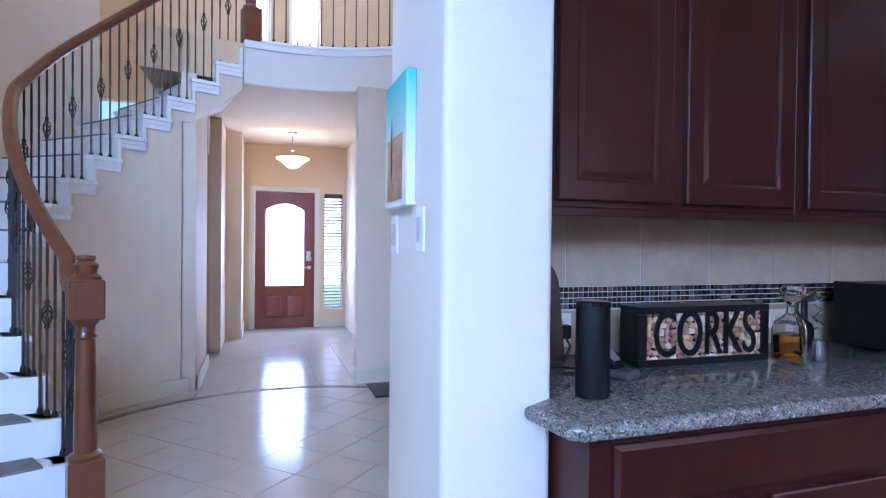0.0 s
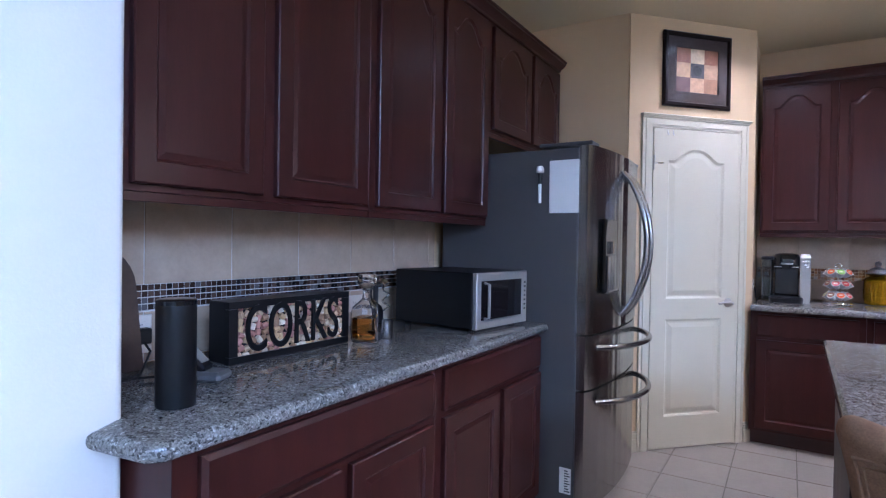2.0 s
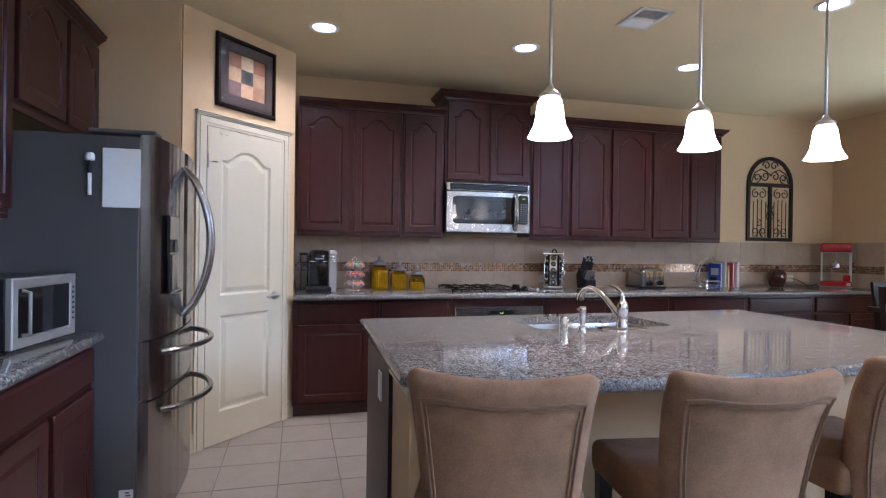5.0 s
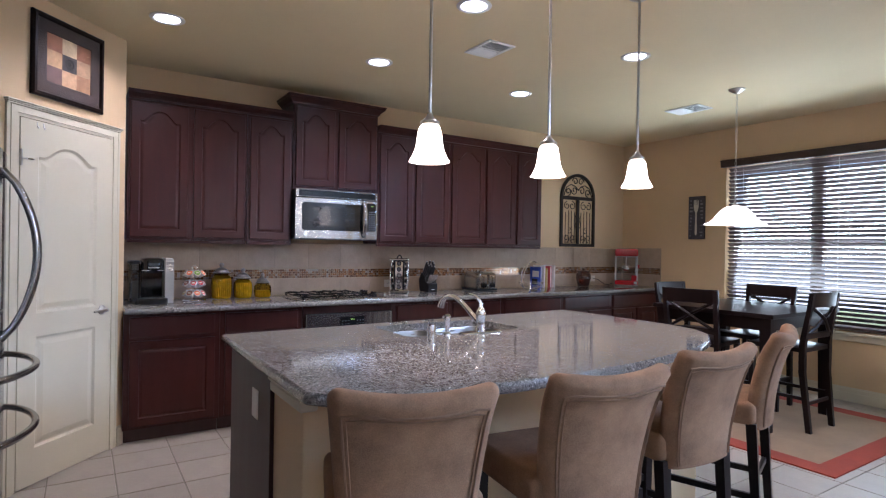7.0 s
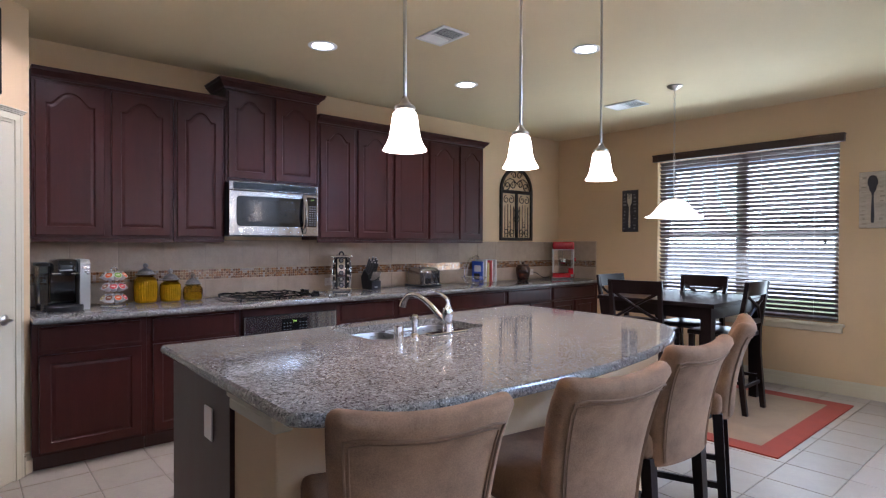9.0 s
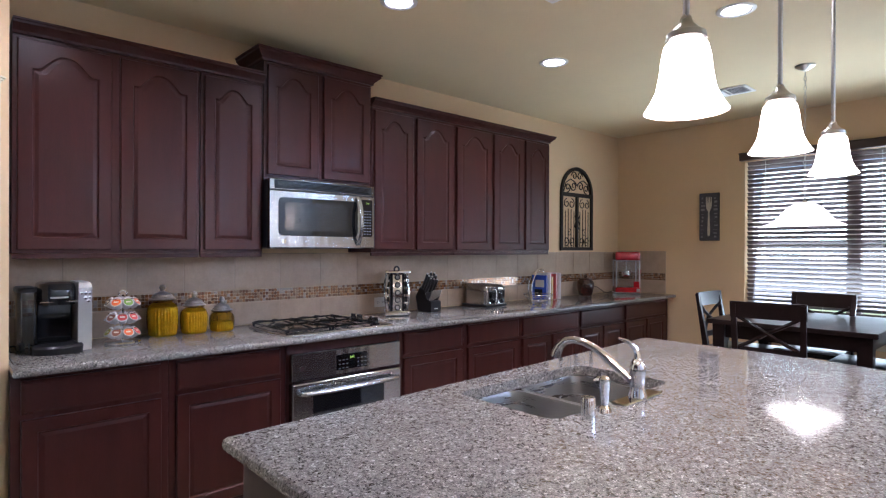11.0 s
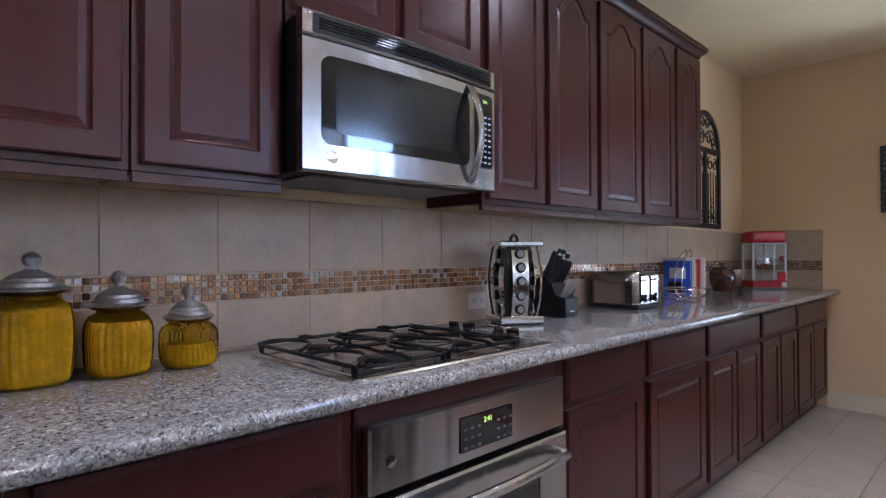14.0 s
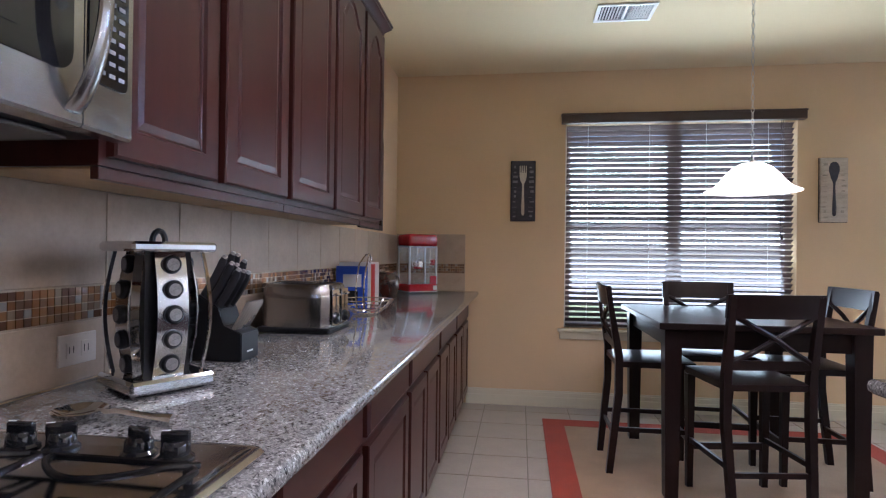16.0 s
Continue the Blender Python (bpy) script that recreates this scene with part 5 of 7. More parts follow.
curve_strip("landing_fascia", 103, 38, 1.745, 1.785, CEILING - 0.005, FLOOR2 - 0.005, WALL_PALE, "pale curved landing fascia", "fascia")
curve_strip("landing_trim", 103, 38, 1.715, 1.80, FLOOR2 - 0.004, FLOOR2 + 0.022, WHITE, "white moulded edge of the landing", "trim")
curve_strip("landing_trim", 103, 38, 1.725, 1.744, FLOOR2 - 0.06, FLOOR2 - 0.005, WHITE, "white moulded edge of the landing", "trim")

# stair: white steps on a curved plastered wall
stair = thing("staircase", "curved white staircase with grey carpet on the treads", "staircase", m=pose(0, 0, 0), kind="structure")
steps = []
a = STEP0
while stair_z(a + 6.6) > -0.05:
    steps.append((a, a + 6.6))
    a += 6.6
for a0, a1 in steps:
    z = stair_z(a0) - 0.19
    if z < 0.05:
        continue
    for t0, t1 in ((a0, (a0 + a1) / 2), ((a0 + a1) / 2, a1)):
        # the wall ends at the entry hall; past that the stair's sloped underside is open
        low0, low1 = [0.0 if t > 118.5 else CEILING - 0.46 * max(0, t - 101) / 17 for t in (t0, t1)]
        deep = 0.10 if t0 > 117 else 1.0
        if low0 > 0 and low1 == 0:
            low1 = low0
        p, q = on_stair(t0, radius(t0) + 0.012), on_stair(t1, radius(t1) + 0.012)
        p2, q2 = on_stair(t0, radius(t0) + deep), on_stair(t1, radius(t1) + deep)
        bm = bmesh.new()
        skin(bm, [[(p[0], p[1], low0), (q[0], q[1], low1), (q2[0], q2[1], low1), (p2[0], p2[1], low0)], [(p[0], p[1], z), (q[0], q[1], z), (q2[0], q2[1], z), (p2[0], p2[1], z)]])
        part("wall_panel", bm, WALL_STAIR, stair, "plastered wall under the stair, warm light put into its tint")
for a0, a1 in steps:
    z = stair_z(a0) - 0.19
    if z < 0.0:
        continue
    bm = bmesh.new()
    o = 1.2
    ring = [on_stair(a0, radius(a0) - 0.03), on_stair(a1 + o, radius(a1) - 0.03), on_stair(a1 + o, radius(a1) + 1.0), on_stair(a0, radius(a0) + 1.0)]
    skin(bm, [[(x, y, z - 0.03) for x, y, _ in ring], [(x, y, z) for x, y, _ in ring]])
    tread = part("tread", bm, WHITE, stair)
    ring = [on_stair(a0, radius(a0) + 0.14), on_stair(a1 + o, radius(a1) + 0.14), on_stair(a1 + o, radius(a1) + 0.9), on_stair(a0, radius(a0) + 0.9)]
    bm = bmesh.new()
    skin(bm, [[(x, y, z + 0.001) for x, y, _ in ring], [(x, y, z + 0.014) for x, y, _ in ring]])
    part("carpet_runner", bm, CARPET, tread, "grey carpet on the tread")
    bm = bmesh.new()
    ring = [on_stair(a0, radius(a0) - 0.004), on_stair(a0 + 0.9, radius(a0) - 0.004), on_stair(a0 + 0.9, radius(a0) + 1.0), on_stair(a0, radius(a0) + 1.0)]
    skin(bm, [[(x, y, z + 0.001) for x, y, _ in ring], [(x, y, z + 0.159) for x, y, _ in ring]])
    part("riser", bm, WHITE, stair)
    bm = bmesh.new()
    for k, (dz0, dz1, off) in enumerate(((-0.065, -0.031, 0.014), (-0.10, -0.066, 0.008))):
        ring = [on_stair(a0, radius(a0) - off), on_stair(a1 + 0.6, radius(a1) - off), on_stair(a1 + 0.6, radius(a1) + 0.02), on_stair(a0, radius(a0) + 0.02)]
        skin(bm, [[(x, y, z + dz0) for x, y, _ in ring], [(x, y, z + dz1) for x, y, _ in ring]])
    ring = [on_stair(a1, radius(a1) - 0.012), on_stair(a1 + 0.9, radius(a1) - 0.012), on_stair(a1 + 0.9, radius(a1) + 0.02), on_stair(a1, radius(a1) + 0.02)]
    skin(bm, [[(x, y, max(0, z - 0.20)) for x, y, _ in ring], [(x, y, z - 0.031) for x, y, _ in ring]])
    part("bracket_trim", bm, WHITE, stair)

rail = thing("stair_railing", "oak handrail on twisted black iron balusters", "railing", m=pose(0, 0, 0))
bm = bmesh.new()
angles = [212 - 1.5 * k for k in range(75)]
pts = []
for t in angles:
    z = stair_z(t) + 0.89
    if t > 203:
        z = stair_z(203) + 0.89 - 0.003 * (t - 203)
    pts.append(on_stair(t, rail_radius(t), z))
tube(bm, [(1.105, 4.705, 1.045)] + pts, 0.037, 10)
part("handrail", bm, OAK, rail, "polished oak handrail")


def baluster_mesh(h, basket):
    bm = bmesh.new()
    n = 30
    loops = []
    for k in range(n + 1):
        v = k / n
        tw = radians(90) * max(0, min(1, (v - 0.55) / 0.33)) * 10 if basket == 0 else radians(90) * (max(0, min(1, (v - 0.70) / 0.2)) * 7)
        loops.append([(0.0075 * math.cos(tw + math.pi / 2 * i + 0.785), 0.0075 * math.sin(tw + math.pi / 2 * i + 0.785), h * v) for i in range(4)])
    skin(bm, loops)
    lathe(bm, [(0.014, 0.0), (0.016, 0.012), (0.010, 0.03), (0.008, 0.032)], 8)
    if basket:
        for i in range(4):
            tube(bm, [(0.026 * math.sin(math.pi * k / 8) * math.cos(math.pi / 2 * i + 2.2 * k / 8), 0.026 * math.sin(math.pi * k / 8) * math.sin(math.pi / 2 * i + 2.2 * k / 8), h * 0.48 + 0.11 * k / 8) for k in range(9)], 0.004, 5)
        for q in (0.48, 0.61):
            lathe(bm, [(0.008, -0.012), (0.013, -0.006), (0.013, 0.006), (0.008, 0.012)], 8, (0, 0, h * q))
    return finish(bm, "baluster", WROUGHT)


plain, fancy = baluster_mesh(0.90, 0), baluster_mesh(0.90, 1)
count = 0
for a0, a1 in steps:
    z = stair_z(a0) - 0.19
    if z < 0.0:
        continue
    for f in (0.25, 0.58, 0.92):
        t = a0 + (a1 - a0) * f
        ob = new("baluster", fancy if count % 3 == 1 else plain)
        ob.parent = rail
        h = stair_z(t) + 0.875 - z
        ob.matrix_basis = Matrix.Translation(on_stair(t, rail_radius(t), z)) @ Matrix.Diagonal((1, 1, h / 0.90, 1))
        count += 1
for k, f in enumerate((0.22, 0.48, 0.74)):
    foot = Vector(on_stair(203, radius(203) + 0.035)).lerp(Vector((1.10, 4.70, 0)), f)
    ob = new("baluster", fancy if k == 1 else plain)
    ob.parent = rail
    ob.matrix_basis = Matrix.Translation(foot) @ Matrix.Diagonal((1, 1, 1.13, 1))
for k in range(17):
    t = 98 - 3.5 * k
    ob = new("baluster", fancy if k % 3 == 1 else plain)
    ob.parent = rail
    ob.matrix_basis = Matrix.Translation(on_stair(t, 1.76, FLOOR2 + 0.022)) @ Matrix.Diagonal((1, 1, 1.08, 1))
bm = bmesh.new()
tube(bm, [on_stair(101 - 3 * k, 1.76, FLOOR2 + 1.0) for k in range(22)], 0.033, 10)
part("landing_handrail", bm, OAK, rail, "polished oak landing rail")


def newel(m, h, label):
    n = thing("newel_post", label, "newel post", m=m)
    part("plinth", blocks([(-0.072, 0.072, -0.072, 0.072, 0, 0.30)], 0.006), OAK, n)
    bm = bmesh.new()
    lathe(bm, [(0.066, 0.30), (0.068, 0.315), (0.046, 0.33), (0.048, 0.36), (0.047, 0.45), (0.045, 0.60), (0.041, 0.78), (0.038, h - 0.385), (0.048, h - 0.375), (0.040, h - 0.36), (0.040, h - 0.325), (0.054, h - 0.31), (0.060, h - 0.295)], 24)
    part("turned_shaft", bm, OAK, n)
    part("block", blocks([(-0.070, 0.070, -0.070, 0.070, h - 0.295, h - 0.115)], 0.006), OAK, n)
    bm = bmesh.new()
    lathe(bm, [(0.062, h - 0.115), (0.064, h - 0.10), (0.044, h - 0.085), (0.050, h - 0.06), (0.052, h - 0.045), (0.034, h - 0.028), (0.042, h - 0.018), (0.038, h - 0.004), (0.001, h)], 24)
    part("finial", bm, OAK, n)
    return n


newel(pose(1.10, 4.70, 0, 0, 0, 20), 1.23, "turned oak newel post at the foot of the stair")
newel(Matrix.Translation(on_stair(101, 1.77, FLOOR2)) @ pose(0, 0, 0, 0, 0, 20), 1.2, "turned oak newel post on the landing")

# front door, half-glazed
fd = thing("door_2", "closed mahogany front door with an arched glass light", "door", m=pose(1.778, HALLY + 0.05, 0.004), kind="structure")
fw2, fh = 0.854, 2.03
bm = bmesh.new()
gx0, gx1, gz0, gz1, rise = 0.15, fw2 - 0.15, 0.63, 1.86, 0.16
loopf = [(x, y, z if z < 1 else gz1 - 0.10 * (2 * x / fw2 - 1) ** 2 * (fw2 / (gx1 - gx0)) ** 2) for x, y, z in panel_loop(gx0, gx1, gz0, gz1, 0, -0.045, 0)]
loopb = [(x, 0.0, z) for x, _, z in loopf]
outf = [(0, -0.045, 0), (fw2, -0.045, 0)] + [(fw2 * (1 - i / 20), -0.045, fh) for i in range(21)]
rings = skin(bm, [outf, loopf, loopb, [(x, 0.0, z) for x, _, z in outf]], (False, False))
for i in range(len(outf)):
    j = (i + 1) % len(outf)
    bm.faces.new((rings[0][i], rings[3][i], rings[3][j], rings[0][j]))
part("leaf", bm, DOORWOOD, fd)
bm = bmesh.new()
for x0 in (0.14, 0.455):
    skin(bm, [panel_loop(x0, x0 + 0.26, 0.16, 0.50, 0, -0.0455, 0, 2), panel_loop(x0, x0 + 0.26, 0.16, 0.50, 0.012, -0.056, 0, 2), panel_loop(x0, x0 + 0.26, 0.16, 0.50, 0.03, -0.047, 0, 2), panel_loop(x0, x0 + 0.26, 0.16, 0.50, 0.06, -0.054, 0, 2)])
part("panel", bm, DOORWOOD, fd)
bm = bmesh.new()
skin(bm, [[(x, -0.026, z) for x, _, z in loopf], [(x, -0.020, z) for x, _, z in loopf]])
g = part("door_glass", bm, glass("frosted_door_glass", rough=0.3, ior=1.1), fd, "frosted arched glass")
g.visible_shadow = False
lever_handle(fd, fw2 - 0.075, 0.90, -0.045)
part("keypad_lock", blocks([(fw2 - 0.115, fw2 - 0.045, -0.075, -0.046, 1.0, 1.16)], 0.008), NICKEL, fd, "nickel keypad deadbolt")
casing("trim_front_door", pose(0, HALLY, 0), 1.775, 2.635, 2.04, 0.075)
side = thing("window_2", "narrow sidelight window with a white blind", "window", m=pose(0, HALLY, 0), kind="structure")
part("window_frame", blocks([(2.77, 2.79, 0.05, 0.12, 0.28, 2.03), (3.04, 3.06, 0.05, 0.12, 0.28, 2.03), (2.79, 3.04, 0.05, 0.12, 0.28, 0.31), (2.79, 3.04, 0.05, 0.12, 2.0, 2.03)]), WHITE, side)
pane = part("pane", blocks([(2.79, 3.04, 0.09, 0.094, 0.31, 2.0)]), PANE, side)
pane.visible_shadow = False
part("window_sill", blocks([(2.75, 3.08, -0.02, 0.05, 0.255, 0.279)], 0.003), TRIM, side)
sblind = thing("sidelight_blind", "narrow blind with open slats in the sidelight", "blind", m=pose(0, HALLY, 0))
part("headrail", blocks([(2.78, 3.05, -0.005, 0.045, 1.96, 2.025)], 0.003), BLIND, sblind)
bm = bmesh.new()
box(bm, 2.782, 3.048, -0.022, 0.022, -0.0012, 0.0012)
bmesh.ops.rotate(bm, verts=bm.verts, matrix=Matrix.Rotation(radians(-18), 3, "X"))
sl = part("slat", bm, SLAT, sblind, "", pose(0, 0.024, 0.34))
for k in range(1, 33):
    s = sl.copy()
    scene.collection.objects.link(s)
    s.matrix_basis = pose(0, 0.024, 0.34 + 0.0495 * k)
for i, (a, b) in enumerate(((1.68, 1.98), (2.22, 2.65))):
    uw = thing("window_%d" % (3 + i), "tall bright upper hall window", "window", m=pose(0, 9.9, 0), kind="structure")
    part("window_frame", blocks([(a, a + 0.05, 0.05, 0.11, 3.25, 5.0), (b - 0.05, b, 0.05, 0.11, 3.25, 5.0), (a + 0.05, b - 0.05, 0.05, 0.11, 3.25, 3.30), (a + 0.05, b - 0.05, 0.05, 0.11, 4.95, 5.0)], 0.003), WHITE, uw)
    pane = part("pane", blocks([(a + 0.05, b - 0.05, 0.08, 0.084, 3.30, 4.95)]), PANE, uw)
    pane.visible_shadow = False
lw = thing("window_5", "wide high living-room window", "window", m=pose(0, SOUTH - 0.16, 0), kind="structure")
part("window_frame", blocks([(-2.45, -2.39, 0.02, 0.08, 2.80, 4.90), (0.49, 0.55, 0.02, 0.08, 2.80, 4.90), (-2.39, 0.49, 0.02, 0.08, 2.80, 2.85), (-2.39, 0.49, 0.02, 0.08, 4.85, 4.90)], 0.003), WHITE, lw)
pane = part("pane", blocks([(-2.39, 0.49, 0.022, 0.026, 2.85, 4.85)]), PANE, lw)
pane.visible_shadow = False
baseboard("baseboard", (1.345, 7.03), (1.345, 8.0), -1)
baseboard("baseboard", (1.62, 9.6), (1.62, HALLY), -1)
baseboard("baseboard", (2.70, 6.88), (4.5, 6.88), -1)
baseboard("baseboard", (2.70, 7.02), (2.70, 6.88), -1)
baseboard("baseboard", (2.64 + 0.08, HALLY), (3.1, HALLY), -1)
curve_strip("baseboard", 118, 162, 1.735, 1.76, 0, 0.13, TRIM, "cream curved baseboard under the stair", "baseboard")

hl = thing("hall_pendant", "lit frosted bowl pendant in the entry hall", "pendant light", m=pose(2.25, 9.35, 0))
bm = bmesh.new()
lathe(bm, [(0.001, CEILING - 0.001), (0.06, CEILING - 0.001), (0.055, CEILING - 0.02), (0.008, CEILING - 0.04), (0.006, CEILING - 0.20), (0.03, CEILING - 0.215), (0.03, CEILING - 0.24), (0.006, CEILING - 0.25), (0.006, CEILING - 0.32), (0.001, CEILING - 0.32)], 20)
part("stem", bm, NICKEL, hl)
bm = bmesh.new()
prof = [(0.21, 2.39), (0.205, 2.375), (0.15, 2.345), (0.10, 2.30), (0.07, 2.27), (0.02, 2.255), (0.001, 2.254)]
lathe(bm, prof, 32, cap=(False, False))
part("bowl", bm, SHADE_HALL, hl, "glowing frosted glass bowl")
bulb("hall_bulb", (2.25, 9.35, 2.50), 6, (1.0, 0.70, 0.38))

# ---- small things on the back worktop ----
AMBER = glass("amber_glass", (0.66, 0.46, 0.035), 0.02, 1.24)
DARKAMBER = glass("dark_amber_glass", (0.30, 0.15, 0.02), 0.02, 1.32)
YELLOW = material("yellow_dry_goods", (0.78, 0.58, 0.03), 0.7, vary=0.25, scale=30, fine=120, bump=0.1)
PEWTER = material("embossed_pewter", (0.30, 0.295, 0.29), 0.34, 1.0, vary=0.35, scale=60, fine=160, bump=0.3)
RED = material("red_enamel", (0.34, 0.004, 0.008), 0.22, vary=0.08, bump=0.0, coat=0.5)
BROWNGLAZE = material("brown_glazed_pottery", (0.045, 0.012, 0.007), 0.18, vary=0.3, scale=10, bump=0.02, coat=0.5)
SILVER = material("silver_plastic", (0.42, 0.405, 0.375), 0.35, 0.6, vary=0.05, bump=0.01)
WATER = glass("blue_grey_tank", (0.55, 0.66, 0.75), 0.05)
CUPWHITE = material("white_cup_plastic", (0.52, 0.51, 0.49), 0.4, vary=0.05)


def ring_box(r, w, z, pow_=4.0, n=28):
    """A rounded-square loop."""
    pts = []
    for i in range(n):
        a = 2 * math.pi * i / n
        c, s = math.cos(a), math.sin(a)
        k = (abs(c) ** pow_ + abs(s) ** pow_) ** (-1 / pow_)
        pts.append((r * c * k, w * s * k, z))
    return pts


coffee = thing("coffee_maker", "black and silver single-cup coffee maker on the worktop", "coffee maker", m=pose(6.415, 1.85, COUNTER, 0, 0, EAST))
part("base", blocks([(-0.085, 0.135, -0.02, 0.14, 0.001, 0.04)], 0.006), BLACK, coffee)
part("body", blocks([(-0.055, 0.085, 0.0, 0.14, 0.04, 0.24)], 0.004), BLACKGLOSS, coffee)
bm = bmesh.new()
skin(bm, [ring_box(0.074, 0.13, 0.225), ring_box(0.076, 0.135, 0.25), ring_box(0.076, 0.135, 0.30), ring_box(0.070, 0.125, 0.322), ring_box(0.05, 0.10, 0.330)])
bmesh.ops.translate(bm, verts=bm.verts, vec=(0.015, 0.0, 0))
head = part("brew_head", bm, BLACKGLOSS, coffee)
part("band", blocks([(-0.058, 0.088, -0.132, -0.10, 0.236, 0.243)], 0.002), CHROME, head)
part("mark", blocks([(-0.02, 0.05, -0.1375, -0.134, 0.256, 0.264)]), SILVER, head)
bm = bmesh.new()
skin(bm, [[(0.093, -0.10, 0.001), (0.150, -0.10, 0.001), (0.150, 0.14, 0.001), (0.093, 0.14, 0.001)], [(0.093, -0.115, 0.30), (0.150, -0.115, 0.30), (0.150, 0.14, 0.30), (0.093, 0.14, 0.30)], [(0.097, -0.095, 0.325), (0.146, -0.095, 0.325), (0.146, 0.14, 0.325), (0.097, 0.14, 0.325)]])
column = part("control_column", bm, SILVER, coffee, "silver control column")
for k, (x, z, r) in enumerate(((0.104, 0.275, 0.006), (0.121, 0.275, 0.008), (0.138, 0.275, 0.006), (0.121, 0.252, 0.009), (0.138, 0.254, 0.006), (0.133, 0.238, 0.008))):
    bm = bmesh.new()
    lathe(bm, [(0.001, 0), (r, 0), (r, 0.003), (0.001, 0.004)], 14)
    part("button", bm, CHROME, column, "", pose(x, -0.1135, z, 90))
bm = bmesh.new()
skin(bm, [ring_box(0.098, 0.075, 0.001, 2.6), ring_box(0.10, 0.078, 0.03, 2.6), ring_box(0.094, 0.07, 0.04, 2.6)])
bmesh.ops.translate(bm, verts=bm.verts, vec=(0.015, -0.10, 0))
part("drip_tray", bm, BLACK, coffee)
bm = bmesh.new()
skin(bm, [ring_box(0.035, 0.11, 0.012), ring_box(0.038, 0.115, 0.25), ring_box(0.037, 0.112, 0.285)])
bmesh.ops.translate(bm, verts=bm.verts, vec=(-0.10, 0.02, 0))
tank = part("water_tank", bm, WATER, coffee, "translucent blue-grey water tank")
bm = bmesh.new()
skin(bm, [ring_box(0.039, 0.116, 0.286), ring_box(0.039, 0.116, 0.30), ring_box(0.034, 0.108, 0.306)])
bmesh.ops.translate(bm, verts=bm.verts, vec=(-0.10, 0.02, 0))
part("tank_lid", bm, BLACK, tank)
bm = bmesh.new()
tube(bm, [(6.60, 1.94, 0.945), (6.57, 2.005, 0.932), (6.42, 2.012, 0.930), (6.33, 2.014, 0.95), (6.31, 2.02, 1.02)], 0.004, 6)
solid("power_cord", bm, BLACK, "thin black power cord beside the coffee maker", "cord")

pods = thing("pod_carousel", "chrome carousel holding coloured coffee pods in three tiers", "pod carousel", m=pose(6.42, 1.545, COUNTER))
bm = bmesh.new()
lathe(bm, [(0.001, 0.001), (0.082, 0.001), (0.085, 0.006), (0.080, 0.014), (0.02, 0.016), (0.001, 0.016)], 28)
part("base", bm, CHROME, pods)
bm = bmesh.new()
tube(bm, [(0, 0, 0.015), (0, 0, 0.25)], 0.006, 8)
tube(bm, [(0.0, 0.018 * math.cos(a), 0.252 + 0.02 * math.sin(a)) for a in (math.pi * k / 8 - 0.3 for k in range(11))], 0.004, 6)
for z in (0.062, 0.138, 0.214):
    tube(bm, [(0.062 * math.cos(a), 0.062 * math.sin(a), z + 0.016) for a in (2 * math.pi * k / 24 for k in range(25))], 0.0025, 5)
    tube(bm, [(0.040 * math.cos(a), 0.040 * math.sin(a), z - 0.006) for a in (2 * math.pi * k / 24 for k in range(25))], 0.0025, 5)
bm.verts.index_update()
loose_parts("wire", bm, CHROME, pods)
bm = bmesh.new()
lathe(bm, [(0.001, 0), (0.017, 0), (0.018, 0.002), (0.0225, 0.036), (0.0225, 0.040), (0.0255, 0.0405), (0.0255, 0.043), (0.001, 0.0432)], 18)
pod_mesh = finish(bm, "pod", CUPWHITE)
bm = bmesh.new()
lathe(bm, [(0.001, 0.0436), (0.0212, 0.0434), (0.0212, 0.0442), (0.001, 0.0444)], 18)
lid_mesh = finish(bm, "lid", islands("printed_pod_lids", [(0.55, 0.03, 0.03), (0.30, 0.26, 0.03), (0.75, 0.26, 0.02), (0.5, 0.05, 0.04), (0.06, 0.05, 0.045), (0.25, 0.09, 0.05), (0.65, 0.12, 0.02), (0.20, 0.35, 0.06)], 0.35, 0.1))
mark_bm = bmesh.new()
box(mark_bm, -0.011, 0.011, -0.004, 0.004, 0.0446, 0.0449)
mark_mesh = finish(mark_bm, "lid_print", material("pale_lid_print", (0.7, 0.65, 0.5), 0.5, vary=0.4, scale=200))
for tier, z in enumerate((0.038, 0.114, 0.190)):
    for k in range(8):
        a = 45 * k + 22 * tier + 10
        m = pose(0, 0, z, 0, 0, a) @ pose(0.036, 0, 0, 0, 52, 0)
        pod = new("pod", pod_mesh)
        pod.parent, pod.matrix_basis = pods, m
        lid = new("lid", lid_mesh)
        lid.parent = pod
        mk = new("lid_print", mark_mesh)
        mk.parent = pod
        mk.matrix_basis = pose(0, 0, 0, 0, 0, 90)


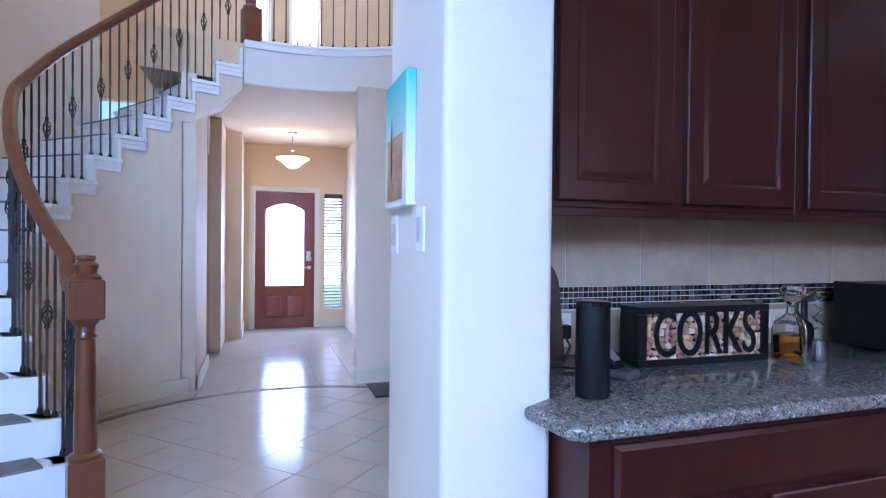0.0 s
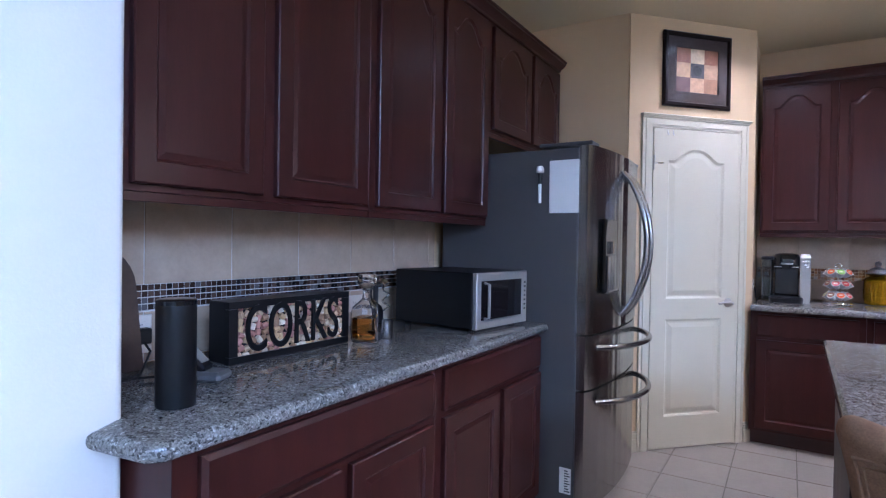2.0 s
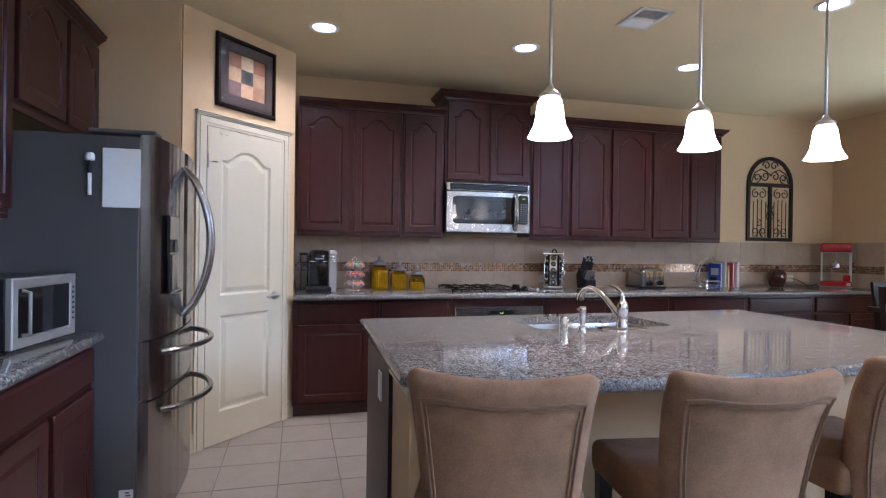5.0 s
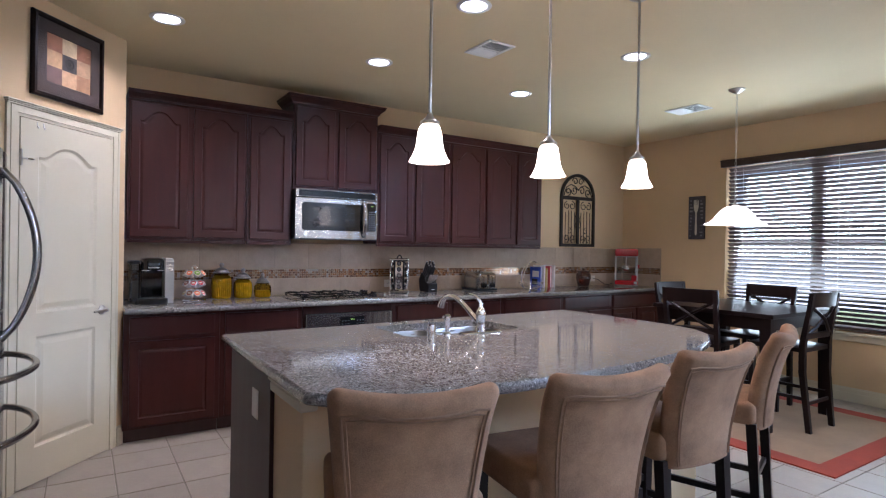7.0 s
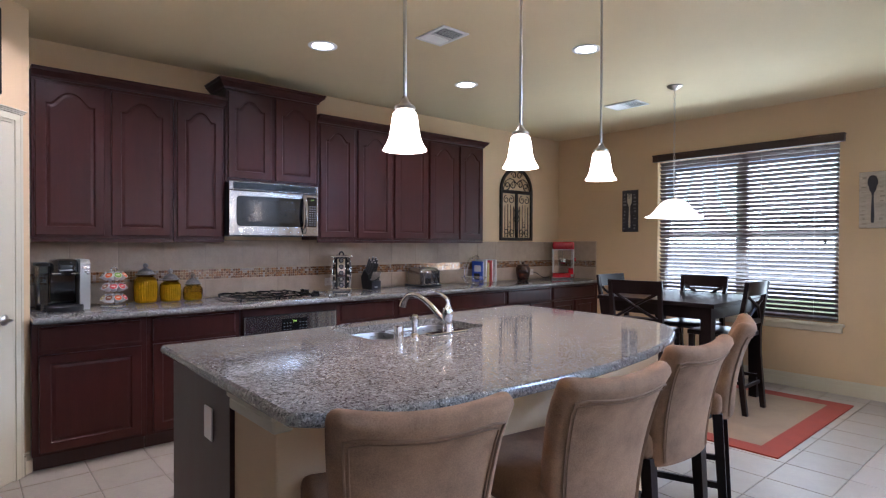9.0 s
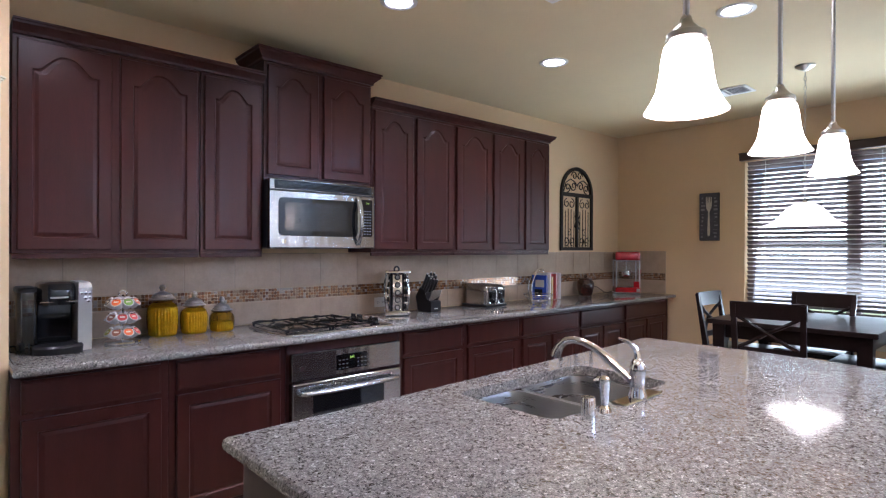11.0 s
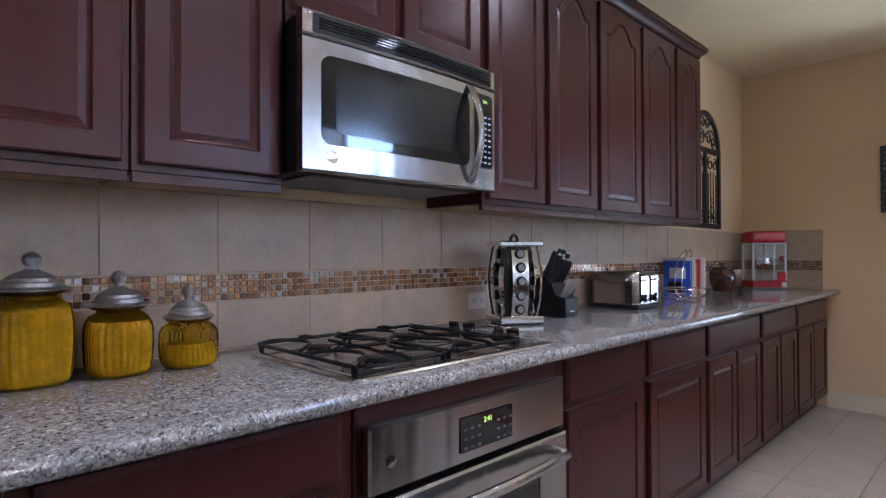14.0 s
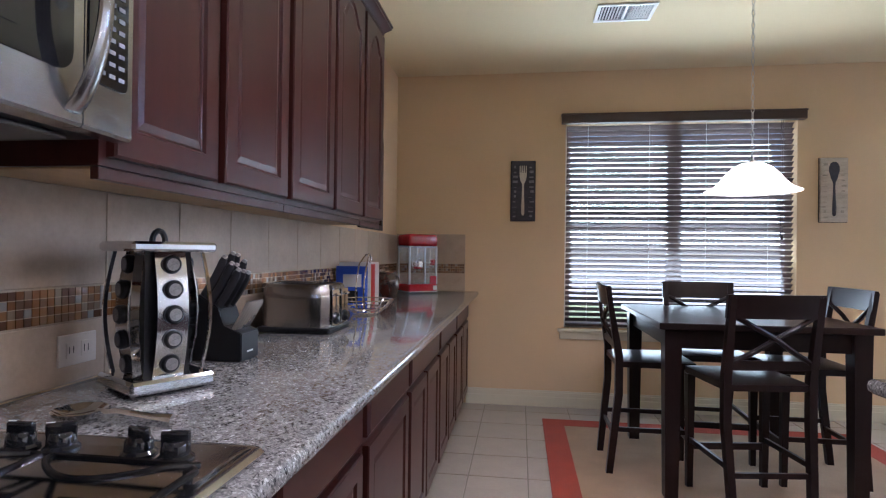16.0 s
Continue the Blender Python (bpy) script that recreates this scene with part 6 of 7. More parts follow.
def canister(x, y, w, h, fill, label):
    c = thing("canister", label, "canister", m=pose(x, y, COUNTER, 0, 0, EAST + 8), group="yellow canisters")
    n = 112

    def wall_loops(shrink):
        loops = []
        for v, f in ((0.0, 0.74), (0.02, 0.83), (0.07, 0.91), (0.20, 0.97), (0.45, 1.0), (0.65, 0.99), (0.76, 0.955), (0.83, 0.89), (0.88, 0.80), (0.92, 0.68), (0.94, 0.60), (1.0, 0.58)):
            loop = ring_box((w / 2 - shrink) * f, (w / 2 - shrink) * f * 0.92, 0.002 + h * v, 3.2, n)
            ripple = 0.042 if 0.05 < v < 0.86 else 0.0
            loops.append([(px * (1 - ripple * (1 - math.cos(math.pi * i / 2))), py * (1 - ripple * (1 - math.cos(math.pi * i / 2))), pz) for i, (px, py, pz) in enumerate(loop)])
        return loops

    bm = bmesh.new()
    skin(bm, wall_loops(0.0), (True, False))
    part("glass_body", bm, AMBER, c, "fluted amber glass body", None, 60.0)
    bm = bmesh.new()
    keep = [[(px, py, pz + 0.004) for px, py, pz in l] for l in wall_loops(0.004) if l[0][2] <= 0.002 + h * fill]
    skin(bm, keep + [[(px * 0.86, py * 0.86, 0.010 + h * fill) for px, py, pz in keep[-1]]])
    part("contents", bm, YELLOW, c, "yellow dry goods inside", None, 60.0)
    bm = bmesh.new()
    r = w * 0.40
    lathe(bm, [(r * 0.80, h - 0.006), (r * 1.02, h - 0.002), (r * 1.06, h + 0.002), (r * 0.90, h + 0.004)], 32, cap=(False, False))
    part("glass_collar", bm, DARKAMBER, c, "dark amber glass collar")
    bm = bmesh.new()
    lathe(bm, [(0.001, h + 0.0045), (r * 1.14, h + 0.0045), (r * 1.17, h + 0.008), (r * 1.10, h + 0.011), (r * 0.94, h + 0.013), (r * 0.92, h + 0.021), (r * 0.84, h + 0.024), (r * 0.80, h + 0.031), (r * 0.58, h + 0.039), (r * 0.34, h + 0.046), (r * 0.20, h + 0.051), (r * 0.20, h + 0.057), (r * 0.29, h + 0.064), (r * 0.31, h + 0.073), (r * 0.22, h + 0.082), (r * 0.10, h + 0.086), (0.001, h + 0.088)], 32)
    part("lid", bm, PEWTER, c, "embossed pewter lid with a knob")


canister(6.525, 1.325, 0.150, 0.200, 0.77, "large amber canister full of yellow dry goods")
canister(6.515, 1.160, 0.137, 0.157, 0.74, "medium amber canister full of yellow dry goods")
canister(6.505, 1.005, 0.128, 0.118, 0.42, "small amber canister half full of yellow packets")

rack = thing("spice_rack", "revolving steel spice rack full of jars", "spice rack", m=pose(6.468, -0.262, COUNTER, 0, 0, -121.5))
part("base", blocks([(-0.093, 0.093, -0.093, 0.093, 0.006, 0.036)], 0.007), CHROME, rack)
part("turntable", blocks([(-0.075, 0.075, -0.075, 0.075, 0.001, 0.0055)]), BLACK, rack)
part("top", blocks([(-0.093, 0.093, -0.093, 0.093, 0.310, 0.332)], 0.006), CHROME, rack)
bm = bmesh.new()
tube(bm, [(0.020 * math.cos(a), 0, 0.332 + 0.026 * math.sin(a)) for a in (math.pi * k / 10 for k in range(11))], 0.0065, 8)
part("carry_loop", bm, BLACK, rack, "small black carrying loop", pose(0, 0, 0, 0, 0, 25))
part("core", blocks([(-0.050, 0.050, -0.050, 0.050, 0.034, 0.310)]), BLACK, rack)
bm = bmesh.new()
lathe(bm, [(0.001, 0), (0.019, 0), (0.021, 0.004), (0.021, 0.022), (0.017, 0.027), (0.001, 0.027)], 16)
cap_mesh = finish(bm, "jar_cap", BLACK)
bm = bmesh.new()
lathe(bm, [(0.001, 0), (0.014, 0), (0.014, 0.0005), (0.001, 0.0006)], 14)
seal_mesh = finish(bm, "cap_print", material("grey_cap_print", (0.16, 0.15, 0.14), 0.5, vary=0.5, scale=300))
bm = bmesh.new()
lathe(bm, [(0.001, -0.03), (0.019, -0.03), (0.019, 0.0), (0.001, 0.0)], 14)
jar_mesh = finish(bm, "jar", islands("spice_colours", [(0.16, 0.10, 0.04), (0.10, 0.12, 0.04), (0.22, 0.07, 0.02), (0.25, 0.20, 0.12), (0.06, 0.05, 0.03)], 0.15, 0.6))
for side_a in (0, 90, 180, 270):
    bm = bmesh.new()
    n = 12
    loops = []
    for k in range(n + 1):
        v = k / n
        y = -0.056 - 0.022 * math.sin(math.pi * v)
        z = 0.034 + 0.276 * v
        loops.append([(-0.034, y, z), (0.034, y, z), (0.034, y + 0.003, z), (-0.034, y + 0.003, z)])
    skin(bm, loops)
    part("steel_band", bm, PANSTEEL, rack, "", pose(0, 0, 0, 0, 0, side_a))
    bm = bmesh.new()
    loops = []
    for k in range(n + 1):
        v = k / n
        y = -0.098 - 0.020 * math.sin(math.pi * v)
        loops.append([(-0.009, y, 0.034 + 0.276 * v), (0.009, y, 0.034 + 0.276 * v), (0.009, y + 0.003, 0.034 + 0.276 * v), (-0.009, y + 0.003, 0.034 + 0.276 * v)])
    skin(bm, loops)
    part("corner_strip", bm, CHROME, rack, "bright bowed steel strip", pose(0, 0, 0, 0, 0, side_a + 45))
    for k in range(5):
        z = 0.062 + 0.055 * k
        out = 0.040 + 0.022 * math.sin(math.pi * (z - 0.034) / 0.276)
        m = pose(0, 0, 0, 0, 0, side_a) @ pose(0, -out, z, 90)
        jar = new("jar", jar_mesh)
        jar.parent, jar.matrix_basis = rack, m
        cap = new("jar_cap", cap_mesh)
        cap.parent = jar
        seal = new("cap_print", seal_mesh)
        seal.parent, seal.location = jar, (0, 0, 0.0275)
rest_sp = thing("spoon_rest", "steel spoon rest lying beside the cooktop", "spoon", m=pose(6.445, -0.012, COUNTER + 0.004, 0, 0, 178))
bm = bmesh.new()
lathe(bm, [(0.001, 0.001), (0.034, 0.003), (0.048, 0.015), (0.046, 0.016), (0.032, 0.006), (0.001, 0.004)], 24)
part("bowl", bm, CHROME, rest_sp)
bm = bmesh.new()
tube(bm, [(0.035, 0, 0.010), (0.08, 0, 0.014), (0.15, 0, 0.008), (0.19, 0, 0.006)], [0.008, 0.007, 0.008, 0.013], 10)
part("handle", bm, CHROME, rest_sp)

GRIP = material("satin_black_grip", (0.022, 0.022, 0.024), 0.3, vary=0.2, bump=0.01)
block = thing("knife_block", "black knife block full of steel-handled knives", "knife block", m=pose(6.605, -0.607, COUNTER, 0, 0, 180))
# local x runs from the block's back to its front
bm = bmesh.new()
prof = [(0.025, 0.002), (0.188, 0.002), (0.188, 0.082), (0.132, 0.100), (0.118, 0.150), (0.055, 0.190), (0.0, 0.118)]
skin(bm, [[(u, y, z) for u, z in prof] for y in (-0.052, 0.052)])
bmesh.ops.bevel(bm, geom=list(bm.edges), offset=0.003, segments=2, affect="EDGES")
part("body", bm, BLACK, block)
part("maker_mark", blocks([(0.1882, 0.1886, -0.018, 0.018, 0.024, 0.029)]), CUPMARK, block)
lean = Vector((0.50, 0, 0.866))
for i in range(3):
    for j in range(3):
        root = Vector((0.062 + 0.023 * j, -0.034 + 0.034 * i, 0.184 - 0.0145 * j))
        reach = 0.130 - 0.010 * j + 0.006 * ((i * 2 + j) % 3)
        bm = bmesh.new()
        loops = []
        for k in range(9):
            v = k / 8
            c = root - lean * 0.012 + lean * (reach + 0.012) * v + Vector((0.004 * math.sin(math.pi * v), 0, 0))
            wide, thin = 0.0115 + 0.002 * v, 0.0075
            if k == 8:
                wide, thin = 0.008, 0.005
            loops.append([c + Vector((0.866, 0, -0.5)) * wide * math.cos(a) + Vector((0, 1, 0)) * thin * math.sin(a) for a in (2 * math.pi * q / 10 for q in range(10))])
        skin(bm, loops)
        handle = part("knife_handle", bm, GRIP, block)
        bm = bmesh.new()
        tip = root + lean * (reach - 0.004)
        tube(bm, [tip, tip + lean * 0.008], [0.009, 0.006], 8)
        part("end_cap", bm, NICKEL, handle, "steel end cap")
for i in range(6):
    bm = bmesh.new()
    root = Vector((0.158, -0.040 + 0.016 * i, 0.090))
    tube(bm, [root, root + lean * 0.04, root + lean * 0.085, root + lean * 0.092], [0.0062, 0.0066, 0.0072, 0.004], 8)
    part("steak_knife_handle", bm, NICKEL, block, "brushed steel handle")

toaster = thing("toaster", "brushed steel four-slice toaster with two dials", "toaster", m=pose(6.36, -1.235, COUNTER, 0, 0, EAST))
bm = bmesh.new()
skin(bm, [[(x, y + 0.14, z) for x, y, z in ring_box(s * 0.125, s2 * 0.14, z0, 6)] for z0, s, s2 in ((0.022, 1.0, 1.0), (0.13, 1.0, 1.0), (0.170, 0.97, 0.98), (0.185, 0.88, 0.93), (0.188, 0.80, 0.88))])
part("shell", bm, STEEL, toaster)
part("base", blocks([(-0.13, 0.13, -0.005, 0.285, 0.003, 0.024)], 0.006), BLACK, toaster)
for x in (-0.055, 0.055):
    for s in (-0.018, 0.018):
        part("slot", blocks([(x + s - 0.008, x + s + 0.008, 0.03, 0.26, 0.1885, 0.1895)]), BLACK, toaster, "dark toasting slot")
    panel = part("control_panel", blocks([(x - 0.042, x + 0.042, -0.006, -0.001, 0.030, 0.168)], 0.004), CHROME, toaster, "polished chrome front")
    part("slide_slot", blocks([(x - 0.002, x + 0.002, -0.0075, -0.0062, 0.085, 0.155)]), BLACK, panel)
    part("lever", blocks([(x - 0.016, x + 0.016, -0.022, -0.0078, 0.142, 0.152)], 0.004), CHROME, panel)
    bm = bmesh.new()
    lathe(bm, [(0.001, 0), (0.024, 0), (0.024, 0.004), (0.020, 0.005), (0.018, 0.016), (0.001, 0.017)], 20)
    part("dial", bm, BLACKGLOSS, panel, "black dial", pose(x, -0.0065, 0.056, 90))

basket = thing("wire_fruit_basket", "chrome wire fruit basket with a banana hook", "fruit basket", m=pose(6.43, -1.885, COUNTER, 0, 0, EAST))
bm = bmesh.new()
for r, z in ((0.07, 0.005), (0.108, 0.032), (0.138, 0.070)):
    tube(bm, [(r * math.cos(a), r * math.sin(a), z) for a in (2 * math.pi * k / 28 for k in range(29))], 0.0034, 6)
for k in range(14):
    a = 2 * math.pi * k / 14
    tube(bm, [(r * math.cos(a), r * math.sin(a), z) for r, z in ((0.07, 0.005), (0.108, 0.032), (0.138, 0.070))], 0.0022, 5)
part("bowl", bm, CHROME, basket)
bm = bmesh.new()
for s in (-0.02, 0.02):
    tube(bm, [(-0.10 + s * 0.2, s, 0.03), (-0.125, s, 0.10), (-0.115, s, 0.18), (-0.07, s, 0.255), (0.0, s * 0.4, 0.30), (0.05, 0, 0.305), (0.075, 0, 0.285), (0.07, 0, 0.265), (0.055, 0, 0.262)], 0.0042, 6)
part("hook_arm", bm, CHROME, basket)
BOOKS = ((0.020, 0.235, 0.175, (0.02, 0.07, 0.42), "blue"), (0.020, 0.255, 0.18, (0.62, 0.60, 0.56), "white"), (0.016, 0.22, 0.17, (0.55, 0.42, 0.05), "yellow"), (0.022, 0.245, 0.18, (0.50, 0.06, 0.05), "red"), (0.018, 0.255, 0.19, (0.68, 0.66, 0.62), "cream"))
y = -2.08
for k, (t, h, d, c, word) in enumerate(BOOKS):
    bk = thing("cookbook", "%s cookbook standing upright on the worktop" % word, "book", m=pose(6.66, y, COUNTER, 0, 0, 0), group="cookbooks")
    bm = blocks([(-d, 0, -t, -t + 0.002, 0.001, h), (-d, 0, -0.002, 0, 0.001, h), (-0.002, 0, -t + 0.002, -0.002, 0.001, h)])
    part("cover", bm, material(word + "_cover", c, 0.4, vary=0.12, scale=14, fine=60), bk)
    part("pages", blocks([(-d + 0.004, -0.003, -t + 0.0025, -0.0025, 0.004, h - 0.004)]), CUPWHITE, bk)
    if k == 0:
        part("title_panel", blocks([(-d + 0.03, -0.04, 0.0002, 0.0012, 0.12, 0.19)]), CUPWHITE, bk)
        part("title_shape", blocks([(-d + 0.05, -0.03, 0.0002, 0.0012, 0.03, 0.10)], 0.0004), BLACK, bk)
    y -= t + 0.028

jar = thing("cookie_jar", "brown glazed pottery jar with a lid", "jar", m=pose(6.555, -2.84, COUNTER))
bm = bmesh.new()
lathe(bm, [(0.001, 0.001), (0.062, 0.001), (0.070, 0.02), (0.086, 0.08), (0.090, 0.115), (0.084, 0.145), (0.068, 0.162), (0.066, 0.17), (0.072, 0.174)], 28)
part("pot", bm, BROWNGLAZE, jar)
bm = bmesh.new()
lathe(bm, [(0.001, 0.174), (0.074, 0.174), (0.074, 0.180), (0.05, 0.190), (0.016, 0.194), (0.014, 0.204), (0.020, 0.212), (0.001, 0.218)], 24)
part("lid", bm, BROWNGLAZE, jar)

pop = thing("popcorn_machine", "red tabletop popcorn machine with clear sides", "popcorn machine", m=pose(6.465, -3.51, COUNTER, 0, 0, -138))
part("base", blocks([(-0.135, 0.135, -0.095, 0.095, 0.002, 0.065)], 0.010), RED, pop)
part("base_line", blocks([(-0.137, 0.137, -0.097, 0.097, 0.002, 0.010)], 0.002), SILVER, pop)
bm = bmesh.new()
box(bm, -0.137, 0.137, -0.097, 0.097, 0.365, 0.462, 0.024, 4)
part("roof", bm, RED, pop)
part("roof_line", blocks([(-0.133, 0.133, -0.093, 0.093, 0.357, 0.366)], 0.002), SILVER, pop)
part("badge_panel", blocks([(0.1352, 0.137, -0.07, 0.07, 0.375, 0.44)]), CUPWHITE, pop)
part("price_label", blocks([(0.09, 0.125, -0.0972, -0.0955, 0.018, 0.052)]), CUPWHITE, pop)
for x in (-0.125, 0.125):
    for y in (-0.085, 0.085):
        part("post", blocks([(x - 0.007, x + 0.007, y - 0.007, y + 0.007, 0.065, 0.358)], 0.002), CUPWHITE, pop)
for b in ((-0.118, 0.118, -0.087, -0.084), (-0.118, 0.118, 0.084, 0.087), (-0.127, -0.124, -0.078, 0.078), (0.124, 0.127, -0.078, 0.078)):
    p_ = part("side_pane", blocks([(*b, 0.066, 0.356)]), CLEAR, pop)
    p_.visible_shadow = False
bm = bmesh.new()
lathe(bm, [(0.001, 0.185), (0.040, 0.185), (0.052, 0.20), (0.052, 0.245), (0.046, 0.25), (0.001, 0.25)], 22)
tube(bm, [(0, 0, 0.25), (0, 0, 0.357)], 0.006, 8)
tube(bm, [(0.052, 0, 0.23), (0.122, 0, 0.235)], 0.004, 6)
part("kettle", bm, CHROME, pop)
part("crank_knob", blocks([(0.129, 0.160, -0.018, 0.018, 0.215, 0.262)], 0.006), RED, pop)
part("switch_box", blocks([(0.06, 0.123, -0.092, -0.089, 0.066, 0.13)], 0.001), RED, pop)
bm = bmesh.new()
tube(bm, [(6.665, -3.14, 1.005), (6.63, -3.18, 0.995), (6.60, -3.22, 0.96), (6.60, -3.27, 0.935), (6.585, -3.33, 0.931), (6.57, -3.38, 0.945)], 0.004, 6)
solid("appliance_cord", bm, BLACK, "black cord from the outlet to the popcorn machine", "cord")


ALMOND = material("almond_plastic", (0.62, 0.56, 0.49), 0.4, vary=0.05, bump=0.01)


def outlet(m, label="almond double outlet plate on the tiles"):
    o = thing("wall_outlet", label, "outlet", m=m, group="outlet plates")
    part("plate", blocks([(-0.057, 0.057, -0.006, 0, -0.036, 0.036)], 0.002), ALMOND, o)
    for x in (-0.022, 0.022):
        sock = part("socket", blocks([(x - 0.015, x + 0.015, -0.0078, -0.0062, -0.018, 0.018)], 0.001), ALMOND, o)
        part("slot", blocks([(x - 0.007, x - 0.005, -0.0084, -0.0079, -0.008, 0.008), (x + 0.005, x + 0.007, -0.0084, -0.0079, -0.008, 0.008)]), BLACK, sock)
    return o


outlet(pose(BACK - 0.0125, -0.265, 1.005, 0, 0, EAST))
outlet(pose(BACK - 0.0125, -3.12, 1.005, 0, 0, EAST))
outlet(pose(6.30, 2.034, 1.04, 0, 0, 0), "white outlet plate on the pantry return wall")
outlet(pose(2.83, DESKWALL - 0.0125, 1.01, 0, 90, 0))
outlet(pose(3.80, DESKWALL - 0.0125, 1.02, 0, 0, 0))
m = Matrix.Translation(on_stair(140, 1.752, 0.38)) @ pose(0, 0, 0, 0, 90, 140 - 90)
outlet(m, "white outlet plate low on the stair wall")

# ---- desk things ----
speaker = thing("smart_speaker", "matt black cylindrical smart speaker on the desk", "speaker", m=pose(2.645, 2.965, COUNTER))
bm = bmesh.new()
lathe(bm, [(0.001, 0.001), (0.041, 0.001), (0.042, 0.004), (0.042, 0.224)], 36, cap=(True, True))
part("body", bm, BLACK, speaker)
bm = bmesh.new()
lathe(bm, [(0.042, 0.224), (0.042, 0.234), (0.038, 0.236), (0.001, 0.236)], 36, cap=(False, True))
part("light_ring", bm, BLACKGLOSS, speaker)
board = solid("serving_board", (lambda b: (skin(b, [[(x, y, z) for x, z in [(-0.12, 0.0), (0.12, 0.0)] + [(0.12 * math.cos(math.pi * k / 14), 0.235 + 0.12 * math.sin(math.pi * k / 14)) for k in range(15)]] for y in (-0.012, 0.012)]), bmesh.ops.bevel(b, geom=[e for e in b.edges if len(e.link_faces) == 2 and e.calc_face_angle(0) > 1.2], offset=0.005, segments=2, affect="EDGES"), b)[-1])(bmesh.new()), material("dark_carved_wood", (0.03, 0.014, 0.010), 0.4, vary=0.5, scale=18, fine=80, bump=0.15), "dark carved wooden serving board leaning on the wall", "serving board", m=pose(2.665, 3.345, COUNTER + 0.003, -10, 0, 0))

sign = thing("cork_sign", "black box sign cut with the word CORKS, corks inside", "sign", m=pose(2.955, 3.205, COUNTER, 0, 0, -1))
part("box", blocks([(0, 0.505, 0.008, 0.085, 0.001, 0.185)], 0.003), BLACK, sign)
bm = bmesh.new()
rng = random.Random(9)
for i in range(21):
    for j in range(8):
        x, z = 0.024 + 0.0225 * i + rng.uniform(-0.004, 0.004), 0.022 + 0.0205 * j + rng.uniform(-0.003, 0.003)
        a = rng.uniform(0, 3.14)
        d = Vector((math.cos(a), 0, math.sin(a))) * 0.010
        tube(bm, [(x - d.x, 0.002, z - d.z), (x + d.x, 0.002, z + d.z)], 0.0095, 7)
corks = part("cork_fill", bm, islands("wine_corks", [(0.42, 0.27, 0.15), (0.52, 0.38, 0.24), (0.30, 0.17, 0.09), (0.48, 0.30, 0.14), (0.36, 0.16, 0.12), (0.56, 0.46, 0.33)], 0.8, 0.0), sign, "wine corks behind the cut-out")
corks["kind"] = "stuff"
bm = bmesh.new()
for b in ((0, 0.505, 0.0, 0.022), (0, 0.505, 0.163, 0.185), (0, 0.030, 0.022, 0.163), (0.475, 0.505, 0.022, 0.163)):
    box(bm, b[0], b[1], -0.012, 0.010, b[2] + 0.001, b[3])
part("rim", bm, BLACK, sign)
bm = text_mesh("CORKS", 0.143, 0.004)
for v in bm.verts:
    v.co.x *= 0.86
    v.co.y *= 1.42
part("lettering", bm, BLACK, sign, "tall black letters reading CORKS", pose(0.2525, -0.012, 0.092, 90))

dec = thing("decanter", "cut-glass decanter half full of amber spirit", "decanter", m=pose(3.505, 3.135, COUNTER, 0, 0, 20))
bm = bmesh.new()
prof = [(0.044, 0.002), (0.051, 0.008), (0.053, 0.05), (0.053, 0.105), (0.048, 0.128), (0.032, 0.146), (0.019, 0.158), (0.016, 0.175), (0.017, 0.190), (0.024, 0.196)]
skin(bm, [ring_box(r, r, z, 5 if z < 0.13 else 2.4, 24) for r, z in prof], (True, False))
part("bottle", bm, glass("thin_decanter_glass", (0.97, 0.98, 1.0), 0.0, 1.22), dec)
bm = bmesh.new()
skin(bm, [ring_box(r, r, z, 5, 24) for r, z in ((0.040, 0.012), (0.047, 0.016), (0.049, 0.05), (0.049, 0.090))])
part("spirit", bm, glass("amber_spirit", (0.92, 0.42, 0.07), 0.0, 1.12), dec, "amber spirit")
bm = bmesh.new()
skin(bm, [ring_box(r, r, z, 4, 20) for r, z in ((0.013, 0.18), (0.014, 0.198), (0.024, 0.203), (0.033, 0.214), (0.033, 0.238), (0.027, 0.246))])
part("stopper", bm, CLEAR, dec)
cup = solid("jigger", (lambda b: (lathe(b, [(0.001, 0.001), (0.024, 0.001), (0.025, 0.004), (0.027, 0.070), (0.025, 0.070), (0.023, 0.006), (0.001, 0.005)], 24), b)[-1])(bmesh.new()), STEEL, "small steel jigger beside the decanter", "jigger", m=pose(3.60, 3.12, COUNTER))
opener = thing("bottle_opener", "black lever corkscrew on a stand", "corkscrew", m=pose(3.66, 3.20, COUNTER))
bm = bmesh.new()
box(bm, -0.03, 0.03, -0.04, 0.04, 0.001, 0.012, 0.004)
tube(bm, [(0, 0.02, 0.012), (0, 0.02, 0.23)], 0.011, 10)
part("stand", bm, BLACK, opener)
bm = bmesh.new()
tube(bm, [(0, 0.015, 0.20), (0, -0.02, 0.215), (0, -0.035, 0.20)], 0.012, 8)
tube(bm, [(0.018 * math.cos(k * 1.1), -0.03 + 0.010 * math.sin(k * 1.1), 0.20 - 0.008 * k) for k in range(14)], 0.004, 5)
part("screw", bm, CHROME, opener)

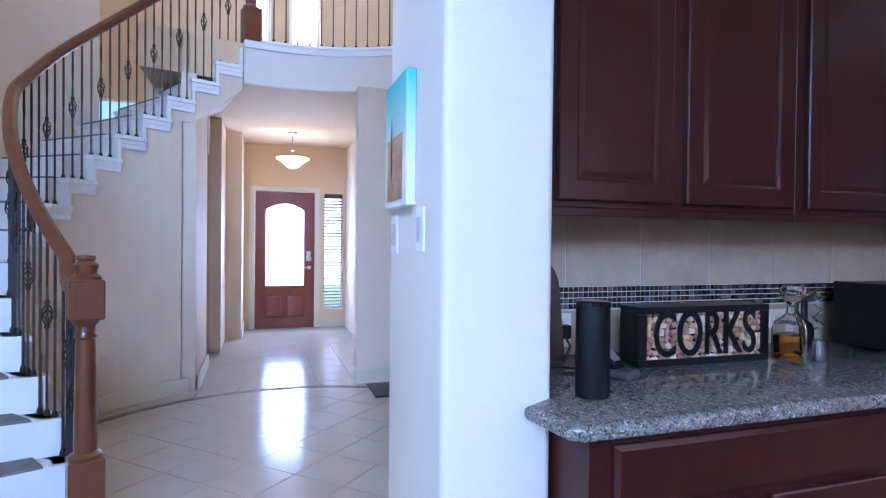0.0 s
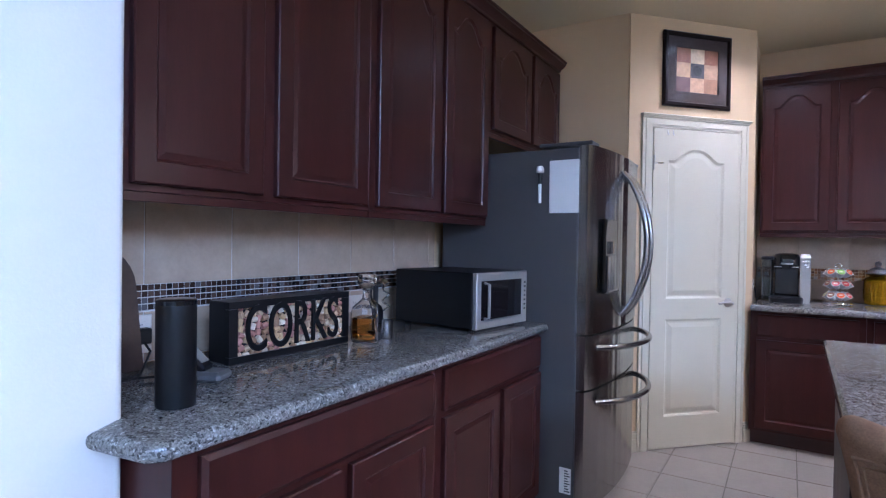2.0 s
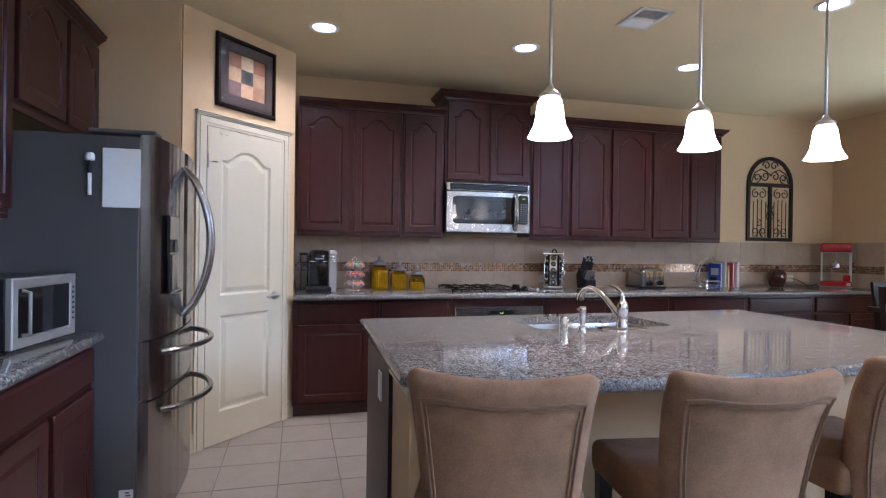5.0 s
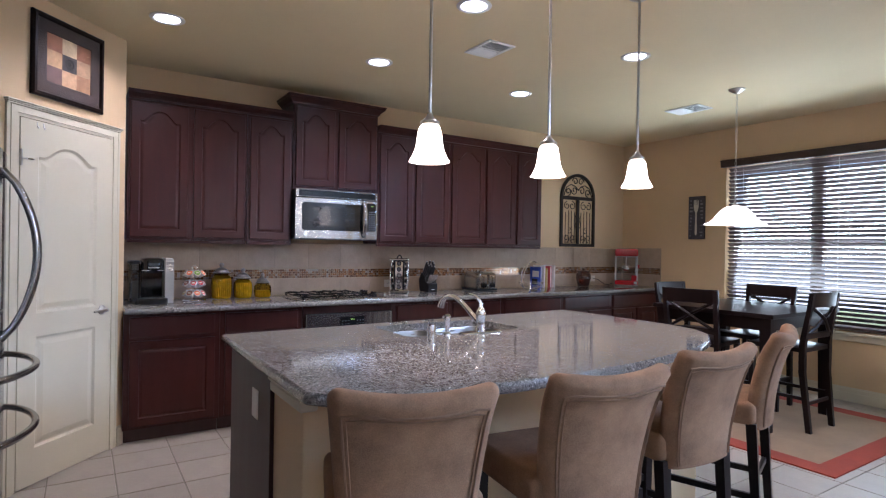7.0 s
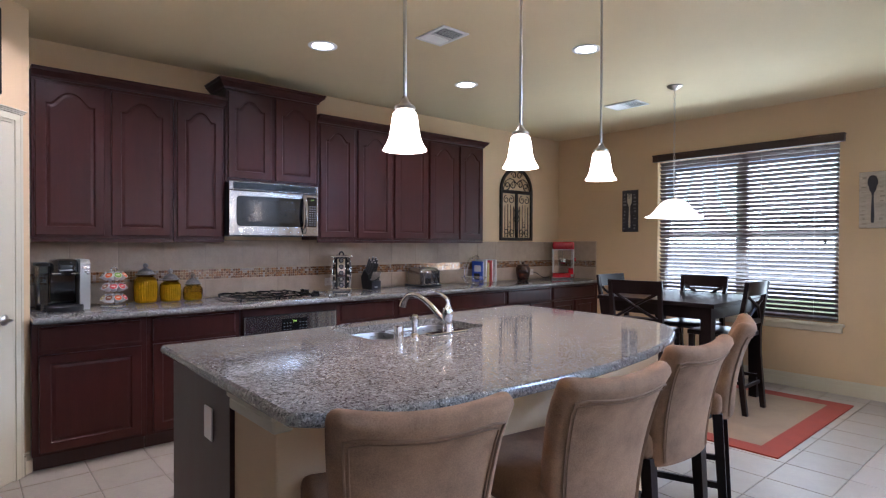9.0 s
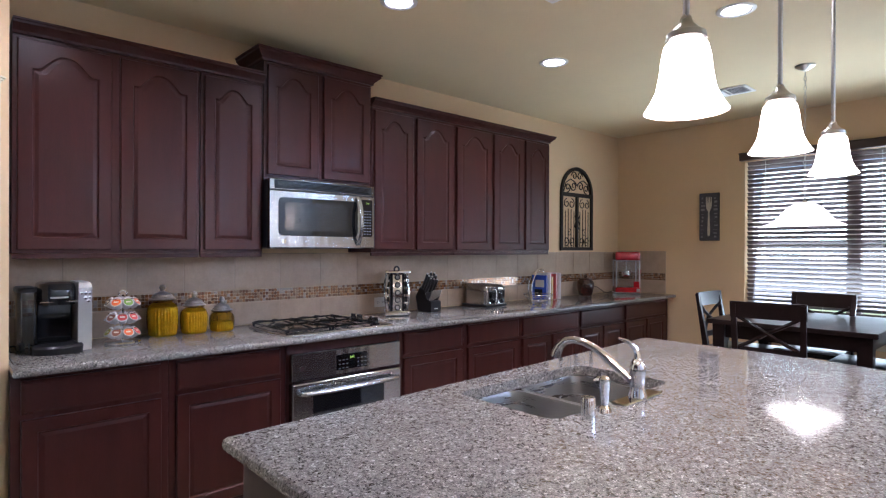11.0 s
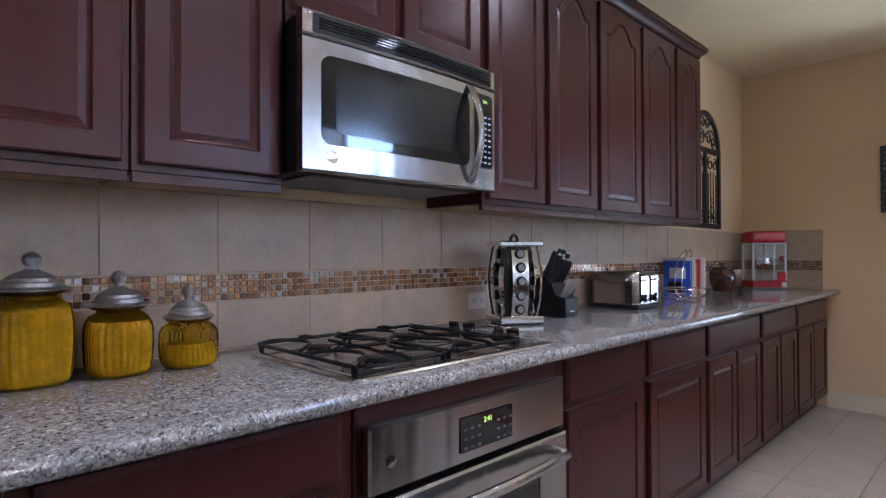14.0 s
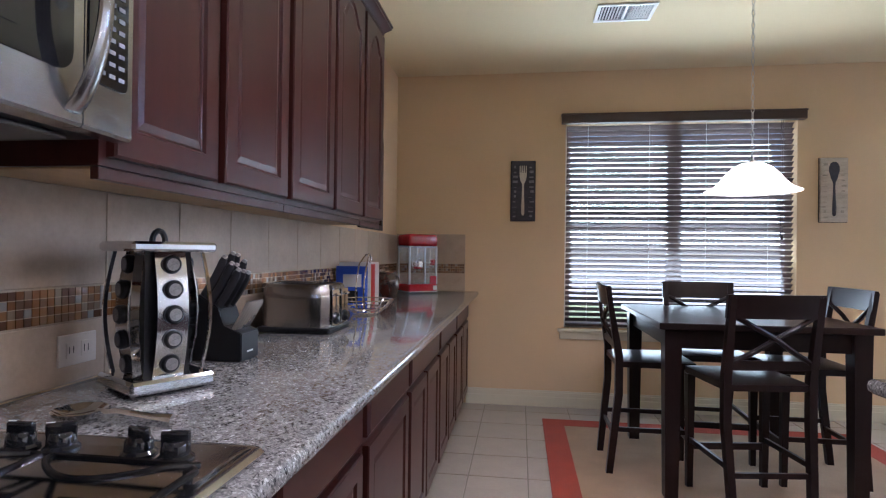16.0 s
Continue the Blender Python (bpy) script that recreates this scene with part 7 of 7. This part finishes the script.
mic2 = thing("countertop_microwave", "black microwave with a silver door on the desk", "microwave", m=pose(3.905, 2.895, COUNTER, 0, 0, -7))
part("case", blocks([(0, 0.395, 0.02, 0.455, 0.012, 0.245)], 0.005), BLACK, mic2)
bm = bmesh.new()
for x in (0.04, 0.355):
    for y in (0.05, 0.41):
        lathe(bm, [(0.001, 0), (0.014, 0), (0.014, 0.012), (0.001, 0.012)], 12, (x, y, 0.0005))
part("feet", bm, BLACK, mic2)
bm = bmesh.new()
skin(bm, [panel_loop(0, 0.395, 0.012, 0.245, 0, 0.019, 0, 2), panel_loop(0, 0.395, 0.012, 0.245, 0, 0.002, 0, 2), panel_loop(0, 0.395, 0.012, 0.245, 0.004, -0.002, 0, 2), panel_loop(0.0, 0.385, 0.012, 0.245, 0.030, -0.002, 0, 2), panel_loop(0.0, 0.385, 0.012, 0.245, 0.033, 0.004, 0, 2)], (True, True))
mdoor = part("door", bm, SILVER, mic2, "silver door surround")
part("window", blocks([(0.034, 0.351, 0.001, 0.0035, 0.048, 0.210)]), BLACKGLOSS, mdoor)
bm = bmesh.new()
tube(bm, [(0.055, -0.002, 0.055), (0.055, -0.025, 0.06), (0.055, -0.025, 0.198), (0.055, -0.002, 0.203)], 0.006, 8)
part("handle", bm, SILVER, mdoor)
bm = bmesh.new()
for k in range(7):
    box(bm, 0.368, 0.380, -0.0035, -0.0022, 0.07 + 0.02 * k, 0.078 + 0.02 * k)
part("touch_keys", bm, BLACK, mdoor)

phone = thing("cordless_phone", "silver cordless phone in its cradle", "phone", m=pose(2.83, 3.10, COUNTER, 0, 0, 25))
part("cradle", blocks([(-0.036, 0.036, -0.042, 0.042, 0.001, 0.026)], 0.008), GREYSIDE, phone)
bm = bmesh.new()
box(bm, -0.024, 0.024, -0.012, 0.012, 0, 0.15, 0.006)
hs = part("handset", bm, BLACK, phone, "", pose(0, 0.01, 0.024, -48, 0, 0))
part("keypad", blocks([(-0.018, 0.018, -0.0145, -0.0125, 0.02, 0.07)]), SILVER, hs)
part("screen", blocks([(-0.012, 0.012, -0.0145, -0.0125, 0.095, 0.118)]), material("pale_blue_screen", (0.15, 0.35, 0.45), 0.2), hs)
bm = bmesh.new()
tube(bm, [(2.83, 3.425, 1.0), (2.82, 3.36, 0.97), (2.76, 3.30, 0.932), (2.72, 3.24, 0.931), (2.78, 3.20, 0.931), (2.82, 3.15, 0.94)], 0.0035, 6)
box(bm, 2.81, 2.85, 3.40, 3.43, 0.985, 1.03, 0.004)
solid("phone_cord", bm, BLACK, "black plug and cord behind the desk phone", "cord")

# ---- things on the walls ----
pic = thing("framed_picture", "dark embossed frame round a patchwork picture", "picture", m=DIAG @ pose(0.228, -0.004, 2.175))
pw_, ph_ = 0.505, 0.47
bm = bmesh.new()
skin(bm, [panel_loop(0, pw_, 0, ph_, 0, 0.0, 0, 2), panel_loop(0, pw_, 0, ph_, 0, -0.018, 0, 2), panel_loop(0, pw_, 0, ph_, 0.008, -0.026, 0, 2), panel_loop(0, pw_, 0, ph_, 0.024, -0.026, 0, 2), panel_loop(0, pw_, 0, ph_, 0.030, -0.014, 0, 2)], (True, False))
part("outer_moulding", bm, ESPRESSO, pic)
bm = bmesh.new()
skin(bm, [panel_loop(0, pw_, 0, ph_, 0.030, -0.013, 0, 2), panel_loop(0, pw_, 0, ph_, 0.095, -0.013, 0, 2), panel_loop(0, pw_, 0, ph_, 0.097, -0.009, 0, 2)], (False, False))
part("embossed_mat", bm, material("embossed_dark_leather", (0.05, 0.035, 0.03), 0.35, vary=0.6, scale=70, fine=150, bump=0.6), pic, "dark embossed border")
cells = [(0.30, 0.12, 0.06), (0.55, 0.42, 0.25), (0.24, 0.10, 0.05), (0.50, 0.30, 0.14), (0.06, 0.055, 0.055), (0.38, 0.24, 0.14), (0.16, 0.09, 0.08), (0.48, 0.30, 0.17), (0.32, 0.17, 0.09)]
cwid, chei = (pw_ - 0.195) / 3, (ph_ - 0.195) / 3
for k, c in enumerate(cells):
    i, j = k % 3, 2 - k // 3
    part("patch", blocks([(0.0975 + cwid * i, 0.0975 + cwid * (i + 1), -0.009, -0.007, 0.0975 + chei * j, 0.0975 + chei * (j + 1))]), material("patch_paint", c, 0.4, vary=0.35, scale=16, fine=60), pic)
bm = bmesh.new()
lathe(bm, [(0.022, 0), (0.030, 0.001), (0.030, 0.0), (0.022, 0.0)], 24, cap=(False, False))
lathe(bm, [(0.001, 0.001), (0.012, 0.001), (0.012, 0.0), (0.001, 0.0)], 16)
part("medallion", bm, BLACK, pic, "", pose(pw_ / 2, -0.0095, ph_ / 2, 90))
g_ = part("picture_glass", blocks([(0.031, pw_ - 0.031, -0.0155, -0.0145, 0.031, ph_ - 0.031)]), PANE, pic)
g_.visible_shadow = False

art = thing("iron_wall_gate", "arched wrought-iron gate panel hung on the wall", "wall art", m=pose(BACK - 0.004, -2.855, 1.40, 0, 0, EAST))
hw = 0.295
bm = bmesh.new()
out = [(-hw, 0), (hw, 0)] + [(hw * math.cos(math.pi * k / 20), 0.60 + hw * math.sin(math.pi * k / 20)) for k in range(21)]
inn = [(-hw + 0.036, 0.036), (hw - 0.036, 0.036)] + [((hw - 0.036) * math.cos(math.pi * k / 20), 0.60 + (hw - 0.036) * math.sin(math.pi * k / 20)) for k in range(21)]
skin(bm, [[(x, 0, z) for x, z in inn], [(x, 0, z) for x, z in out], [(x, -0.02, z) for x, z in out], [(x, -0.02, z) for x, z in inn], [(x, 0, z) for x, z in inn]], (False, False))
part("arched_surround", bm, WROUGHT, art)
part("cross_rail", blocks([(-hw + 0.036, hw - 0.036, -0.02, 0, 0.575, 0.615), (-0.020, 0.020, -0.02, 0, 0.036, 0.575)], 0.002), WROUGHT, art)


def scroll(cx, cz, r, turn, start, way=1):
    return [(cx + r * (1 - 0.72 * k / 16) * math.cos(start + way * turn * k / 16), -0.010, cz + r * (1 - 0.72 * k / 16) * math.sin(start + way * turn * k / 16)) for k in range(17)]


bm = bmesh.new()
for s in (-1, 1):
    for k in range(4):
        x = s * (0.055 + 0.052 * k)
        tube(bm, [(x, -0.010, 0.04), (x, -0.010, 0.42 if k in (0, 3) else 0.44)], 0.0045, 6)
bm.verts.index_update()
loose_parts("bar", bm, WROUGHT, art)
bm = bmesh.new()
for s in (-1, 1):
    w = -s
    tube(bm, scroll(s * 0.10, 0.50, 0.055, 7.5, math.pi / 2, s), 0.005, 6)
    tube(bm, scroll(s * 0.185, 0.50, 0.05, 7.5, math.pi / 2, w), 0.005, 6)
    tube(bm, scroll(s * 0.085, 0.10, 0.05, 7.0, -math.pi / 2, s), 0.005, 6)
    tube(bm, scroll(s * 0.19, 0.10, 0.05, 7.0, -math.pi / 2, w), 0.005, 6)
    tube(bm, scroll(s * 0.14, 0.19, 0.04, 6.5, math.pi / 2, s), 0.0045, 6)
    tube(bm, scroll(s * 0.17, 0.67, 0.05, 7.5, -math.pi / 2, w), 0.006, 6)
    tube(bm, scroll(s * 0.065, 0.69, 0.055, 7.5, math.pi, w), 0.006, 6)
    tube(bm, scroll(s * 0.05, 0.80, 0.05, 7.0, 0 if s > 0 else math.pi, s), 0.006, 6)
    tube(bm, [(s * 0.24, -0.010, 0.62), (s * 0.20, -0.010, 0.72), (s * 0.12, -0.010, 0.76), (s * 0.05, -0.010, 0.74), (0.0, -0.010, 0.70)], 0.006, 6)
    tube(bm, [(s * 0.02, -0.010, 0.22), (s * 0.05, -0.014, 0.26), (s * 0.02, -0.014, 0.33), (s * 0.045, -0.014, 0.38)], 0.005, 6)
bm.verts.index_update()
loose_parts("scroll", bm, WROUGHT, art, "curled iron scroll")


def cutlery_panel(x, ground, mark, shape, label):
    p_ = thing("wall_plaque", label, "wall art", m=pose(x, SOUTH + 0.003, 1.51, 0, 0, 180))
    part("panel", blocks([(-0.098, 0.098, -0.022, -0.004, 0, 0.49)], 0.003), ground, p_)
    part("backing", blocks([(-0.101, 0.101, -0.006, 0, -0.003, 0.493)]), ESPRESSO, p_)
    bm = bmesh.new()
    half = [(0.007, 0.045), (0.012, 0.06), (0.013, 0.11), (0.009, 0.20), (0.007, 0.28), (0.010, 0.305), (0.024, 0.335), (0.028, 0.36)]
    if shape == "fork":
        half += [(0.029, 0.375), (0.028, 0.45)]
    else:
        half += [(0.037, 0.385), (0.036, 0.42), (0.024, 0.45), (0.010, 0.458)]
    ring = [(a, z) for a, z in half] + [(-a, z) for a, z in half[::-1]]
    if shape == "fork":
        right = [(0.029, 0.375), (0.028, 0.45), (0.022, 0.45), (0.020, 0.39), (0.014, 0.39), (0.012, 0.45), (0.005, 0.45), (0.003, 0.39)]
        ring = [(a, z) for a, z in half[:8]] + right + [(-a, z) for a, z in right[::-1]] + [(-a, z) for a, z in half[:8][::-1]]
    skin(bm, [[(a, -0.0222, z) for a, z in ring], [(a, -0.026, z) for a, z in ring]])
    part(shape, bm, mark, p_)
    bm = bmesh.new()
    rng = random.Random(int(x * 10))
    for k in range(11):
        z = 0.03 + 0.04 * k
        for s in (-1, 1):
            a, b = sorted((rng.uniform(0.042, 0.06), rng.uniform(0.07, 0.09)))
            box(bm, min(s * a, s * b), max(s * a, s * b), -0.0228, -0.0221, z, z + rng.choice((0.004, 0.012, 0.02)))
    part("faint_print", bm, material("faint_plaque_print", (0.20, 0.19, 0.20) if shape == "fork" else (0.36, 0.31, 0.25), 0.7, vary=0.4, scale=60), p_, "faded unreadable print")["kind"] = "stuff"


SLATE = material("dark_slate_paint", (0.050, 0.045, 0.055), 0.7, vary=0.4, scale=25, fine=120)
BONE = material("bone_white_paint", (0.60, 0.54, 0.42), 0.6, vary=0.15, scale=30)
BOARD = material("whitewashed_board", (0.50, 0.43, 0.34), 0.8, vary=0.25, scale=6, fine=60, stretch=(1, 1, 6))
cutlery_panel(5.63, SLATE, BONE, "fork", "dark plaque with a pale fork silhouette")
cutlery_panel(3.29, BOARD, SLATE, "spoon", "whitewashed plaque with a dark spoon silhouette")

SEA = material("painted_canvas", (0.72, 0.72, 0.70), 0.6, vary=0.05, scale=8, bump=0.03)
nt = SEA.node_tree
up = nt.nodes.new("ShaderNodeSeparateXYZ")
tc = nt.nodes.new("ShaderNodeTexCoord")
wash = nt.nodes.new("ShaderNodeValToRGB")
rise_ = nt.nodes.new("ShaderNodeMapRange")
rise_.inputs["From Min"].default_value, rise_.inputs["From Max"].default_value = 1.40, 1.765
for e, p, c in zip((wash.color_ramp.elements[0], wash.color_ramp.elements.new(0.55), wash.color_ramp.elements[-1]), (0.30, 0.62, 0.95), ((0.74, 0.73, 0.70), (0.45, 0.66, 0.62), (0.12, 0.52, 0.50))):
    e.position, e.color = p, (*c, 1)
nt.links.new(tc.outputs["Object"], up.inputs[0])
nt.links.new(up.outputs[2], rise_.inputs["Value"])
nt.links.new(rise_.outputs[0], wash.inputs[0])
nt.links.new(wash.outputs[0], nt.nodes["Principled BSDF"].inputs["Base Color"])
canvas = solid("canvas_picture", blocks([(2.222, 2.251, 3.20, 3.45, 1.40, 1.765)], 0.003), SEA, "stretched canvas painted turquoise fading to white", "picture")
bm = blocks([(2.2205, 2.2216, 3.235, 3.42, 1.42, 1.60)])
part("sunset_paint", bm, material("sunset_paint", (0.45, 0.27, 0.16), 0.6, vary=0.6, scale=10), canvas)
bm = bmesh.new()
lathe(bm, [(0.001, 0.0), (0.012, 0.05), (0.008, 0.14), (0.001, 0.2)], 8)
for v in bm.verts:
    v.co.x *= 0.1
part("dark_shape", bm, ESPRESSO, canvas, "", pose(2.2198, 3.36, 1.47))


def switch_plate(y, z, n):
    s = thing("light_switch", "white rocker switch plate on the wing wall", "light switch", m=pose(2.2515, y, z, 0, 0, EAST), group="switch plates")
    w = 0.035 + 0.045 * (n - 1)
    part("plate", blocks([(-w, w, -0.006, 0, -0.058, 0.058)], 0.002), WHITE, s)
    for k in range(n):
        x = (k - (n - 1) / 2) * 0.046
        part("rocker", blocks([(x - 0.016, x + 0.016, -0.010, -0.0062, -0.033, 0.033)], 0.002), CUPWHITE, s)


switch_plate(3.145, 1.335, 1)
switch_plate(3.43, 1.325, 1)
solid("door_mat", blocks([(2.78, 3.5, 6.35, 6.80, 0.001, 0.012)], 0.003), BLACK, "small dark mat by the wall", "mat")

# ---- tiles: floor and backsplash pieces ----
bmt = bmesh.new()
T = 0.33
box(bmt, -T / 2 + 0.003, T / 2 - 0.003, -T / 2 + 0.003, T / 2 - 0.003, -0.008, 0.0, 0.0015)
tile_mesh = finish(bmt, "floor_tile", FLOORTILE)
floor_ob = bpy.data.objects["floor"]
others = bmesh.new()
i = 0
for ix in range(-26, 3):
    for iy in range(-17, 8):
        x, y = 5.755 + T * ix, 1.925 + T * iy
        if x > 6.25 or y < SOUTH - 0.1 or y > 3.3:
            continue
        if x > 2.9 and not (3.8 < x < 4.4 and -0.5 < y < 1.5):
            ob = new("floor_tile", tile_mesh)
            ob.parent = floor_ob
            ob.location = (x, y, 0)
            i += 1
        elif x > -2.5:
            box(others, x - T / 2 + 0.003, x + T / 2 - 0.003, y - T / 2 + 0.003, y + T / 2 - 0.003, -0.008, 0.0)
RC, RI, RO = (2.05, 5.2), 1.655, 1.725


def pushed(points, inside):
    """Vertices on the wrong side of the round border are drawn onto it."""
    out = []
    for x, y in points:
        d = math.hypot(x - RC[0], y - RC[1])
        k = RI / d if inside and d > RI else RO / d if not inside and d < RO else 1.0
        out.append((RC[0] + (x - RC[0]) * k, RC[1] + (y - RC[1]) * k))
    return out


h = T / 2 - 0.003
for ix in range(-9, 10):
    for iy in range(-9, 10):
        # hall tiles lie on the diagonal inside the round border
        x, y = RC[0] + (ix - iy) * T * 0.7071, RC[1] + (ix + iy) * T * 0.7071
        pts = [(x + (a - b) * h * 0.7071, y + (a + b) * h * 0.7071) for a, b in ((-1, -1), (1, -1), (1, 1), (-1, 1))]
        if min(math.hypot(a - RC[0], b - RC[1]) for a, b in pts) < RI - 0.03:
            pts = pushed(pts, True)
            skin(others, [[(a, b, z) for a, b in pts] for z in (-0.008, 0.0)])
for ix in range(-14, 8):
    for iy in range(0, 22):
        x, y = 2.20 + T * ix, 3.578 + T * iy
        pts = [(x - h, y - h), (x + h, y - h), (x + h, y + h), (x - h, y + h)]
        if max(math.hypot(a - RC[0], b - RC[1]) for a, b in pts) > RO + 0.03 and y < 10.4 and -2.5 < x < 4.5:
            pts = pushed(pts, False)
            skin(others, [[(a, b, z) for a, b in pts] for z in (-0.008, 0.0)])
part("floor_tiles", others, HALLTILE, floor_ob, "beige floor tiles")["kind"] = "stuff"
bm = bmesh.new()
loops = []
for k in range(73):
    a = radians(5 * k)
    loops.append([(2.05 + r * math.cos(a), 5.2 + r * math.sin(a), z) for r, z in ((1.66, -0.006), (1.66, 0.001), (1.72, 0.001), (1.72, -0.006))])
skin(bm, loops, (False, False))
part("mosaic_border", bm, material("brown_border_mosaic", (0.09, 0.06, 0.045), 0.5, vary=0.5, scale=60, fine=200), floor_ob, "dark mosaic ring in the hall floor")

splash = solid("backsplash", blocks([(BACK - 0.009, BACK - 0.001, SOUTH + 0.002, 2.03, COUNTER + 0.001, 1.384), (6.10, BACK - 0.010, SOUTH + 0.001, SOUTH + 0.009, COUNTER + 0.001, 1.395)]), SPLASHGROUT, "beige tiled backsplash with a copper mosaic band", "backsplash", kind="structure")
edges_y = [2.03, 1.77] + [1.47 - 0.3045 * k for k in range(18)]
edges_y = [e for e in edges_y if e > SOUTH + 0.05] + [SOUTH + 0.005]
for a, b in zip(edges_y, edges_y[1:]):
    for z0, z1 in ((COUNTER + 0.002, 1.068), (1.152, 1.383)):
        bm = bmesh.new()
        box(bm, BACK - 0.012, BACK - 0.008, b + 0.0015, a - 0.0015, z0 + 0.001, z1 - 0.001, 0.0015)
        part("tile", bm, SPLASH, splash)
for a, b in ((6.10, 6.385), (6.388, BACK - 0.013)):
    for z0, z1 in ((COUNTER + 0.002, 1.068), (1.152, 1.394)):
        bm = bmesh.new()
        box(bm, a + 0.0015, b - 0.0015, SOUTH + 0.008, SOUTH + 0.012, z0 + 0.001, z1 - 0.001, 0.0015)
        part("tile", bm, SPLASH, splash)
bm = bmesh.new()
p = 0.0195
box(bm, -0.0115, -0.008, -p / 2 + 0.0009, p / 2 - 0.0009, -p / 2 + 0.0009, p / 2 - 0.0009, 0.002)
chip_mesh = finish(bm, "mosaic_chip", MOSAIC)
rest = bmesh.new()
rng = random.Random(4)
k = 0
y = 2.02
while y > SOUTH + 0.02:
    for r in range(4):
        z = 1.071 + p / 2 + r * p
        if 0.06 < y < 1.48:
            ob = new("mosaic_chip", chip_mesh)
            ob.parent = splash
            ob.location = (BACK, y - p / 2, z)
        else:
            box(rest, BACK - 0.0115, BACK - 0.008, y - p + 0.0009, y - 0.0009, z - p / 2 + 0.0009, z + p / 2 - 0.0009)
    y -= p
x = 6.105
while x < BACK - 0.02:
    for r in range(4):
        z = 1.071 + p / 2 + r * p
        box(rest, x + 0.0015, x + p - 0.0015, SOUTH + 0.008, SOUTH + 0.0115, z - p / 2 + 0.0015, z + p / 2 - 0.0015)
    x += p
part("mosaic_band", rest, MOSAIC, splash, "copper and brown glass mosaic")["kind"] = "stuff"

desk_splash = solid("desk_backsplash", blocks([(2.54, 4.43, DESKWALL - 0.009, DESKWALL - 0.001, COUNTER + 0.001, 1.404)]), LITGROUT, "beige tiled desk backsplash with a brown mosaic band", "backsplash", kind="structure")
x = 2.54
while x < 4.40:
    w = min(0.305, 4.43 - x)
    for z0, z1 in ((COUNTER + 0.002, 1.075), (1.155, 1.403)):
        bm = bmesh.new()
        box(bm, x + 0.0015, x + w - 0.0015, DESKWALL - 0.012, DESKWALL - 0.008, z0 + 0.001, z1 - 0.001, 0.0015)
        part("tile", bm, SPLASH, desk_splash)
    x += 0.305
bm = bmesh.new()
x = 2.545
while x < 4.40:
    for r in range(4):
        z = 1.078 + p / 2 + r * p
        box(bm, x + 0.0015, x + p - 0.0015, DESKWALL - 0.0115, DESKWALL - 0.008, z - p / 2 + 0.0015, z + p / 2 - 0.0015)
    x += p
part("mosaic_band", bm, DARKMOSAIC, desk_splash, "brown glass mosaic")["kind"] = "stuff"
